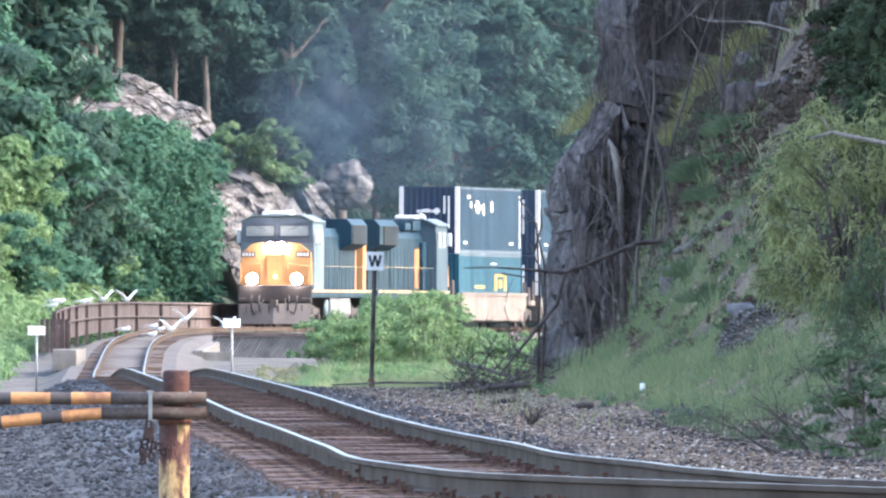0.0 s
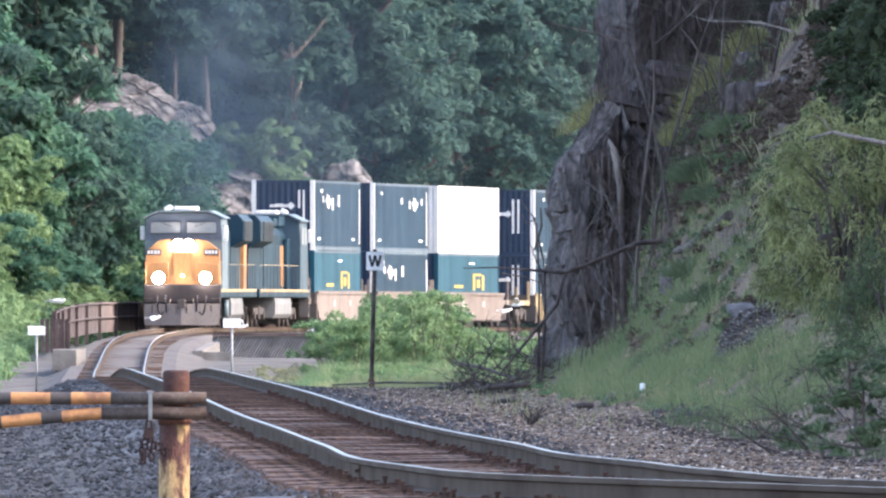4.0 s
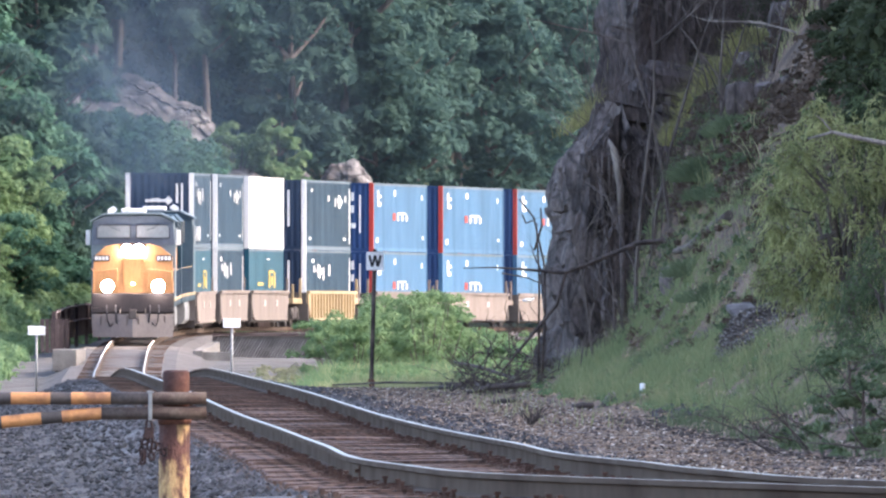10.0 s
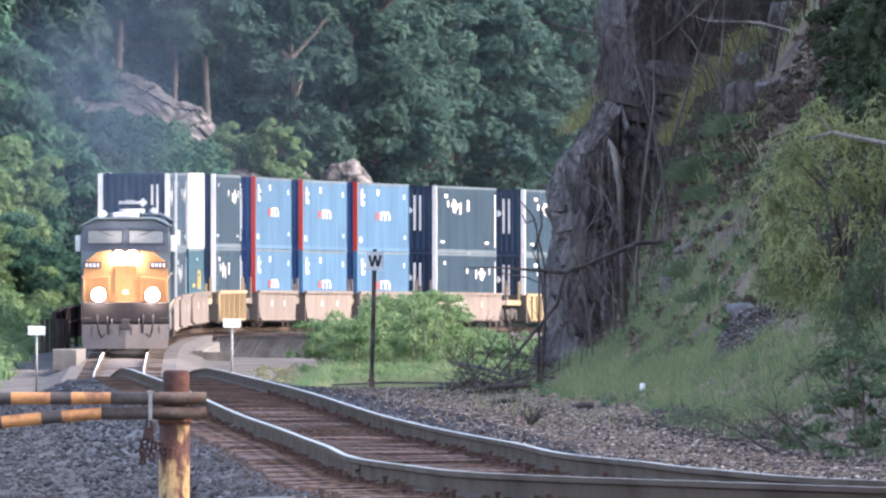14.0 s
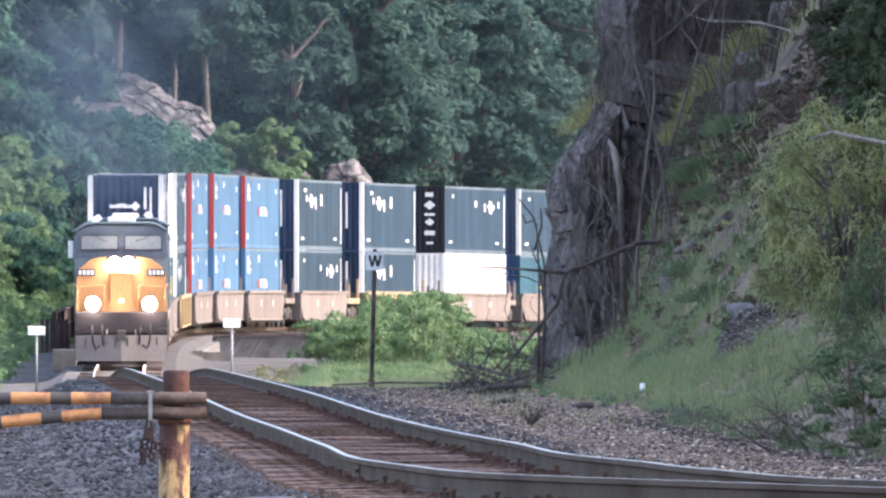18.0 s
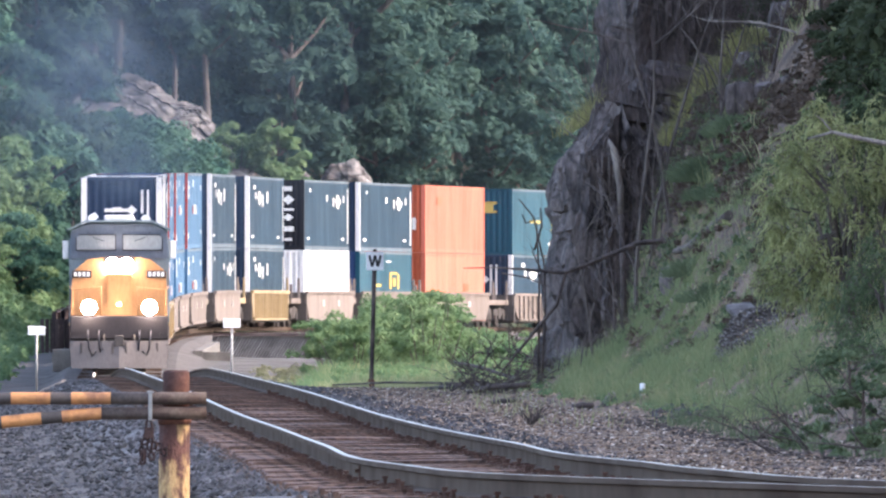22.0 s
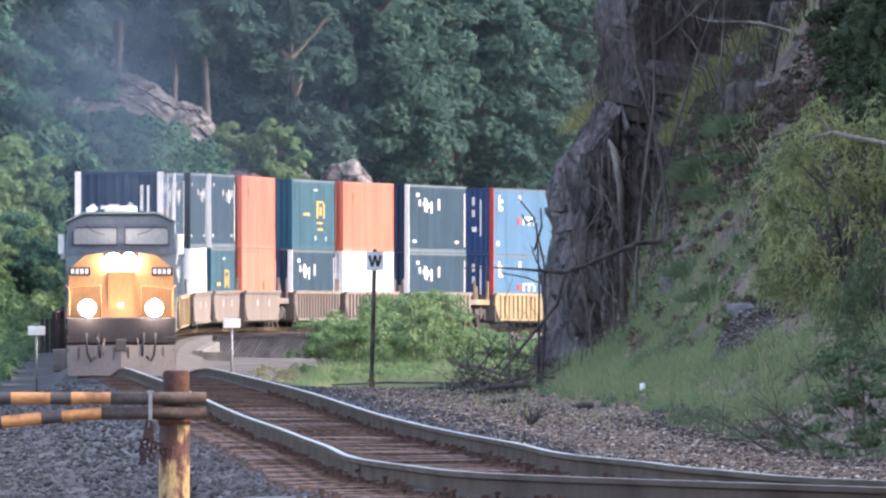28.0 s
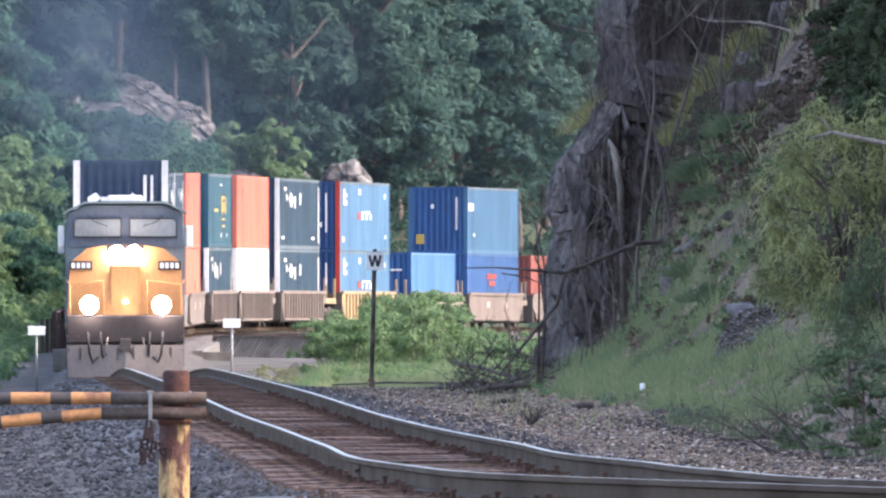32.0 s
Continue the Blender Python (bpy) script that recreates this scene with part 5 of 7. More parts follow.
woods = [tree("tall leafy oak with a full dark green crown", 13, 3.6, 11, "leaf_oak"), tree("broad oak with layered green leaf clumps", 12, 4.2, 12, "leaf_oak", clumps=84),
         tree("slender tree with deep green foliage", 14, 3.0, 13, "leaf_dark"), tree("dense dark green maple in the shade", 11, 3.6, 14, "leaf_dark", clumps=80),
         tree("leafy tree with fresh green outer leaves", 12, 3.4, 15, "leaf_oak", low=0.3)]
spots = []
wr = random.Random(21)
for y, gap in ((1012, 3.4), (1022, 3.2), (1032, 3.2), (1043, 3.2), (1054, 3.4), (1066, 3.6), (1080, 3.8), (1095, 4.2), (1112, 4.6)):
    x = -24.0 - (y - 1000) * 0.05
    while x < line_x(y) - 7.0 and x < 26:
        s = wr.uniform(0.8, 1.2)
        near = x < -5 and y < 1030
        if not (near and -17 < x and y < 1016):
            spots.append((x + wr.uniform(-1, 1), y + wr.uniform(-4, 4), wr.randint(0, 4), s, -0.4))
        x += gap * wr.uniform(0.75, 1.2)
grow(woods, spots)
# bare lower trunks above the ledges
slim = tree("slender grey-barked tree standing above the rock ledges", 8.5, 3.0, 16, "leaf_oak", "bark", low=0.36, clumps=70, first=3)
for i, (x, y, z, k, a) in enumerate(((-15.2, 1007, 12.3, 1.1, 2), (-11.75, 1010, 11.0, 0.85, 5), (-10.3, 1011, 10.6, 1.0, 3))):
    (slim if i == 0 else copy_thing(slim, Matrix.Identity(4))).matrix_basis = pose(x, y, z, 0, a, 70 * i) @ Matrix.Scale(k, 4)
# low growth that covers the hillside between the trunks
ur = np.random.RandomState(61)
uy = ur.uniform(985, 1125, 5200)
ux = ur.uniform(-26, 22, 5200)
out = line_x(uy) - ux
ok = (out > 6.2) & ~((ux > -15.5) & (ux < -6.5) & (uy < 1012)) & (ur.uniform(0, 1, 5200) < 0.8)
ux, uy = ux[ok], uy[ok]
v, f = leaf_cloud(np.stack([ux, uy, ground(ux, uy) + ur.uniform(-0.2, 0.7, len(ux)), ur.uniform(0.5, 1.0, len(ux))], -1), 26, 0.24, ur)
tagged(raw("undergrowth", v.tolist(), f.tolist(), M["leaf_dark"]), "dark green undergrowth covering the wooded hillside", "undergrowth", kind="stuff")
uy = ur.uniform(880, 985, 2600)
ux = line_x(uy) - ur.uniform(4.2, 14, 2600)
v, f = leaf_cloud(np.stack([ux, uy, ground(ux, uy) + ur.uniform(-0.2, 0.6, len(ux)), ur.uniform(0.35, 0.7, len(ux))], -1), 26, 0.18, ur)
tagged(raw("undergrowth", v.tolist(), f.tolist(), M["leaf_light"]), "green brambles at the foot of the hill", "undergrowth", kind="stuff")
uy = ur.uniform(640, 880, 900)
ux = line_x(uy) - ur.uniform(3.6, 8.5, 900) - (880 - uy) * 0.002
v, f = leaf_cloud(np.stack([ux, uy, ground(ux, uy) + ur.uniform(-0.1, 0.5, len(ux)), ur.uniform(0.2, 0.5, len(ux))], -1), 26, 0.12, ur)
tagged(raw("undergrowth", v.tolist(), f.tolist(), M["leaf_light"]), "yellow-green weeds below the deck's edge", "undergrowth", kind="stuff")
uy = ur.uniform(560, 800, 520)
ux = np.maximum(line_x(uy) + 3.6, -6.4) + ur.uniform(0, 3.0, 520)
v, f = leaf_cloud(np.stack([ux, uy, ground(ux, uy) + ur.uniform(-0.05, 0.08, len(ux)), ur.uniform(0.10, 0.24, len(ux))], -1), 26, 0.05, ur)
M["leaf_dusty"] = foliage("leaf_dusty", (0.17, 0.165, 0.11), (0.25, 0.27, 0.15), 0.3)
tagged(raw("undergrowth", v.tolist(), f.tolist(), M["leaf_dusty"]), "dusty brown and green scrub below the bridge's end", "undergrowth", kind="stuff")
left = [tree("dark shrubby tree overhanging the line", 8, 3.0, 31, "leaf_dark", per=80, size=0.2, low=0.05), tree("green sapling thicket at the hill's foot", 7, 2.8, 32, "leaf_vine", per=80, size=0.2, low=0.02),
        tree("yellow-green young tree at the hill's foot", 6, 2.4, 33, "leaf_light", per=70, size=0.17, low=0.02)]
grow(left, [(-18.6, 930, 0, 1.0, 0), (-17.4, 926, 2, 1.0, 0), (-16.6, 934, 1, 1.1, -0.3), (-19.2, 946, 1, 1.3, 0), (-17.2, 950, 0, 1.5, 0.3), (-18.0, 922, 2, 0.75, 0), (-15.2, 946, 0, 0.9, -0.5), (-16.6, 966, 1, 1.2, 0),
            (-19.5, 970, 0, 1.5, 1.0), (-14.0, 956, 1, 0.8, -0.6), (-18.2, 985, 0, 1.4, 1.5), (-20.0, 990, 3 - 3, 1.5, 3.0), (-17.0, 915, 1, 0.6, -0.6), (-17.9, 912, 2, 0.55, -0.6)])


def shrub(name, label, centres, mat, per, size, seed, stems=True, category="shrub", up=0.5, droop=0.0, slim=0.55, group=""):
    """A bush of stems and leaf clumps; centres in its own space."""
    ob = thing(name, label, category, group=group)
    nr = np.random.RandomState(seed)
    if stems:
        bm = bmesh.new()
        for c in centres[::4]:
            tube(bm, [(c[0] * 0.3, c[1] * 0.3, -0.3), (c[0] * 0.7, c[1] * 0.7, c[2] * 0.5), (c[0], c[1], c[2])], [0.035, 0.025, 0.01], 4)
        part("stem", bm, M["bark"], ob)
    v, f = leaf_cloud(centres, per, size, nr, up, droop, slim)
    raw("foliage", v.tolist(), f.tolist(), M[mat], ob)
    return ob


# vine-draped mound below the ledges
cs = []
vr = random.Random(8)
for k in range(520):
    a, b = vr.uniform(0, 1), vr.uniform(0, 1)
    x = -15.6 + 6.0 * a
    top = 10.75 - 3.6 * max(0.0, a - 0.42) ** 1.3 - 2.0 * max(0.0, 0.12 - a)
    z = 0.9 + (top - 0.9) * b
    y = 968 + 16 * b + 2.5 * math.sin(a * 9) * (1 - b) - 3.0 * math.sin(b * 3.1)
    cs.append((x, y, z, vr.uniform(0.35, 0.7)))
ob = shrub("vine_thicket", "deep green vines draped over a rocky mound", cs, "leaf_vine", 60, 0.17, 81, False, "vines")
hang = []
for k in range(170):
    x0 = vr.uniform(-15.0, -9.8)
    z0 = vr.uniform(3, 9.6)
    bm_y = 964 + (z0 - 1) * 1.1
    ln = vr.uniform(0.8, 2.2)
    for j in range(7):
        hang.append((x0 + 0.12 * math.sin(j * 1.3 + k), bm_y, z0 - ln * j / 7, 0.16))
nr = np.random.RandomState(82)
v, f = leaf_cloud(hang, 14, 0.12, nr, 0.2)
raw("hanging_vine", v.tolist(), f.tolist(), M["leaf_vine"], ob, "trailing strands of vine")
# light green saplings on the ledge
bushes = [[(vr.gauss(0, 0.9), vr.gauss(0, 0.8), abs(vr.gauss(1.0, 0.8)), vr.uniform(0.3, 0.5)) for _ in range(34)] for _ in range(3)]
for x, y, z, s, k in ((-8.0, 999, 8.4, 0.9, 0), (-8.8, 998, 9.2, 0.7, 1), (-6.9, 1001, 8.0, 0.7, 2), (-7.2, 997, 10.0, 0.45, 1)):
    b = shrub("sapling", "light green sapling on the rock ledge", [(a[0] * s, a[1] * s, a[2] * s, a[3] * s) for a in bushes[k]], "leaf_light", 46, 0.16, 90 + k, True, "sapling")
    b.matrix_basis = pose(x, y, z - 0.6)

# shrubs inside the curve, before the train
mr = random.Random(17)
for i in range(26):
    t = i / 25
    x = -3.9 + 7.9 * t + mr.uniform(-0.3, 0.3)
    y = 792 + mr.uniform(-22, 14)
    tall = 2.9 * (0.55 + 0.45 * math.sin(min(1, t * 1.25) * math.pi) ** 0.7) * (1.0 if t < 0.5 else 0.58) * mr.uniform(0.85, 1.1)
    cs = [(mr.gauss(0, 0.55), mr.gauss(0, 0.8), tall * mr.uniform(0.1, 0.88), mr.uniform(0.18, 0.36)) for _ in range(40)]
    b = shrub("shrub", "bright green leafy shrub in the hollow by the track", cs, "leaf_light", 60, 0.085, 200 + i, True, group="shrubs in the hollow")
    b.matrix_basis = pose(x, y, float(ground(x, y)))


for i in range(34):
    t = i / 33
    y = 706 + mr.uniform(-60, 30)
    x = -2.6 + 6.0 * t + mr.uniform(-0.3, 0.3)
    cs = [(mr.gauss(0, 0.45), mr.gauss(0, 0.6), mr.uniform(0.1, 0.9) * mr.uniform(0.4, 1.0), mr.uniform(0.12, 0.26)) for _ in range(26)]
    b = shrub("shrub", "low sunlit weedy shrub in the hollow's grass", cs, "leaf_light", 50, 0.07, 240 + i, True, group="shrubs in the hollow")
    b.matrix_basis = pose(x, y, float(ground(x, y)))


def blades(name, label, n, place, height, mat, seed, width=0.012, lean=0.5, clump=1):
    """Grass as single bent blades in one mesh."""
    r = np.random.RandomState(seed)
    x, y = place(r, n)
    if clump > 1:
        x = np.repeat(x, clump) + r.normal(size=len(x) * clump) * 0.06
        y = np.repeat(y, clump) + r.normal(size=len(y) * clump) * 0.1
    n = len(x)
    z = ground(x, y) - 0.03
    h = r.uniform(height[0], height[1], n)
    a = r.uniform(0, 6.28, n)
    l = r.uniform(0.1, lean, n) * h
    dx, dy = np.cos(a) * l, np.sin(a) * l
    w = width * r.uniform(0.7, 1.4, n)
    wx = w * np.abs(r.uniform(0.4, 1.0, n))
    p = np.stack([
        np.stack([x - wx, y, z], -1), np.stack([x + wx, y, z], -1),
        np.stack([x + wx * 0.8 + dx * 0.35, y + dy * 0.35, z + h * 0.62], -1), np.stack([x - wx * 0.8 + dx * 0.35, y + dy * 0.35, z + h * 0.62], -1),
        np.stack([x + dx, y + dy, z + h], -1)], 1).reshape(-1, 3)
    i = np.arange(n)[:, None] * 5
    f = [tuple(q) for q in (i + np.array([0, 1, 2, 3])).tolist()] + [tuple(q) for q in (i + np.array([3, 2, 4])).tolist()]
    return tagged(raw(name, p.tolist(), f, M[mat]), label, "grass", kind="stuff")


def by_line(lo, hi, y0, y1, keep):
    def place(r, n):
        y = r.uniform(y0, y1, n)
        d = r.uniform(lo, hi, n)
        x = line_x(y) + d
        ok = keep(x, y, d)
        return x[ok], y[ok]
    return place


def off_heap(x, y):
    return ((x - 4.42) / 0.55) ** 2 + ((y - 330) / 13) ** 2 > 1


M["grass_tuft"] = foliage("grass_tuft", (0.18, 0.185, 0.075), (0.38, 0.36, 0.16), 0.35, 2.5)
# grass_shade: the same grass in a darker green that stands in for shade
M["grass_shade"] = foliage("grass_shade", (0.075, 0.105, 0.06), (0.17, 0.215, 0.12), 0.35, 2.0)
blades("tall_grass", "pale green tall grass and weeds in the sunny hollow", 15000, by_line(4.5, 15, 500, 770, lambda x, y, d: (x > -2.9 - (y - 500) * 0.004) & (x < 4.2)), (0.2, 0.75), "grass_dry", 1, 0.012, 0.5, 2)
blades("tall_grass", "green weeds below the shrubs", 5000, by_line(4.5, 15, 620, 780, lambda x, y, d: (x > -4.2) & (x < 4.2)), (0.3, 0.85), "leaf_light", 2, 0.02, 0.8, 2)
blades("bank_grass", "soft green grass on the bank of the cutting", 12000, by_line(5.55, 9.6, 272, 388, lambda x, y, d: rough(x, y * 0.07, 3.4, 5.0) + 0.4 * rough(x * 3, y * 0.4, 2.0, 1.0) - 0.08 - 0.2 * np.maximum(0, d - 8.2) - 3.0 * (((x - 4.42) / 0.6) ** 2 + ((y - 332) / 12) ** 2 < 1) > 0), (0.08, 0.36), "grass", 3, 0.005, 1.1, 7)
blades("bank_grass", "grass climbing the upper bank", 11000, by_line(6.2, 10.2, 325, 386, lambda x, y, d: (rough(x, y * 0.16, 2.4, 8.0) + 0.5 * rough(x * 2, y * 0.3, 2.0, 2.0) > 0.02) & (ground(x, y) < 4.3) & off_heap(x, y) & ~((x > 4.6) & (x < 6.2) & (y > 374))), (0.08, 0.36), "grass", 37, 0.006, 1.1, 5)
blades("bank_grass", "paler seeding grass among the green on the bank", 3600, by_line(5.55, 9.2, 275, 385, lambda x, y, d: (rough(x, y * 0.14, 3.1, 2.0) > 0.25) & (((x - 4.42) / 0.6) ** 2 + ((y - 332) / 12) ** 2 > 1)), (0.15, 0.42), "grass_dry", 31, 0.004, 0.9, 4)
blades("bank_grass", "short grass over the whole bank, shade put into its green", 5200, by_line(5.5, 10.4, 270, 374, lambda x, y, d: (rough(x, y * 0.3, 2.9, 4.0) > -0.1) & off_heap(x, y)), (0.05, 0.2), "grass_shade", 38, 0.006, 1.0, 4)
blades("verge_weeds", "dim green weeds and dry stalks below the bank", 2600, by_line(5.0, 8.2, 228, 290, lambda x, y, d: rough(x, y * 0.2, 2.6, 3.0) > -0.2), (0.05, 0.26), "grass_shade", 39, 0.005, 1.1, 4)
wy = np.random.RandomState(77)
gy_, gd_ = wy.uniform(275, 385, 900), wy.uniform(5.4, 9.4, 900)
gx_ = line_x(gy_) + gd_
gk_ = (rough(gx_, gy_ * 0.15, 2.6, 6.0) > 0.1) & off_heap(gx_, gy_)
v, f = leaf_cloud(np.stack([gx_[gk_], gy_[gk_], ground(gx_[gk_], gy_[gk_]) + 0.05, wy.uniform(0.06, 0.16, gk_.sum())], -1), 30, 0.028, wy)
tagged(raw("bank_weeds", v.tolist(), f.tolist(), M["leaf_light"]), "low leafy weeds in the bank's grass", "weeds", kind="stuff")
blades("bank_grass", "yellow-green grass tufts high on the bank", 700, by_line(7.6, 12.5, 350, 402, lambda x, y, d: rough(x, y * 0.15, 1.6, 9.0) > 0.05), (0.15, 0.5), "grass_dry", 4, 0.008, 1.0, 4)
# scrub, dead leaves and ledges on the steep part of the bank
M["leaf_dead"] = foliage("leaf_dead", (0.060, 0.045, 0.036), (0.140, 0.105, 0.078), 0.2, 2.0)
sr_ = np.random.RandomState(41)
for mt, lab, n_, seed_, thr, rad_ in (("leaf_dead", "brown dead brush on the rocky bank", 9500, 3.0, -0.55, (0.06, 0.18)), ("leaf_mid", "dull green scrub on the rocky bank", 3600, 7.0, 0.1, (0.08, 0.22)),
                                      ("leaf_willow", "yellow-green weeds on the rocky bank", 500, 11.0, 0.4, (0.06, 0.16))):
    by = 402 - 62 * sr_.uniform(0, 1, n_) ** 1.5
    bd = sr_.uniform(6.9, 13.5, n_)
    bx = line_x(by) + bd
    keep_ = (rough(bx, by * 0.2, 1.7, seed_) > thr) & ((ground(bx, by) > 3.5) | (sr_.uniform(0, 1, n_) < (0.22 if mt == "leaf_dead" else 0.45))) & ~((bx > 4.6) & (bx < 6.2) & (by > 376.5) & (by < 382))
    bx, by = bx[keep_], by[keep_]
    v, f = leaf_cloud(np.stack([bx, by, ground(bx, by) + sr_.uniform(0, 0.15, len(bx)), sr_.uniform(rad_[0], rad_[1], len(bx))], -1), 26, 0.045, sr_)
    tagged(raw("bank_scrub", v.tolist(), f.tolist(), M[mt]), lab, "scrub", kind="stuff")
for k in range(12):
    y = rng.uniform(346, 398)
    x = float(line_x(y)) + rng.uniform(7.4, 11.5)
    craggy("ledge_rock", "", (rng.uniform(0.25, 0.7), rng.uniform(0.6, 1.6), rng.uniform(0.2, 0.45)), M["rock"], pose(x, y, float(ground(x, y)) + 0.02, rng.uniform(-15, 15), rng.uniform(-12, 12), rng.uniform(-40, 40)), 300 + k, 4, 0.22, thing_of=cliff)
blades("dry_grass", "dry grass stalks on the verge", 1500, by_line(3.4, 6.0, 260, 460, lambda x, y, d: rough(x, y * 0.2, 1.8, 2.0) > 0.3), (0.08, 0.3), "grass_dry", 5, 0.006, 0.9)
blades("dry_grass", "dry grass on the cliff's ledge", 420, lambda r, n: (r.normal(2.35, 0.16, n), r.uniform(390, 398, n)), (0.1, 0.38), "grass_tuft", 6, 0.008, 1.1)
for v in bpy.data.objects["dry_grass.001"].data.vertices:
    v.co.z += 5.0 - float(ground(2.2, 394))




def tuft(x, y, z, w, h, n, mat, seed):
    """A fan of long grass blades on a small mound."""
    r = np.random.RandomState(seed)
    a, q = r.uniform(0, 6.28, n), np.sqrt(r.uniform(0, 1, n))
    px, py = x + np.cos(a) * q * w * 0.5, y + np.sin(a) * q * 0.6
    pz = z + 0.25 * h * (1 - q * q)
    hh = h * r.uniform(0.2, 1.0, n) * (1 - 0.6 * q * q)
    lx, ly = (px - x) * 0.5 + r.normal(size=n) * 0.6 * hh, r.normal(size=n) * 0.5 * hh
    s = r.uniform(0.004, 0.012, n)
    p = np.stack([np.stack([px - s, py, pz], -1), np.stack([px + s, py, pz], -1), np.stack([px + s + lx * 0.4, py + ly * 0.4, pz + hh * 0.7], -1),
                  np.stack([px - s + lx * 0.4, py + ly * 0.4, pz + hh * 0.7], -1), np.stack([px + lx, py + ly, pz + hh * 0.85], -1)], 1).reshape(-1, 3)
    i = np.arange(n)[:, None] * 5
    f = [tuple(k) for k in (i + np.array([0, 1, 2, 3])).tolist()] + [tuple(k) for k in (i + np.array([3, 2, 4])).tolist()]
    tagged(raw("grass_tuft", p.tolist(), f, M[mat]), "long yellow-green grass on a ledge of the bank", "grass", "grass tufts on the bank")


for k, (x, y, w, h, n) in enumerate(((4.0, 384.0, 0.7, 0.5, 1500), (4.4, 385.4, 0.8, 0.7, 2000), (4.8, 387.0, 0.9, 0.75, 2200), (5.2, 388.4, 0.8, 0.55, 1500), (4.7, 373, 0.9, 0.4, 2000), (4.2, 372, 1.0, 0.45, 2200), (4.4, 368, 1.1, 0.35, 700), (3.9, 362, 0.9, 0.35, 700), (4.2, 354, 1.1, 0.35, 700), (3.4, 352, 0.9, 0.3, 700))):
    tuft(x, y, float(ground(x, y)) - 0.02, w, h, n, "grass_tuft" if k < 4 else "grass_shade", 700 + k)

# willow-like bush: arching shoots hung with narrow leaves, in tiers with dark hollows between


def shoots(clumps, per, leaves, size, seed, reach=0.5, slim=0.11):
    """Leaf verts and faces of drooping shoots about (x, y, z, radius) clumps, and the shoots' own paths."""
    r = np.random.RandomState(seed)
    vs, paths = [], []
    for cx, cy, cz, cr in clumps:
        for _ in range(per):
            a = r.uniform(0, 6.28)
            out = np.array([math.cos(a), math.sin(a), 0.0])
            p0 = np.array([cx, cy, cz]) + r.normal(size=3) * cr * 0.35
            ln = reach * cr * 2 * r.uniform(0.6, 1.2)
            rise = r.uniform(0.1, 1.0) + (0.5 if cz > 0.7 else 0.0)
            t = np.linspace(0.05, 1, leaves)[:, None]
            pts = p0 + out * t * ln * 0.8 + np.array([0, 0, 1.0]) * (rise * t - 1.25 * t * t) * ln
            paths.append([tuple(pts[0]), tuple(pts[leaves // 2]), tuple(pts[-1])])
            d = out * 0.7 + np.array([0, 0, 1.0]) * (rise - 2.5 * t)
            d = d / np.linalg.norm(d, axis=1)[:, None]
            d = d + r.normal(size=(leaves, 3)) * 0.5 + np.array([0, 0, -0.35])
            d /= np.linalg.norm(d, axis=1)[:, None]
            b = np.cross(d, r.normal(size=(leaves, 3)))
            b /= np.linalg.norm(b, axis=1)[:, None]
            k = size * r.uniform(0.6, 1.3, (leaves, 1))
            vs.append(np.stack([pts, pts + d * k + b * k * slim * 2, pts + d * k * 2, pts + d * k - b * k * slim * 2], 1).reshape(-1, 3))
    v = np.concatenate(vs)
    return v, np.arange(len(v)).reshape(-1, 4), paths


def willow(label, clumps, mat, per, leaves, size, seed, m):
    ob = thing("willow_bush", label, "bush", m, "bushes on the bank")
    v, f, paths = shoots(clumps, per, leaves, size, seed)
    bm = bmesh.new()
    for c in clumps[::2]:
        tube(bm, [(c[0] * 0.15, c[1] * 0.15, -1.2), (c[0] * 0.5, c[1] * 0.5, c[2] * 0.45), (c[0], c[1], c[2])], [0.035, 0.022, 0.008], 5)
    part("stem", bm, M["bark"], ob)
    bm = bmesh.new()
    for q in paths[::3]:
        tube(bm, q, [0.006, 0.004, 0.002], 3, cap=False)
    tagged(part("twig_growth", bm, M["bark"], ob), kind="stuff")
    raw("foliage", v.tolist(), f.tolist(), M[mat], ob)
    return ob


wr = random.Random(4)
cs = []
for k in range(74):
    z = (k + 0.5) / 74
    a = k * 2.4 + wr.uniform(-0.3, 0.3)
    q = (math.sin(math.pi * (0.20 + 0.68 * z)) ** 0.8) * wr.uniform(0.72, 1.06)
    cs.append((math.cos(a) * 1.25 * q + 0.1 * z, math.sin(a) * 1.3 * q, -1.1 + 2.4 * z + wr.uniform(-0.12, 0.12), wr.uniform(0.18, 0.36)))
willow("yellow-green bush with narrow drooping leaves on the bank", cs, "leaf_willow", 30, 14, 0.042, 5, pose(5.2, 290, 2.95))
# dark leaves within stand in for the shade in the crown's hollows
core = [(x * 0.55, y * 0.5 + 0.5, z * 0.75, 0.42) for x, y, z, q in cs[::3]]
willow("inner growth of the bank's bush, shade put into its leaf colour", core, "leaf_deep", 22, 12, 0.04, 9, pose(5.3, 290.8, 2.8))
low = [(x * 0.72, y * 0.8, z * 0.62, q) for x, y, z, q in cs[::2]]
willow("mid-green drooping bush lower on the bank", low, "leaf_mid", 24, 12, 0.036, 6, pose(5.6, 283, 1.75))
willow("shaded green bush at the bank's foot", [(x * 0.75, y * 0.7, z * 0.42, q) for x, y, z, q in cs[1::2]], "leaf_mid", 20, 12, 0.036, 7, pose(5.3, 276, 0.95))
willow("green bush standing higher on the bank", low, "leaf_mid", 16, 12, 0.05, 8, pose(6.6, 318, 4.6, 0, 0, 60))
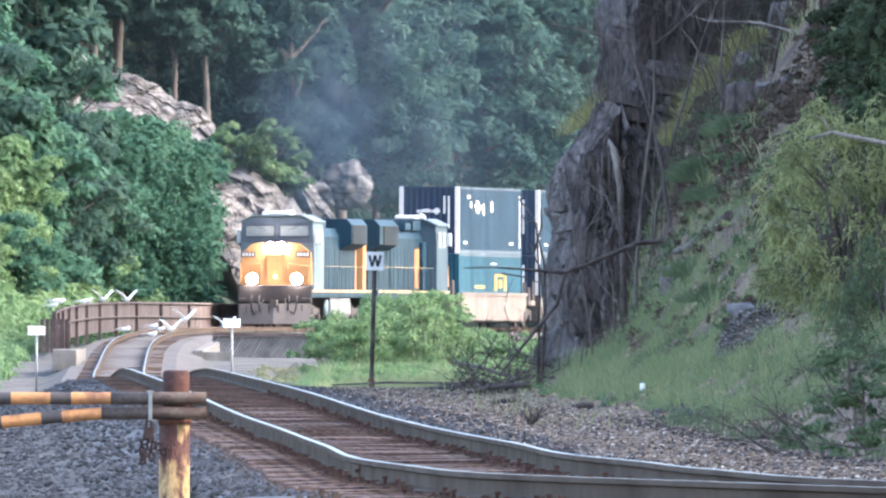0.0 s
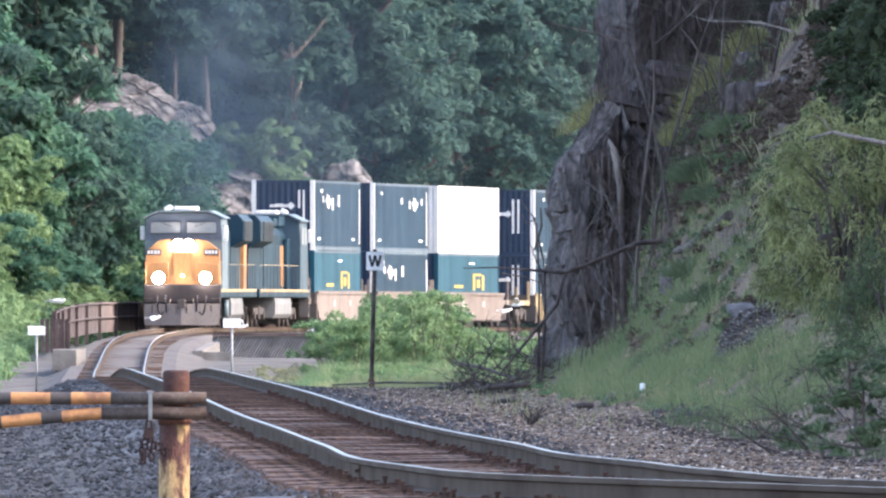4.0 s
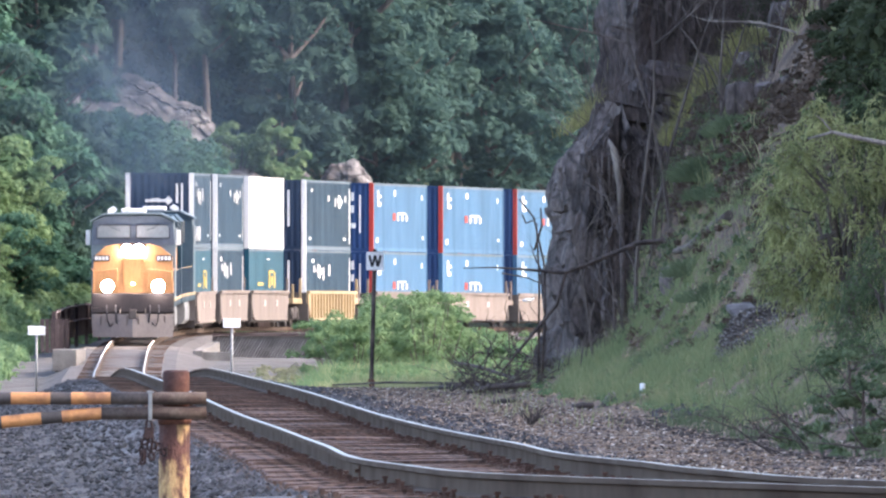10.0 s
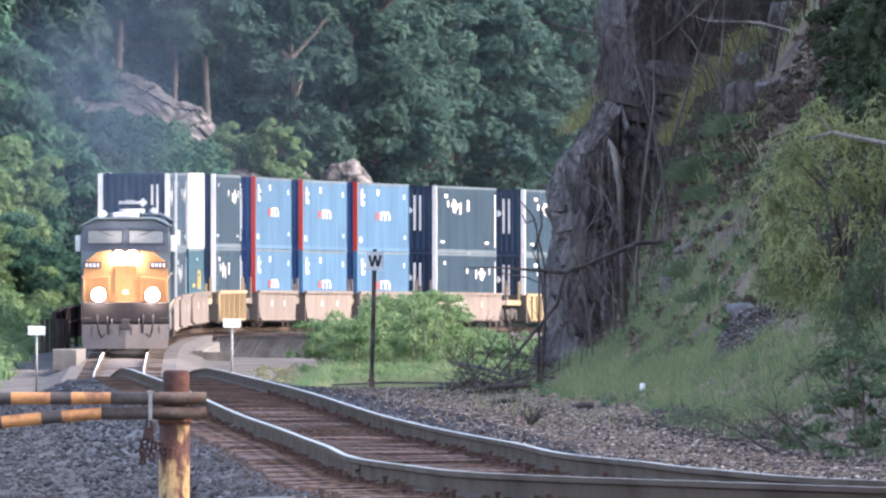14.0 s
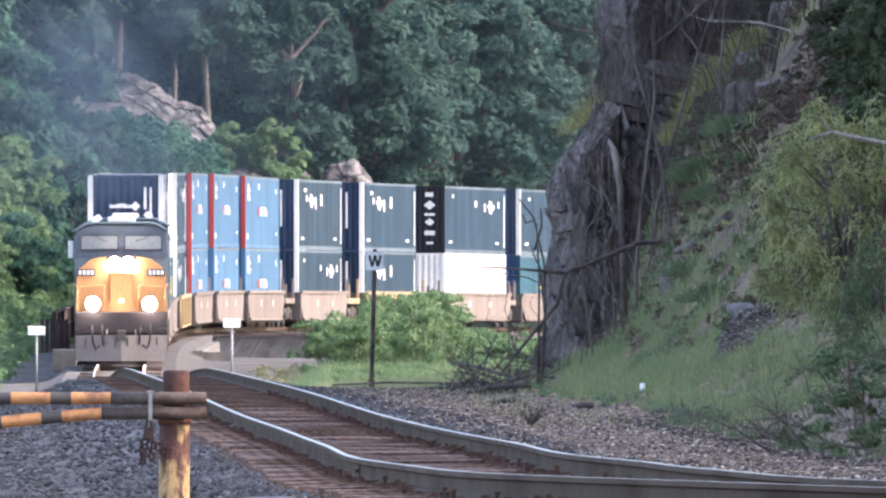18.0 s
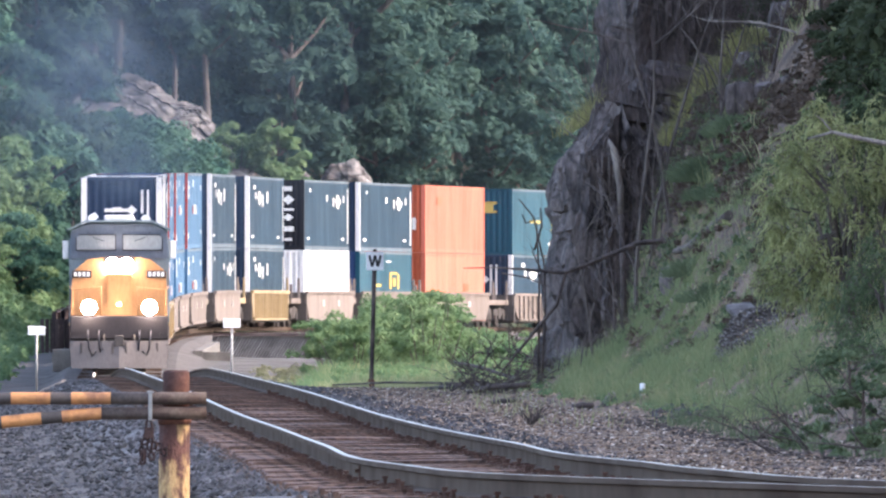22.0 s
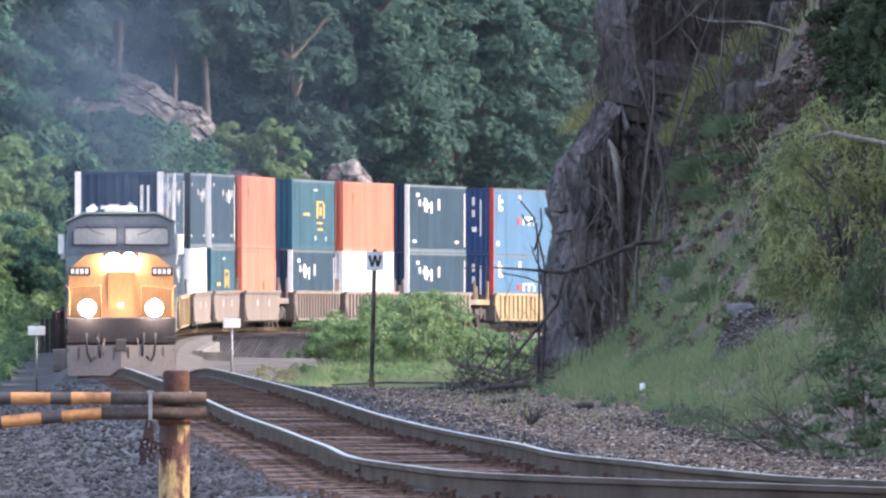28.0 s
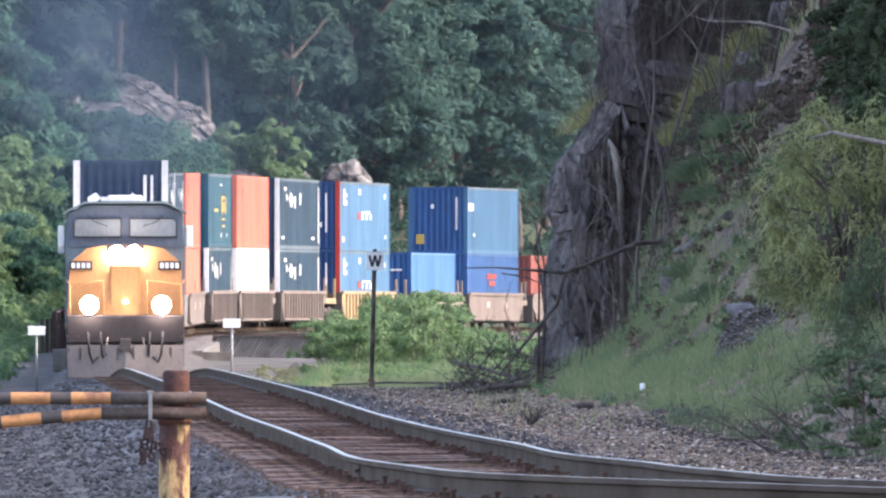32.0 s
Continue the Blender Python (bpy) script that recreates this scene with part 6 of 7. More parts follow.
# a dead bough lies through the crown
bm = bmesh.new()
twiggy_pts = [(4.55, 288.2, 3.98), (4.85, 288.0, 4.06), (5.2, 288.0, 3.98), (5.6, 288.0, 3.90), (6.1, 288.2, 3.7)]
tube(bm, twiggy_pts, [0.012, 0.022, 0.030, 0.036, 0.04], 7)
tube(bm, [(4.85, 288.0, 4.06), (4.72, 288.0, 4.22), (4.62, 288.0, 4.28)], [0.014, 0.010, 0.005], 5)
tagged(part("dead_bough", bm, M["bark_pale"]), "pale dead bough lying through the bush", "branch")
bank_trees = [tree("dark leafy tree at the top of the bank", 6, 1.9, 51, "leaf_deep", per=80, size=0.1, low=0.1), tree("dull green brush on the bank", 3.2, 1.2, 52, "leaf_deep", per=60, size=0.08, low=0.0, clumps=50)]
# trees past x = 10.5 stand out of view, added to shade the bank
grow(bank_trees, [(7.2, 318, 0, 1.0, -0.2), (8.2, 345, 0, 1.2, -0.5), (6.6, 352, 1, 0.8, -0.2), (7.4, 372, 1, 1.1, 0), (8.6, 384, 0, 0.9, 0), (6.3, 300, 1, 0.7, 0), (6.0, 330, 1, 0.5, 0), (6.7, 338, 0, 0.55, -0.4), (7.4, 330, 0, 0.7, -0.4), (6.2, 362, 1, 0.5, -0.1), (7.0, 366, 0, 0.5, -0.3), (9.6, 396, 0, 1.0, 1.0),
                  (6.2, 392, 0, 0.42, -0.6), (7.2, 394, 0, 0.5, -0.6), (5.4, 396, 1, 0.5, -0.2), (8.0, 392, 0, 0.5, -0.8),
                  (6.8, 384, 1, 0.5, -0.1), (7.6, 388, 1, 0.6, 0), (4.4, 396, 1, 0.45, -0.1), (8.4, 376, 1, 0.8, 0), (11.5, 372, 0, 1.3, -0.3), (13.5, 380, 0, 1.5, -0.3), (12.0, 390, 0, 1.4, -0.3), (15.0, 396, 0, 1.6, -0.3), (14.5, 370, 0, 1.5, -0.3), (16.5, 386, 0, 1.6, -0.3), (10.8, 360, 0, 1.2, -0.3), (13.0, 404, 0, 1.6, -0.3),
                  # last five: added to shade the dark recess, which their dark leaves also fill
                  (8.4, 400, 0, 1.1, -0.5), (10.2, 403, 0, 1.6, -0.3), (6.4, 403, 0, 0.9, -0.4), (7.6, 396, 1, 0.9, -0.3), (5.6, 393, 1, 0.55, -0.2)])

# ---- gate at the foreground ----
M["gate_post"] = material("gate_post_paint", (0.085, 0.036, 0.028), 0.85, spots=(0.38, 0.25, 0.115), scale=7, fine=45, bump=0.5, amount=0.5, lo=0.46, hi=0.53, stretch=(1, 1, 0.5))
M["stripe_yellow"] = material("stripe_yellow", (0.43, 0.20, 0.075), 0.7, spots=(0.20, 0.095, 0.05), scale=9, fine=60, bump=0.1, amount=0.2)
M["stripe_black"] = material("stripe_black", (0.042, 0.038, 0.038), 0.7, spots=(0.075, 0.060, 0.052), scale=9, fine=60, bump=0.1, amount=0.2)
M["pipe_bare"] = material("pipe_bare", (0.085, 0.066, 0.056), 0.75, metal=0.2, spots=(0.055, 0.036, 0.030), scale=9, fine=60, bump=0.1)
M["lock_iron"] = material("lock_iron", (0.055, 0.032, 0.03), 0.8, metal=0.3, scale=20, fine=90, bump=0.3)
gate = thing("barrier_gate", "rusty steel gate post with striped yellow and black barrier pipes", "gate")
GX, GY = -1.392, 120.0
bm = bmesh.new()
tube(bm, [(GX + dx, GY, z) for z, dx in ((-0.7, -0.012), (0.0, -0.008), (0.6, -0.004), (1.128, 0))], 0.081, 20)
part("post", bm, M["gate_post"], gate, "peeling yellow paint over rust", smooth=False)
bm = bmesh.new()
tube(bm, [(GX, GY, 1.11), (GX, GY, 1.15)], 0.088, 20)
part("collar", bm, M["rust_iron"], gate)
bm = bmesh.new()
tube(bm, [(GX + 0.008, GY, 1.15), (GX + 0.008, GY, 1.375), (GX + 0.008, GY, 1.39)], [0.07, 0.07, 0.06], 20)
part("post_head", bm, M["rust_iron"], gate, "dark rusted post head")
for z, drop in ((1.245, 0.0), (1.170, 0.094)):
    def pt(x):
        return (x, GY - 0.115, z - drop * max(0.0, -1.72 - x) ** 1.15)
    cuts = [-1.226, -1.722]
    x, on = -1.722, True
    if drop:
        cuts[1] = x = -1.77
    bm = bmesh.new()
    tube(bm, [pt(-1.226), pt(cuts[1])], 0.033, 16)
    part("pipe", bm, M["pipe_bare"], gate, "bare brown pipe end")
    while x > -5.0:
        w = 0.205 if on else 0.107
        bm = bmesh.new()
        tube(bm, [pt(x), pt(x - w / 2), pt(x - w)], 0.0322, 16, cap=False)
        part("stripe", bm, M["stripe_yellow" if on else "stripe_black"], gate, "yellow stripe" if on else "black stripe")
        x, on = x - w, not on
bm = bmesh.new()
block(bm, -1.527, -1.506, GY - 0.155, GY - 0.148, 1.13, 1.275)
block(bm, -1.535, -1.50, GY - 0.158, GY - 0.08, 1.27, 1.285)
clasp = part("clasp", bm, M["galvanised"], gate, "bright metal clasp", bevel=0.003)
bm = bmesh.new()
block(bm, -1.548, -1.498, GY - 0.165, GY - 0.125, 1.035, 1.095)
tube(bm, [(-1.538, GY - 0.145, 1.09), (-1.536, GY - 0.145, 1.125), (-1.523, GY - 0.145, 1.138), (-1.511, GY - 0.145, 1.125), (-1.508, GY - 0.145, 1.09)], 0.007)
part("padlock", bm, M["lock_iron"], gate, "dark rusty padlock", bevel=0.012)
loops = [(-1.535 + 0.030 * math.sin(i * 1.7), GY - 0.13, 1.05 - 0.013 * i) for i in range(9)] + [(-1.512 + 0.013 * i, GY - 0.11, 0.985 + 0.02 * math.sin(i * 0.9)) for i in range(7)] + [(-1.555, GY - 0.13, 0.955 - 0.016 * i) for i in range(3)]
for i, (x, y, z) in enumerate(loops):
    bm = bmesh.new()
    mtx = Matrix.Translation((x, y, z)) @ Matrix.Rotation(i * 1.57, 4, "Z") @ Matrix.Rotation(0.6 * math.sin(i * 2.3), 4, "Y")
    tube(bm, [mtx @ Vector((0.014 * math.cos(k), 0, 0.021 * math.sin(k))) for k in np.linspace(0, 6.28, 9)], 0.0065, 5)
    part("chain_link", bm, M["lock_iron"], gate)

# ---- whistle post and two small signs ----
sign = thing("whistle_post", "white whistle board lettered W on a dark weathered post", "sign")
base_z = float(ground(-1.396, 450))
bm = bmesh.new()
tube(bm, [(-1.40, 450, base_z - 0.4), (-1.396, 450, 0.5), (-1.36, 450, 1.8), (-1.325, 450, 3.1)], 0.043, 10)
part("post", bm, M["dead_wood"], sign)
bm = bmesh.new()
block(bm, -1.46, -1.33, 449.93, 450.07, 0.5, 0.64)
part("bracket", bm, M["rust_iron"], sign, bevel=0.015)
bm = bmesh.new()
block(bm, -1.49, -1.155, 449.90, 449.93, 2.755, 3.115)
board = part("board", bm, M["white_paint"], sign, "white painted board", bevel=0.008)
bm = bmesh.new()
for x0, x1 in ((-1.435, -1.378), (-1.322, -1.378), (-1.322, -1.266), (-1.209, -1.266)):
    vs = [bm.verts.new((xx + dx, 449.888, zz)) for xx, zz in ((x0, 3.05), (x1, 2.83)) for dx in (-0.024, 0.024)]
    bm.faces.new((vs[0], vs[1], vs[3], vs[2]))
part("letter_w", bm, M["black_paint"], board, "black letter W")
bm = bmesh.new()
block(bm, -1.36, -1.29, 449.9, 449.95, 3.115, 3.17)
part("cap", bm, M["dead_wood"], sign)
for x, zc in ((-12.3, 1.575), (-6.39, 1.80)):
    sg = thing("marker_sign", "small white rectangular sign on a thin steel post by the bridge", "sign", group="signs by the bridge")
    bm = bmesh.new()
    tube(bm, [(x, 700, float(ground(x, 700)) - 0.2), (x, 700, zc + 0.1)], 0.035, 8)
    part("post", bm, M["galvanised"], sg)
    bm = bmesh.new()
    block(bm, x - 0.26, x + 0.26, 699.94, 699.97, zc - 0.135, zc + 0.135)
    part("plate", bm, M["white_paint"], sg, "white plate", bevel=0.01)

# ---- dead wood ----


def twiggy(bm, p, d, length, r, depth, rr, bend=0.25):
    """A bare branch that forks."""
    pts, q = [Vector(p)], Vector(p)
    dd = Vector(d).normalized()
    n = 5
    for i in range(n):
        dd = (dd + Vector((rr.uniform(-bend, bend), rr.uniform(-bend, bend), rr.uniform(-bend, bend) * 0.6))).normalized()
        q = q + dd * length / n
        pts.append(q.copy())
    tube(bm, pts, [r * (1 - 0.14 * i) for i in range(n + 1)], 5)
    if depth:
        for k in range(rr.randint(2, 3)):
            i = rr.randint(1, n)
            side = Vector((rr.uniform(-1, 1), rr.uniform(-1, 1), rr.uniform(-0.3, 0.8))).normalized()
            twiggy(bm, pts[i], dd * 0.7 + side, length * rr.uniform(0.4, 0.6), r * 0.5, depth - 1, rr, bend)


br = random.Random(77)
limb = thing("fallen_limb", "long dead limb leaning out from the cliff", "branch")
bm = bmesh.new()
tube(bm, [(0.33, 375, 2.6), (0.85, 375, 2.61), (1.29, 375, 2.58), (1.98, 375, 2.525), (2.53, 375, 2.74), (3.17, 376, 3.01), (3.81, 376, 3.06), (4.2, 376.5, 3.1)], [0.008, 0.014, 0.02, 0.036, 0.038, 0.042, 0.05, 0.055], 7)
part("limb", bm, M["dead_wood"], limb)
bm = bmesh.new()
tube(bm, [(1.98, 375, 2.525), (1.84, 375, 2.0), (1.47, 375, 1.55), (1.06, 375, 1.05), (0.9, 375, 0.85)], [0.034, 0.03, 0.026, 0.02, 0.014], 7)
part("side_limb", bm, M["dead_wood"], limb)
for a, b, c in (((0.95, 375, 2.52), (1.35, 375, 2.45), (1.72, 375, 2.3)), ((2.3, 375, 2.62), (2.75, 375, 2.55), (3.1, 375, 2.7)), ((1.6, 375, 2.55), (1.5, 375, 2.75), (1.42, 375, 3.0))):
    bm = bmesh.new()
    tube(bm, [a, b, c], [0.014, 0.012, 0.006], 5)
    part("twig", bm, M["dead_wood"], limb)
bm = bmesh.new()
tube(bm, [(x, y, float(ground(x, y)) + 0.10) for x, y in ((3.72, 371), (3.95, 369.5), (4.18, 366.5), (4.46, 361))], [0.05, 0.075, 0.085, 0.08], 9)
tagged(part("log", bm, M["bark"]), "weathered grey log lying on the rock ledge", "log")
stub = thing("dead_snag", "broken dead stems standing against the cliff", "dead tree")
for pts, rad in (([(1.62, 380, 0.6), (1.68, 380, 2.0), (1.66, 380, 2.7), (1.49, 380, 3.45), (1.25, 380, 3.75)], 0.026), ([(1.56, 379, 0.7), (1.58, 379, 2.4), (1.53, 379, 3.35)], 0.020),
                 ([(1.5, 379, 2.9), (1.62, 379, 3.3), (1.6, 379, 3.6)], 0.02), ([(1.48, 380, 3.4), (1.36, 380, 3.35), (1.3, 380, 3.5)], 0.015)):
    bm = bmesh.new()
    tube(bm, pts, [rad * (1 - 0.15 * i) for i in range(len(pts))], 6)
    part("stem", bm, M["dead_wood"], stub)
bm = bmesh.new()
tube(bm, [(2.92, 379.5, 3.5), (2.91, 379.5, 3.9), (2.84, 379.5, 4.4), (2.80, 379.5, 4.55), (2.72, 379.5, 4.72)], [0.045, 0.055, 0.06, 0.055, 0.02], 8)
snag = thing("broken_snag", "pale broken trunk against the dark cliff", "dead tree")
part("bare_top", bm, M["bark_pale"], snag, "pale barkless wood")
bm = bmesh.new()
tube(bm, [(3.0, 379.5, 0.9), (2.96, 379.5, 2.4), (2.92, 379.5, 3.5)], [0.06, 0.05, 0.045], 8)
part("trunk", bm, M["dead_wood"], snag)
for x, y, h, lean, r in ((3.15, 377, 6.2, -0.08, 0.045), (3.72, 378, 5.2, -0.02, 0.038), (2.5, 379, 3.6, -0.15, 0.03), (4.25, 376, 4.2, 0.35, 0.03), (2.75, 378, 5.0, 0.1, 0.03), (3.4, 380, 6.6, 0.02, 0.04), (4.6, 380, 5.5, -0.2, 0.03),
                         (2.3, 381, 4.6, 0.1, 0.025), (5.4, 379, 5.0, 0.1, 0.03), (3.0, 374, 2.6, -0.3, 0.022), (2.15, 376, 2.4, 0.25, 0.02), (6.2, 372, 4.6, -0.3, 0.03)):
    bm = bmesh.new()
    twiggy(bm, (x, y, float(ground(x, y)) - 0.1), (lean, 0, 1), h * 0.75, r, 3, br, 0.13)
    ob = thing("bare_tree", "thin leafless grey-brown tree before the cliff", "tree", group="bare trees before the cliff")
    part("branching", bm, M["bark" if br.random() < 0.6 else "dead_wood"], ob)
for k in range(26):
    x, y = br.uniform(2.6, 6.6), br.uniform(376, 392)
    bm = bmesh.new()
    twiggy(bm, (x, y, float(ground(x, y)) - 0.1), (br.uniform(-0.3, 0.3), 0, 1), br.uniform(1.6, 3.6), br.uniform(0.010, 0.02), 3, br, 0.18)
    ob = thing("bare_sapling", "leafless brown sapling on the rocky slope", "sapling", group="bare saplings before the cliff")
    part("branching", bm, M["dead_wood" if k % 3 else "bark"], ob)
bm = bmesh.new()
twiggy(bm, (5.6, 366, 6.3), (-1, 0, 0.25), 1.3, 0.02, 3, br, 0.3)
tagged(part("bare_branch", bm, M["bark_pale"]), "pale bare branches reaching over the bank", "branch")



def thicket(name, label, n, place, length, radius, mat, seed, bend=0.35):
    """Fine bare shoots, three-sided and bent, as one mesh."""
    r = np.random.RandomState(seed)
    p = place(r, n)
    n = len(p)
    d = r.normal(size=(n, 3)) * np.array([0.45, 0.3, 0.2]) + np.array([0, 0, 1.0])
    rings, cur = [], p
    ln = r.uniform(length[0], length[1], (n, 1)) / 4
    rad = r.uniform(radius[0], radius[1], (n, 1))
    for k in range(5):
        w = rad * (1 - 0.2 * k)
        rings.append(np.stack([cur + w * np.array([math.cos(a), math.sin(a), 0]) for a in (0, 2.1, 4.2)], 1))
        d = d + r.normal(size=(n, 3)) * bend
        d /= np.linalg.norm(d, axis=1)[:, None]
        cur = cur + d * ln
    v = np.stack(rings, 1).reshape(-1, 3)
    i = np.arange(n)[:, None] * 15
    f = []
    for k in range(4):
        for a, b in ((0, 1), (1, 2), (2, 0)):
            f += (i + np.array([k * 3 + a, k * 3 + b, k * 3 + 3 + b, k * 3 + 3 + a])).tolist()
    return tagged(raw(name, v.tolist(), f, M[mat]), label, "thicket", kind="stuff")


def on_slope(x0, x1, y0, y1):
    def place(r, n):
        x, y = r.uniform(x0, x1, n), r.uniform(y0, y1, n)
        return np.stack([x, y, ground(x, y) - 0.05], -1)
    return place


def on_brow(x0, x1, y0, y1, z):
    def place(r, n):
        return np.stack([r.uniform(x0, x1, n), r.uniform(y0, y1, n), z + r.uniform(-0.5, 0.2, n)], -1)
    return place


M["twig"] = material("twig", (0.115, 0.092, 0.085), 0.92, spots=(0.06, 0.048, 0.046), scale=3, fine=25, bump=0, world_space=True, island=0.4)
thicket("bare_thicket", "tangle of bare brown shoots on the rocky slope", 520, on_slope(2.5, 5.4, 374, 384), (0.8, 3.4), (0.002, 0.006), "twig", 91, 0.25)
thicket("bare_thicket", "bare brown shoots and creepers over the cliff's brow", 430, on_brow(2.5, 4.4, 388.5, 393, 5.1), (1.2, 4.2), (0.002, 0.007), "twig", 92, 0.22)
thicket("bare_thicket", "bare grey shoots high on the bank", 420, on_brow(4.6, 7.5, 392, 398, 7.0), (0.8, 2.6), (0.003, 0.008), "twig", 93)
thicket("bare_thicket", "dry stalks on the bank's foot", 260, on_slope(3.4, 5.6, 236, 275), (0.15, 0.6), (0.002, 0.004), "twig", 94, 0.6)
pile = thing("brush_pile", "heap of dead brushwood at the cliff's foot", "brushwood")
for k in range(80):
    bm = bmesh.new()
    x, y = br.uniform(0.1, 2.0), br.uniform(376, 404)
    twiggy(bm, (x, y, float(ground(x, y)) + br.uniform(-0.02, 0.12)), (br.uniform(-1, 1), br.uniform(-0.3, 0.3), br.uniform(0.0, 0.5)), br.uniform(0.5, 1.4), br.uniform(0.008, 0.022), 2, br, 0.3)
    part("branch", bm, M["dead_wood"], pile)
for a, b, r in (((-2.05, 430, 0.14), (0.85, 425, 0.24), 0.022), ((-0.3, 405, 0.4), (1.4, 400, 0.62), 0.05), ((0.2, 396, 1.15), (1.5, 392, 0.75), 0.03), ((0.4, 380, 0.45), (1.5, 380, 0.5), 0.05)):
    za, zb = float(ground(a[0], a[1])), float(ground(b[0], b[1]))
    bm = bmesh.new()
    q0, q1 = Vector((a[0], a[1], za + 0.05 + (a[2] if a[2] > 1 else 0) * 0.4)), Vector((b[0], b[1], zb + 0.08))
    tube(bm, [q0, q0.lerp(q1, 0.35) + Vector((0, 0, 0.04)), q0.lerp(q1, 0.7) + Vector((0, 0, 0.02)), q1], [r * 0.6, r, r, r * 1.1], 7)
    tagged(part("log", bm, M["dead_wood"]), "thin fallen log among leaf litter", "log", group="fallen logs on the verge")
for x, y, ln, r, a in ((2.0, 330, 0.3, 0.055, 12), (0.9, 345, 0.38, 0.035, -4), (2.75, 331, 0.3, 0.03, 25)):
    bm = bmesh.new()
    tube(bm, [(-ln / 2, 0, 0), (0, 0.01, 0.012), (ln / 2, 0, 0)], [r, r * 1.05, r * 0.9], 9)
    ob = part("log", bm, M["dead_wood"])
    ob.matrix_basis = pose(x, y, float(ground(x, y)) + r * 0.8, 0, -5, a)
    tagged(ob, "short dark log lying on the gravel verge", "log", group="fallen logs on the verge")
stump = thing("stump", "cut log end with a pale sawn face", "stump")
bm = bmesh.new()
tube(bm, [(0, 0, -0.1), (0.02, 0, 0.1), (0.03, 0, 0.19)], [0.12, 0.10, 0.09], 10)
part("wood", bm, M["bark"], stump)
bm = bmesh.new()
tube(bm, [(0.03, 0, 0.19), (0.055, 0, 0.215)], [0.088, 0.03], 10)
part("sawn_face", bm, M["bark_pale"], stump)
stump.matrix_basis = pose(2.33, 330, float(ground(2.33, 330)), 0, 25, 0)
bm = bmesh.new()
tube(bm, [(2.83, 328, float(ground(2.83, 328)) - 0.02), (2.83, 328, float(ground(2.83, 328)) + 0.17)], 0.04, 10)
tagged(part("plastic_bottle", bm, M["white_paint"]), "discarded pale plastic bottle on the verge", "litter")
bm = bmesh.new()
twiggy(bm, (2.65, 329, float(ground(2.65, 329)) + 0.05), (1, 0, 0.35), 0.4, 0.015, 2, br, 0.3)
tagged(part("driftwood", bm, M["bark_pale"]), "pale weathered branch on the verge", "branch")
bm = bmesh.new()
for k in range(46):
    a = br.uniform(0, 6.28)
    tube(bm, [(0, 0, -0.02), (math.cos(a) * 0.1, math.sin(a) * 0.1, br.uniform(0.08, 0.16)), (math.cos(a) * br.uniform(0.12, 0.22), math.sin(a) * 0.16, br.uniform(0.1, 0.3))], [0.006, 0.005, 0.002], 4)
ob = part("dry_weed", bm, M["dead_wood"])
ob.matrix_basis = pose(1.09, 285, float(ground(1.09, 285)))
tagged(ob, "dry brown weed tuft on the gravel", "weed")
for k, (x, y) in enumerate(((3.6, 238), (4.1, 246), (4.4, 232), (3.9, 255), (4.6, 262))):
    bm = bmesh.new()
    for j in range(4):
        twiggy(bm, (x + br.uniform(-0.3, 0.3), y, float(ground(x, y)) + 0.02), (br.uniform(-1, 0.6), 0, br.uniform(0.1, 0.8)), br.uniform(0.5, 0.9), br.uniform(0.008, 0.016), 2, br, 0.3)
    tagged(part("dead_branch", bm, M["dead_wood"]), "dead branch fallen at the foot of the bank", "branch", group="dead branches below the bank")
for x, y, s, mt in ((4.25, 236, 0.5, "leaf_mid"), (4.55, 250, 0.6, "leaf_mid"), (3.75, 246, 0.26, "leaf_mid"), (4.75, 268, 0.7, "leaf_mid")):
    cs = [(br.gauss(0, 0.45) * s, br.gauss(0, 0.5) * s, abs(br.gauss(0.45, 0.3)) * s, 0.2 * s) for _ in range(12)]
    ob = shrub("scrub", "dull scrubby bush at the foot of the bank", cs, mt, 34, 0.05, int(x * 100), True, group="scrub below the bank")
    ob.matrix_basis = pose(x, y, float(ground(x, y)))

# ---- exhaust haze, riding over the leading engine ----
M["smoke"] = bpy.data.materials.new("smoke")
M["smoke"].use_nodes = True
sn, sl = M["smoke"].node_tree.nodes, M["smoke"].node_tree.links
sd = sn.new("ShaderNodeBsdfTranslucent")
sd.inputs["Color"].default_value = (0.075, 0.11, 0.15, 1)
sf = sn.new("ShaderNodeBsdfDiffuse")
sf.inputs["Color"].default_value = (0.075, 0.11, 0.15, 1)
s2 = sn.new("ShaderNodeMixShader")
st = sn.new("ShaderNodeBsdfTransparent")
sx = sn.new("ShaderNodeMixShader")
sz = sn.new("ShaderNodeTexNoise")
sz.inputs["Scale"].default_value, sz.inputs["Detail"].default_value = 1.3, 5
sr = sn.new("ShaderNodeMapRange")
sr.inputs["From Min"].default_value, sr.inputs["From Max"].default_value = 0.3, 0.75
sg2 = sn.new("ShaderNodeTexGradient")
sg2.gradient_type = "SPHERICAL"
sm = sn.new("ShaderNodeMath")
sm.operation = "MULTIPLY"
sm2 = sn.new("ShaderNodeMath")
sm2.operation = "MULTIPLY"
sm2.inputs[1].default_value = 0.8
sc = sn.new("ShaderNodeTexCoord")
sl.new(sc.outputs["Object"], sz.inputs["Vector"])
sl.new(sc.outputs["Object"], sg2.inputs["Vector"])
sl.new(sz.outputs["Fac"], sr.inputs["Value"])
sl.new(sr.outputs[0], sm.inputs[0])
sl.new(sg2.outputs["Fac"], sm.inputs[1])
sl.new(sm.outputs[0], sm2.inputs[0])
sl.new(sm2.outputs[0], sx.inputs[0])
sl.new(st.outputs[0], sx.inputs[1])
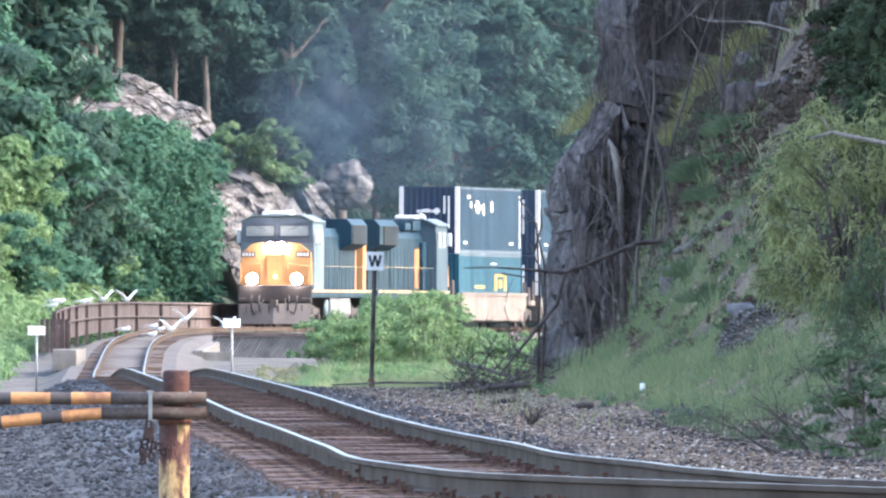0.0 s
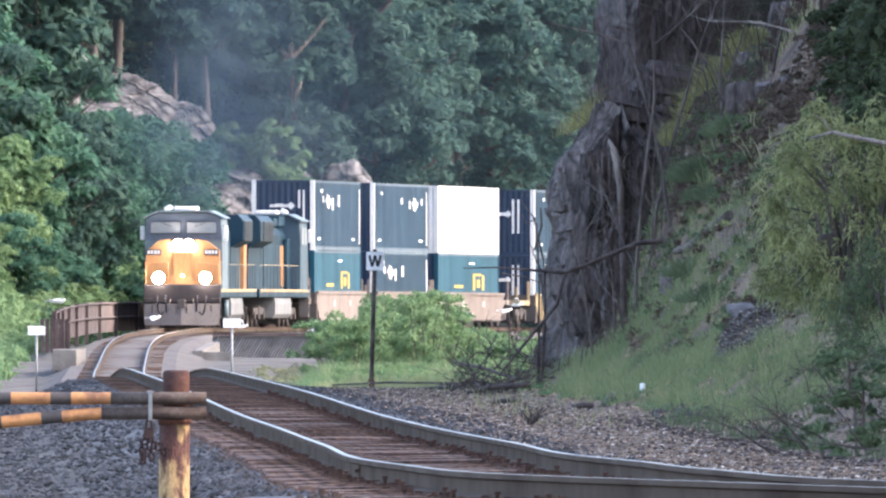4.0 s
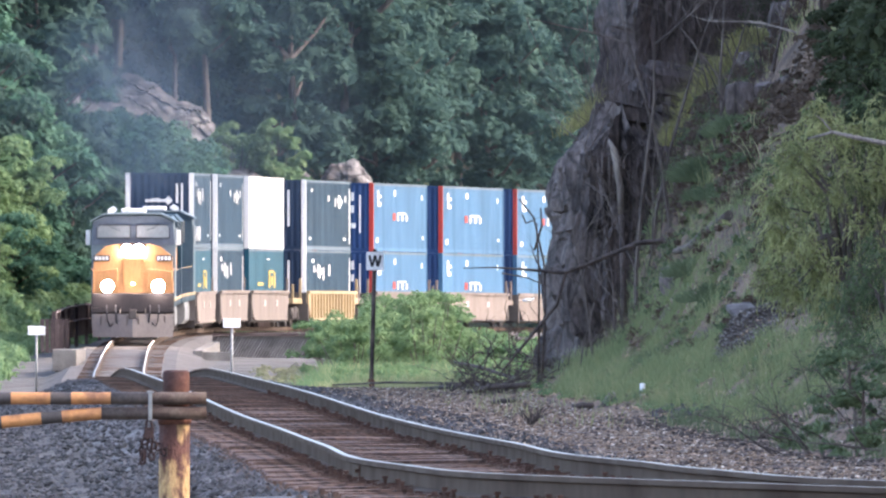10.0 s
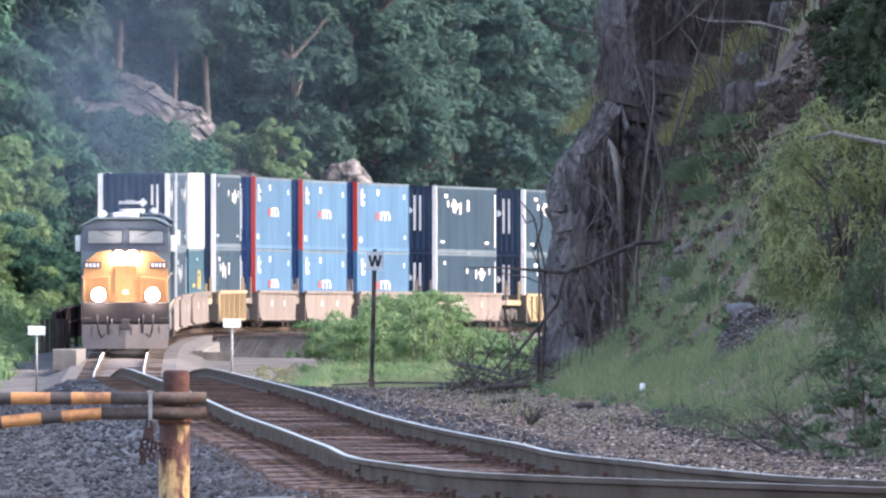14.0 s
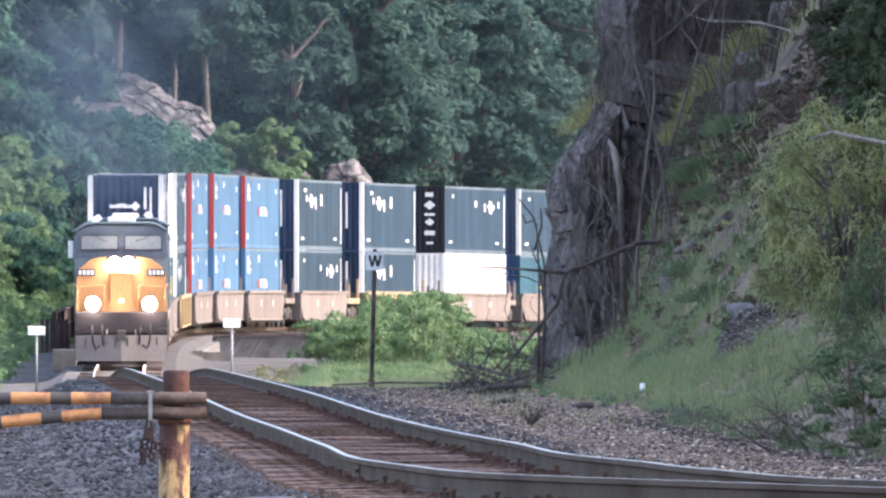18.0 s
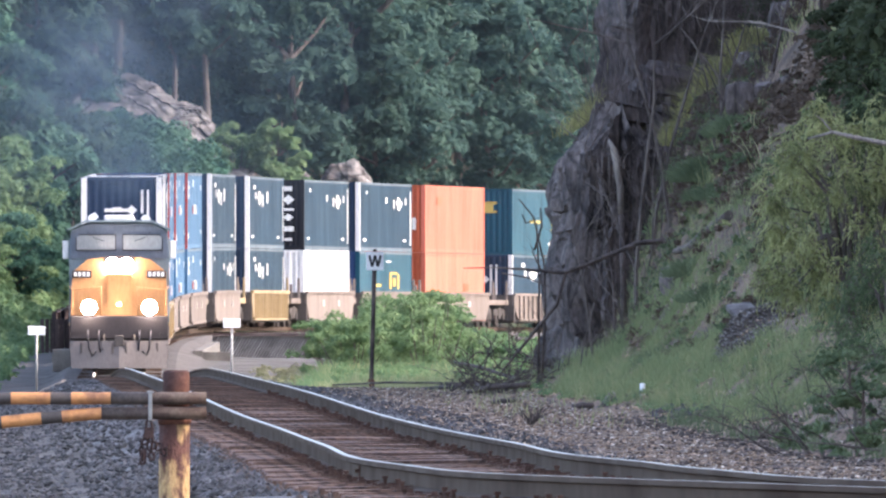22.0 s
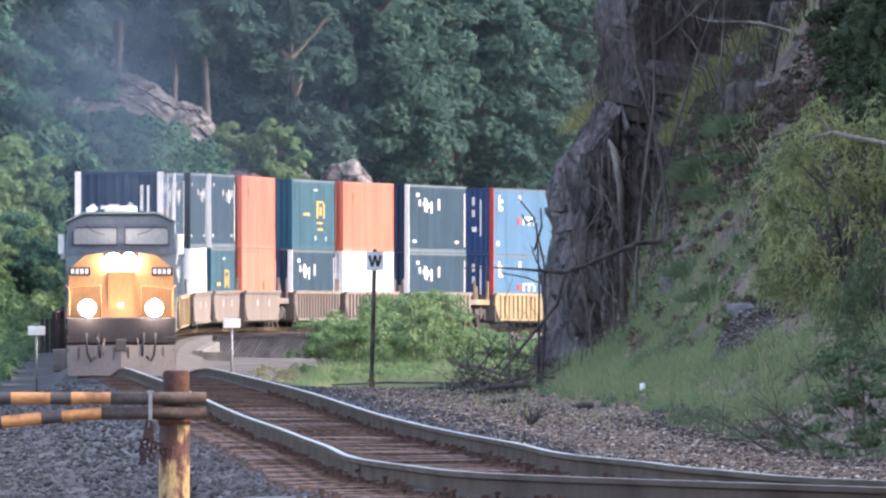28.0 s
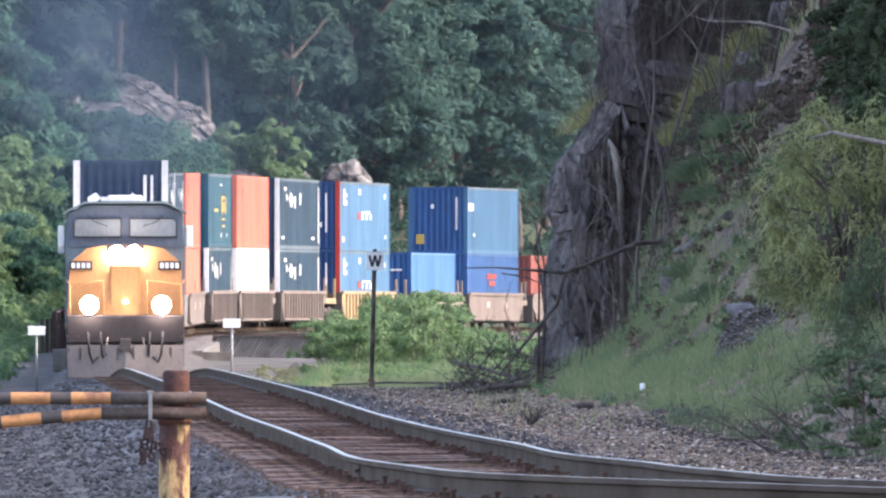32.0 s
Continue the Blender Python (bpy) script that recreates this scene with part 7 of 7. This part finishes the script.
sl.new(sf.outputs[0], s2.inputs[1])
sl.new(sd.outputs[0], s2.inputs[2])
sl.new(s2.outputs[0], sx.inputs[2])
sl.new(sx.outputs[0], sn["Material Output"].inputs["Surface"])
PUFFS = []
M["haze"] = M["smoke"].copy()
M["haze"].name = "haze"
M["haze"].node_tree.nodes[sm2.name].inputs[1].default_value = 0.42
for q in (sd.name, sf.name):
    M["haze"].node_tree.nodes[q].inputs["Color"].default_value = (0.105, 0.150, 0.200, 1)
pr = random.Random(12)
for k, (back, up, r) in enumerate(((12.5, 5.9, 1.3), (15.5, 7.3, 2.1), (21.0, 9.2, 3.0), (29.0, 10.8, 3.8), (27.0, 9.6, 7.5), (50.0, 10.0, 9.0))):
    verts, faces = [], []
    for i in range(9):
        for j in range(28):
            q, a = i / 8, j * 2 * math.pi / 28
            verts.append((q * math.cos(a), 0.35 * noise.noise(Vector((q * math.cos(a) * 2, k * 4.0, q * math.sin(a) * 2))) + 0.25 * q * q, q * math.sin(a)))
    for i in range(8):
        for j in range(28):
            faces.append((i * 28 + j, i * 28 + (j + 1) % 28, (i + 1) * 28 + (j + 1) % 28, (i + 1) * 28 + j))
    ob = raw("smoke_puff", verts, faces, M["smoke" if r < 5 else "haze"], smooth=True)
    ob.scale = (r, r, r)
    ob.visible_shadow = False
    tagged(ob, "thin blue-grey exhaust haze above the engine", "smoke", group="exhaust smoke")
    PUFFS.append((ob, back, up, pr.uniform(-1.2, 1.6), pr.uniform(0, 6)))

# translucent discs added before the wood to lift its darks as air haze would
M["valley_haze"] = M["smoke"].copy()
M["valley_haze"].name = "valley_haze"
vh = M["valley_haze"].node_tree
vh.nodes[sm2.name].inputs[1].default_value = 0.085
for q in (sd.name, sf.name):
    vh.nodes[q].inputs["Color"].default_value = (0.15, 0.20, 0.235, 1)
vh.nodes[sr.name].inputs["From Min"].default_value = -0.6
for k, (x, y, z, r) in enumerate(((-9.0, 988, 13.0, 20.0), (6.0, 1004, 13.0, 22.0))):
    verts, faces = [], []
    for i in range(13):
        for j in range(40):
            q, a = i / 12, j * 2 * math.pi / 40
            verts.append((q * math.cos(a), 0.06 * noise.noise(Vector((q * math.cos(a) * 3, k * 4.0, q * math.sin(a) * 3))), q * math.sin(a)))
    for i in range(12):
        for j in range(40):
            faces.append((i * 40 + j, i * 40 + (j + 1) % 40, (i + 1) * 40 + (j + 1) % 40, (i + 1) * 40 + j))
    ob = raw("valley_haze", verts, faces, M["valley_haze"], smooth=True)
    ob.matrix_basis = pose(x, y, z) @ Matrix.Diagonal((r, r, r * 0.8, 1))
    tagged(ob, "translucent blue disc standing in for haze before the wooded hill", "haze", kind="stuff")

# ---- gulls ----
GULLS = []


def wing(sy):
    bm = bmesh.new()
    pts = [(0.09, 0), (0.11, 0.2), (0.03, 0.46), (-0.10, 0.5), (-0.05, 0.2), (-0.09, 0)]
    a = [bm.verts.new((x, sy * y, 0.012 + 0.04 * math.sin(y * 4))) for x, y in pts]
    b = [bm.verts.new((x, sy * y, -0.008 + 0.04 * math.sin(y * 4))) for x, y in pts]
    bm.faces.new(a if sy > 0 else a[::-1])
    bm.faces.new(b[::-1] if sy > 0 else b)
    for i in range(6):
        bm.faces.new((a[i], a[(i + 1) % 6], b[(i + 1) % 6], b[i]))
    return bm


def gull(rows, flap=()):
    """A gull; rows are (seconds, x, y, z, heading); flap: the stretch of time in which it beats its wings."""
    ob = thing("gull", "white gull with grey wings", "gull", group="gulls about the bridge")
    bm = bmesh.new()
    bmesh.ops.create_uvsphere(bm, u_segments=12, v_segments=8, radius=1.0, matrix=Matrix.Diagonal((0.19, 0.078, 0.075, 1)))
    part("body", bm, M["white_paint"], ob, smooth=True)
    bm = bmesh.new()
    bmesh.ops.create_uvsphere(bm, u_segments=10, v_segments=6, radius=0.058, matrix=Matrix.Translation((0.21, 0, 0.05)))
    h = part("head", bm, M["white_paint"], ob, smooth=True)
    bm = bmesh.new()
    bmesh.ops.create_cone(bm, cap_ends=True, segments=6, radius1=0.016, radius2=0.003, depth=0.07, matrix=Matrix.Translation((0.29, 0, 0.045)) @ Matrix.Rotation(radians(90), 4, "Y"))
    part("beak", bm, M["stripe_yellow"], h)
    bm = bmesh.new()
    block(bm, -0.34, -0.16, -0.05, 0.05, -0.008, 0.012)
    part("tail", bm, M["white_paint"], ob)
    wings = [part("wing", wing(s), M["white_paint"], ob) for s in (1, -1)]
    GULLS.append((ob, wings, rows, flap))
gull([(0, -14.0, 832, 2.47, -60), (2.6, -14.0, 832, 2.47, -60), (3.2, -13.14, 835, 2.4, 0), (5.2, -4.71, 860, 1.58, 0), (8.2, 8.71, 900, 4.11, 0), (32, 13.99, 930, 8.05, 0)], (2.5, 8.2))
gull([(0, -13.9, 832, 2.64, -60), (5.4, -13.9, 832, 2.64, -60), (5.7, -13.16, 830, 2.74, 0), (6.0, -12.37, 825, 2.69, 0), (6.5, -10.53, 815, 2.08, -20), (7.0, -7.76, 810, 1.78, -20), (8.4, -4.71, 860, 1.58, 0), (11.4, 8.71, 900, 4.11, 0), (32, 13.99, 930, 8.05, 0)], (5.300000000000001, 11.4))
gull([(0, -13.74, 832, 2.62, -60), (5.6, -13.74, 832, 2.62, -60), (6.0, -11.07, 815, 2.18, -20), (6.5, -8.09, 810, 1.98, -20), (7.6, -4.71, 860, 1.58, 0), (10.6, 8.71, 900, 4.11, 0), (32, 13.99, 930, 8.05, 0)], (5.5, 10.6))
gull([(0, -13.02, 838, 2.62, -60), (0.9, -13.02, 838, 2.62, -60), (1.2, -12.52, 835, 2.7, 0), (1.6, -11.74, 830, 2.69, 0), (2.0, -10.6, 825, 2.39, 0), (2.4, -9.04, 815, 2.08, 0), (3.4, -4.71, 860, 1.58, 0), (6.4, 8.71, 900, 4.11, 0), (32, 13.99, 930, 8.05, 0)], (0.8, 6.4))
gull([(0, -12.87, 840, 2.65, -60), (1.3, -12.87, 840, 2.65, -60), (1.6, -12.67, 838, 2.91, 0), (2.0, -12.32, 835, 2.6, 0), (2.4, -11.1, 828, 2.39, 0), (2.8, -9.24, 815, 2.04, 0), (4.0, -4.71, 860, 1.58, 0), (7.0, 8.71, 900, 4.11, 0), (32, 13.99, 930, 8.05, 0)], (1.2, 7.0))
gull([(0, -12.41, 845, 2.71, -60), (0.4, -12.18, 842, 2.67, 0), (0.8, -11.5, 838, 2.6, 0), (1.2, -9.49, 820, 2.08, 0), (1.6, -8.11, 812, 1.78, 0), (2.6, -4.71, 860, 1.58, 0), (5.6, 8.71, 900, 4.11, 0), (32, 13.99, 930, 8.05, 0)], (0, 5.6))
gull([(0, -11.54, 845, 2.71, -60), (0.4, -11.91, 842, 2.65, 0), (0.8, -12.19, 840, 2.61, 0), (1.2, -12.98, 838, 2.71, 0), (1.6, -12.81, 838, 2.64, -30), (2.0, -12.67, 838, 2.64, 0), (2.4, -10.93, 830, 2.33, 0), (2.8, -12.28, 832, 2.49, 0), (4.4, -4.71, 860, 1.58, 0), (7.4, 8.71, 900, 4.11, 0), (32, 13.99, 930, 8.05, 0)], (0, 7.4))
gull([(0, -10.91, 795, 1.62, -60), (0.8, -10.91, 795, 1.62, -60), (1.2, -10.27, 795, 1.68, 0), (1.6, -9.46, 800, 2.07, 0), (2.0, -8.63, 805, 1.78, 0), (3.0, -4.71, 860, 1.58, 0), (6.0, 8.71, 900, 4.11, 0), (32, 13.99, 930, 8.05, 0)], (0.7000000000000001, 6.0))
gull([(0, -10.01, 800, 1.72, -60), (1.0, -10.01, 800, 1.72, -60), (1.4, -9.65, 800, 1.91, 0), (1.8, -8.93, 805, 1.88, 0), (2.2, -7.8, 810, 1.58, 0), (2.8, -4.71, 860, 1.58, 0), (5.8, 8.71, 900, 4.11, 0), (32, 13.99, 930, 8.05, 0)], (0.9, 5.8))
gull([(0, -9.92, 790, 1.45, -60), (1.2, -9.92, 790, 1.45, -60), (1.6, -9.96, 790, 1.48, 0), (2.0, -9.59, 795, 1.77, 0), (2.4, -8.34, 805, 1.58, 0), (3.3, -4.71, 860, 1.58, 0), (6.3, 8.71, 900, 4.11, 0), (32, 13.99, 930, 8.05, 0)], (1.0999999999999999, 6.3))
gull([(0, -9.77, 800, 1.62, -60), (0.4, -9.77, 800, 1.62, -60), (0.8, -8.87, 800, 1.78, 0), (1.2, -8.63, 805, 1.97, 0), (1.6, -7.8, 810, 1.48, 0), (2.4, -4.71, 860, 1.58, 0), (5.4, 8.71, 900, 4.11, 0), (32, 13.99, 930, 8.05, 0)], (0.30000000000000004, 5.4))
gull([(0, -9.4, 800, 1.62, -60), (0.6, -8.7, 802, 1.97, 0), (1.2, -7.4, 810, 1.68, 0), (2.0, -4.71, 860, 1.58, 0), (5.0, 8.71, 900, 4.11, 0), (32, 13.99, 930, 8.05, 0)], (0.0, 5.0))
gull([(0, -8.97, 805, 1.97, -60), (0.4, -9.03, 805, 1.91, -90), (0.8, -8.53, 805, 1.97, 0), (1.2, -9.12, 805, 1.88, 0), (1.6, -9.32, 805, 2.37, 0), (2.0, -8.77, 805, 2.56, 0), (3.4, -4.71, 860, 1.58, 0), (6.4, 8.71, 900, 4.11, 0), (32, 13.99, 930, 8.05, 0)], (0, 6.4))
gull([(0, -7.6, 810, 1.72, -60), (0.4, -7.8, 810, 2.04, 0), (0.8, -7.9, 810, 1.98, 0), (1.2, -8.15, 810, 1.58, 0), (1.6, -7.9, 810, 1.44, 0), (2.3, -4.71, 860, 1.58, 0), (5.3, 8.71, 900, 4.11, 0), (32, 13.99, 930, 8.05, 0)], (0, 5.3))
gull([(0, 13.98, 900, 7.84, 180), (17.4, 13.98, 900, 7.84, 180), (18.2, 6.51, 900, 9.71, 170), (18.6, 2.26, 900, 10.33, 172), (19.0, -2.07, 900, 10.94, 172), (19.4, -6.31, 900, 11.74, 172), (19.8, -10.71, 900, 12.02, 172), (20.2, -15.04, 900, 12.46, 172), (21, -23.83, 900, 13.12, 172), (32, -51.33, 920, 14.72, 172)], (17.4, 21))
gull([(0, 15.74, 900, 10.04, 180), (22.2, 15.74, 900, 12.02, 180), (23.0, 5.94, 900, 13.36, 174), (23.4, 1.54, 900, 13.82, 174), (23.8, -2.7, 900, 14.37, 174), (24.6, -11.3, 900, 15.54, 174), (32, -50.21, 900, 18.84, 174)], (22.2, 24.6))
gull([(0, 15.74, 900, 7.18, 180), (22.0, 15.74, 900, 7.84, 180), (23.4, 4.46, 900, 10.26, 165), (23.8, 1.93, 900, 10.83, 165), (24.2, -0.84, 900, 11.69, 170), (24.6, -3.94, 900, 11.85, 172), (25.0, -7.21, 900, 12.31, 172), (25.5, -10.97, 900, 12.75, 172), (26.4, -18.56, 900, 13.56, 172), (32, -50.21, 900, 14.44, 172)], (22.0, 26.4))


def motions():
    for ob, mid, half in MOVES:
        walk(ob, [(t, ride(mid + SPEED * t, half)) for t in range(33)])
    for ob, back, up, side, phase in PUFFS:
        rows = []
        for t in range(0, 33, 2):
            q = on_line(-back + SPEED * t, side + 0.5 * math.sin(t * 0.4 + phase), up + 0.5 * math.sin(t * 0.5 + phase))
            rows.append((t, pose(q.x, q.y, q.z, 0, 20 * math.sin(t * 0.2 + phase), 0)))
        walk(ob, rows)
    for ob, wings, rows, flap in GULLS:
        walk(ob, [(t, pose(x, y, z, 0, 0, h)) for t, x, y, z, h in rows])
        start, end = flap
        for w, s in zip(wings, (1, -1)):
            beat = []
            if start > 0.2:
                fold = pose(0, s * 0.06, 0.05, s * -14, 0, s * 70)
                beat = [(0.0, fold), (start, fold), (start + 0.1, pose(0, s * 0.05, 0.03, s * 10, 0, s * 30))]
            else:
                beat = [(0.0, pose(0, s * 0.05, 0.03, s * 35))]
            t, k = start + 0.25, 0
            while t < end:
                beat.append((t, pose(0, s * 0.05, 0.03, s * (38 if k % 2 else -22))))
                t, k = t + 0.2, k + 1
            beat.append((32.0, pose(0, s * 0.05, 0.03, s * 5)))
            walk(w, beat)


motions()
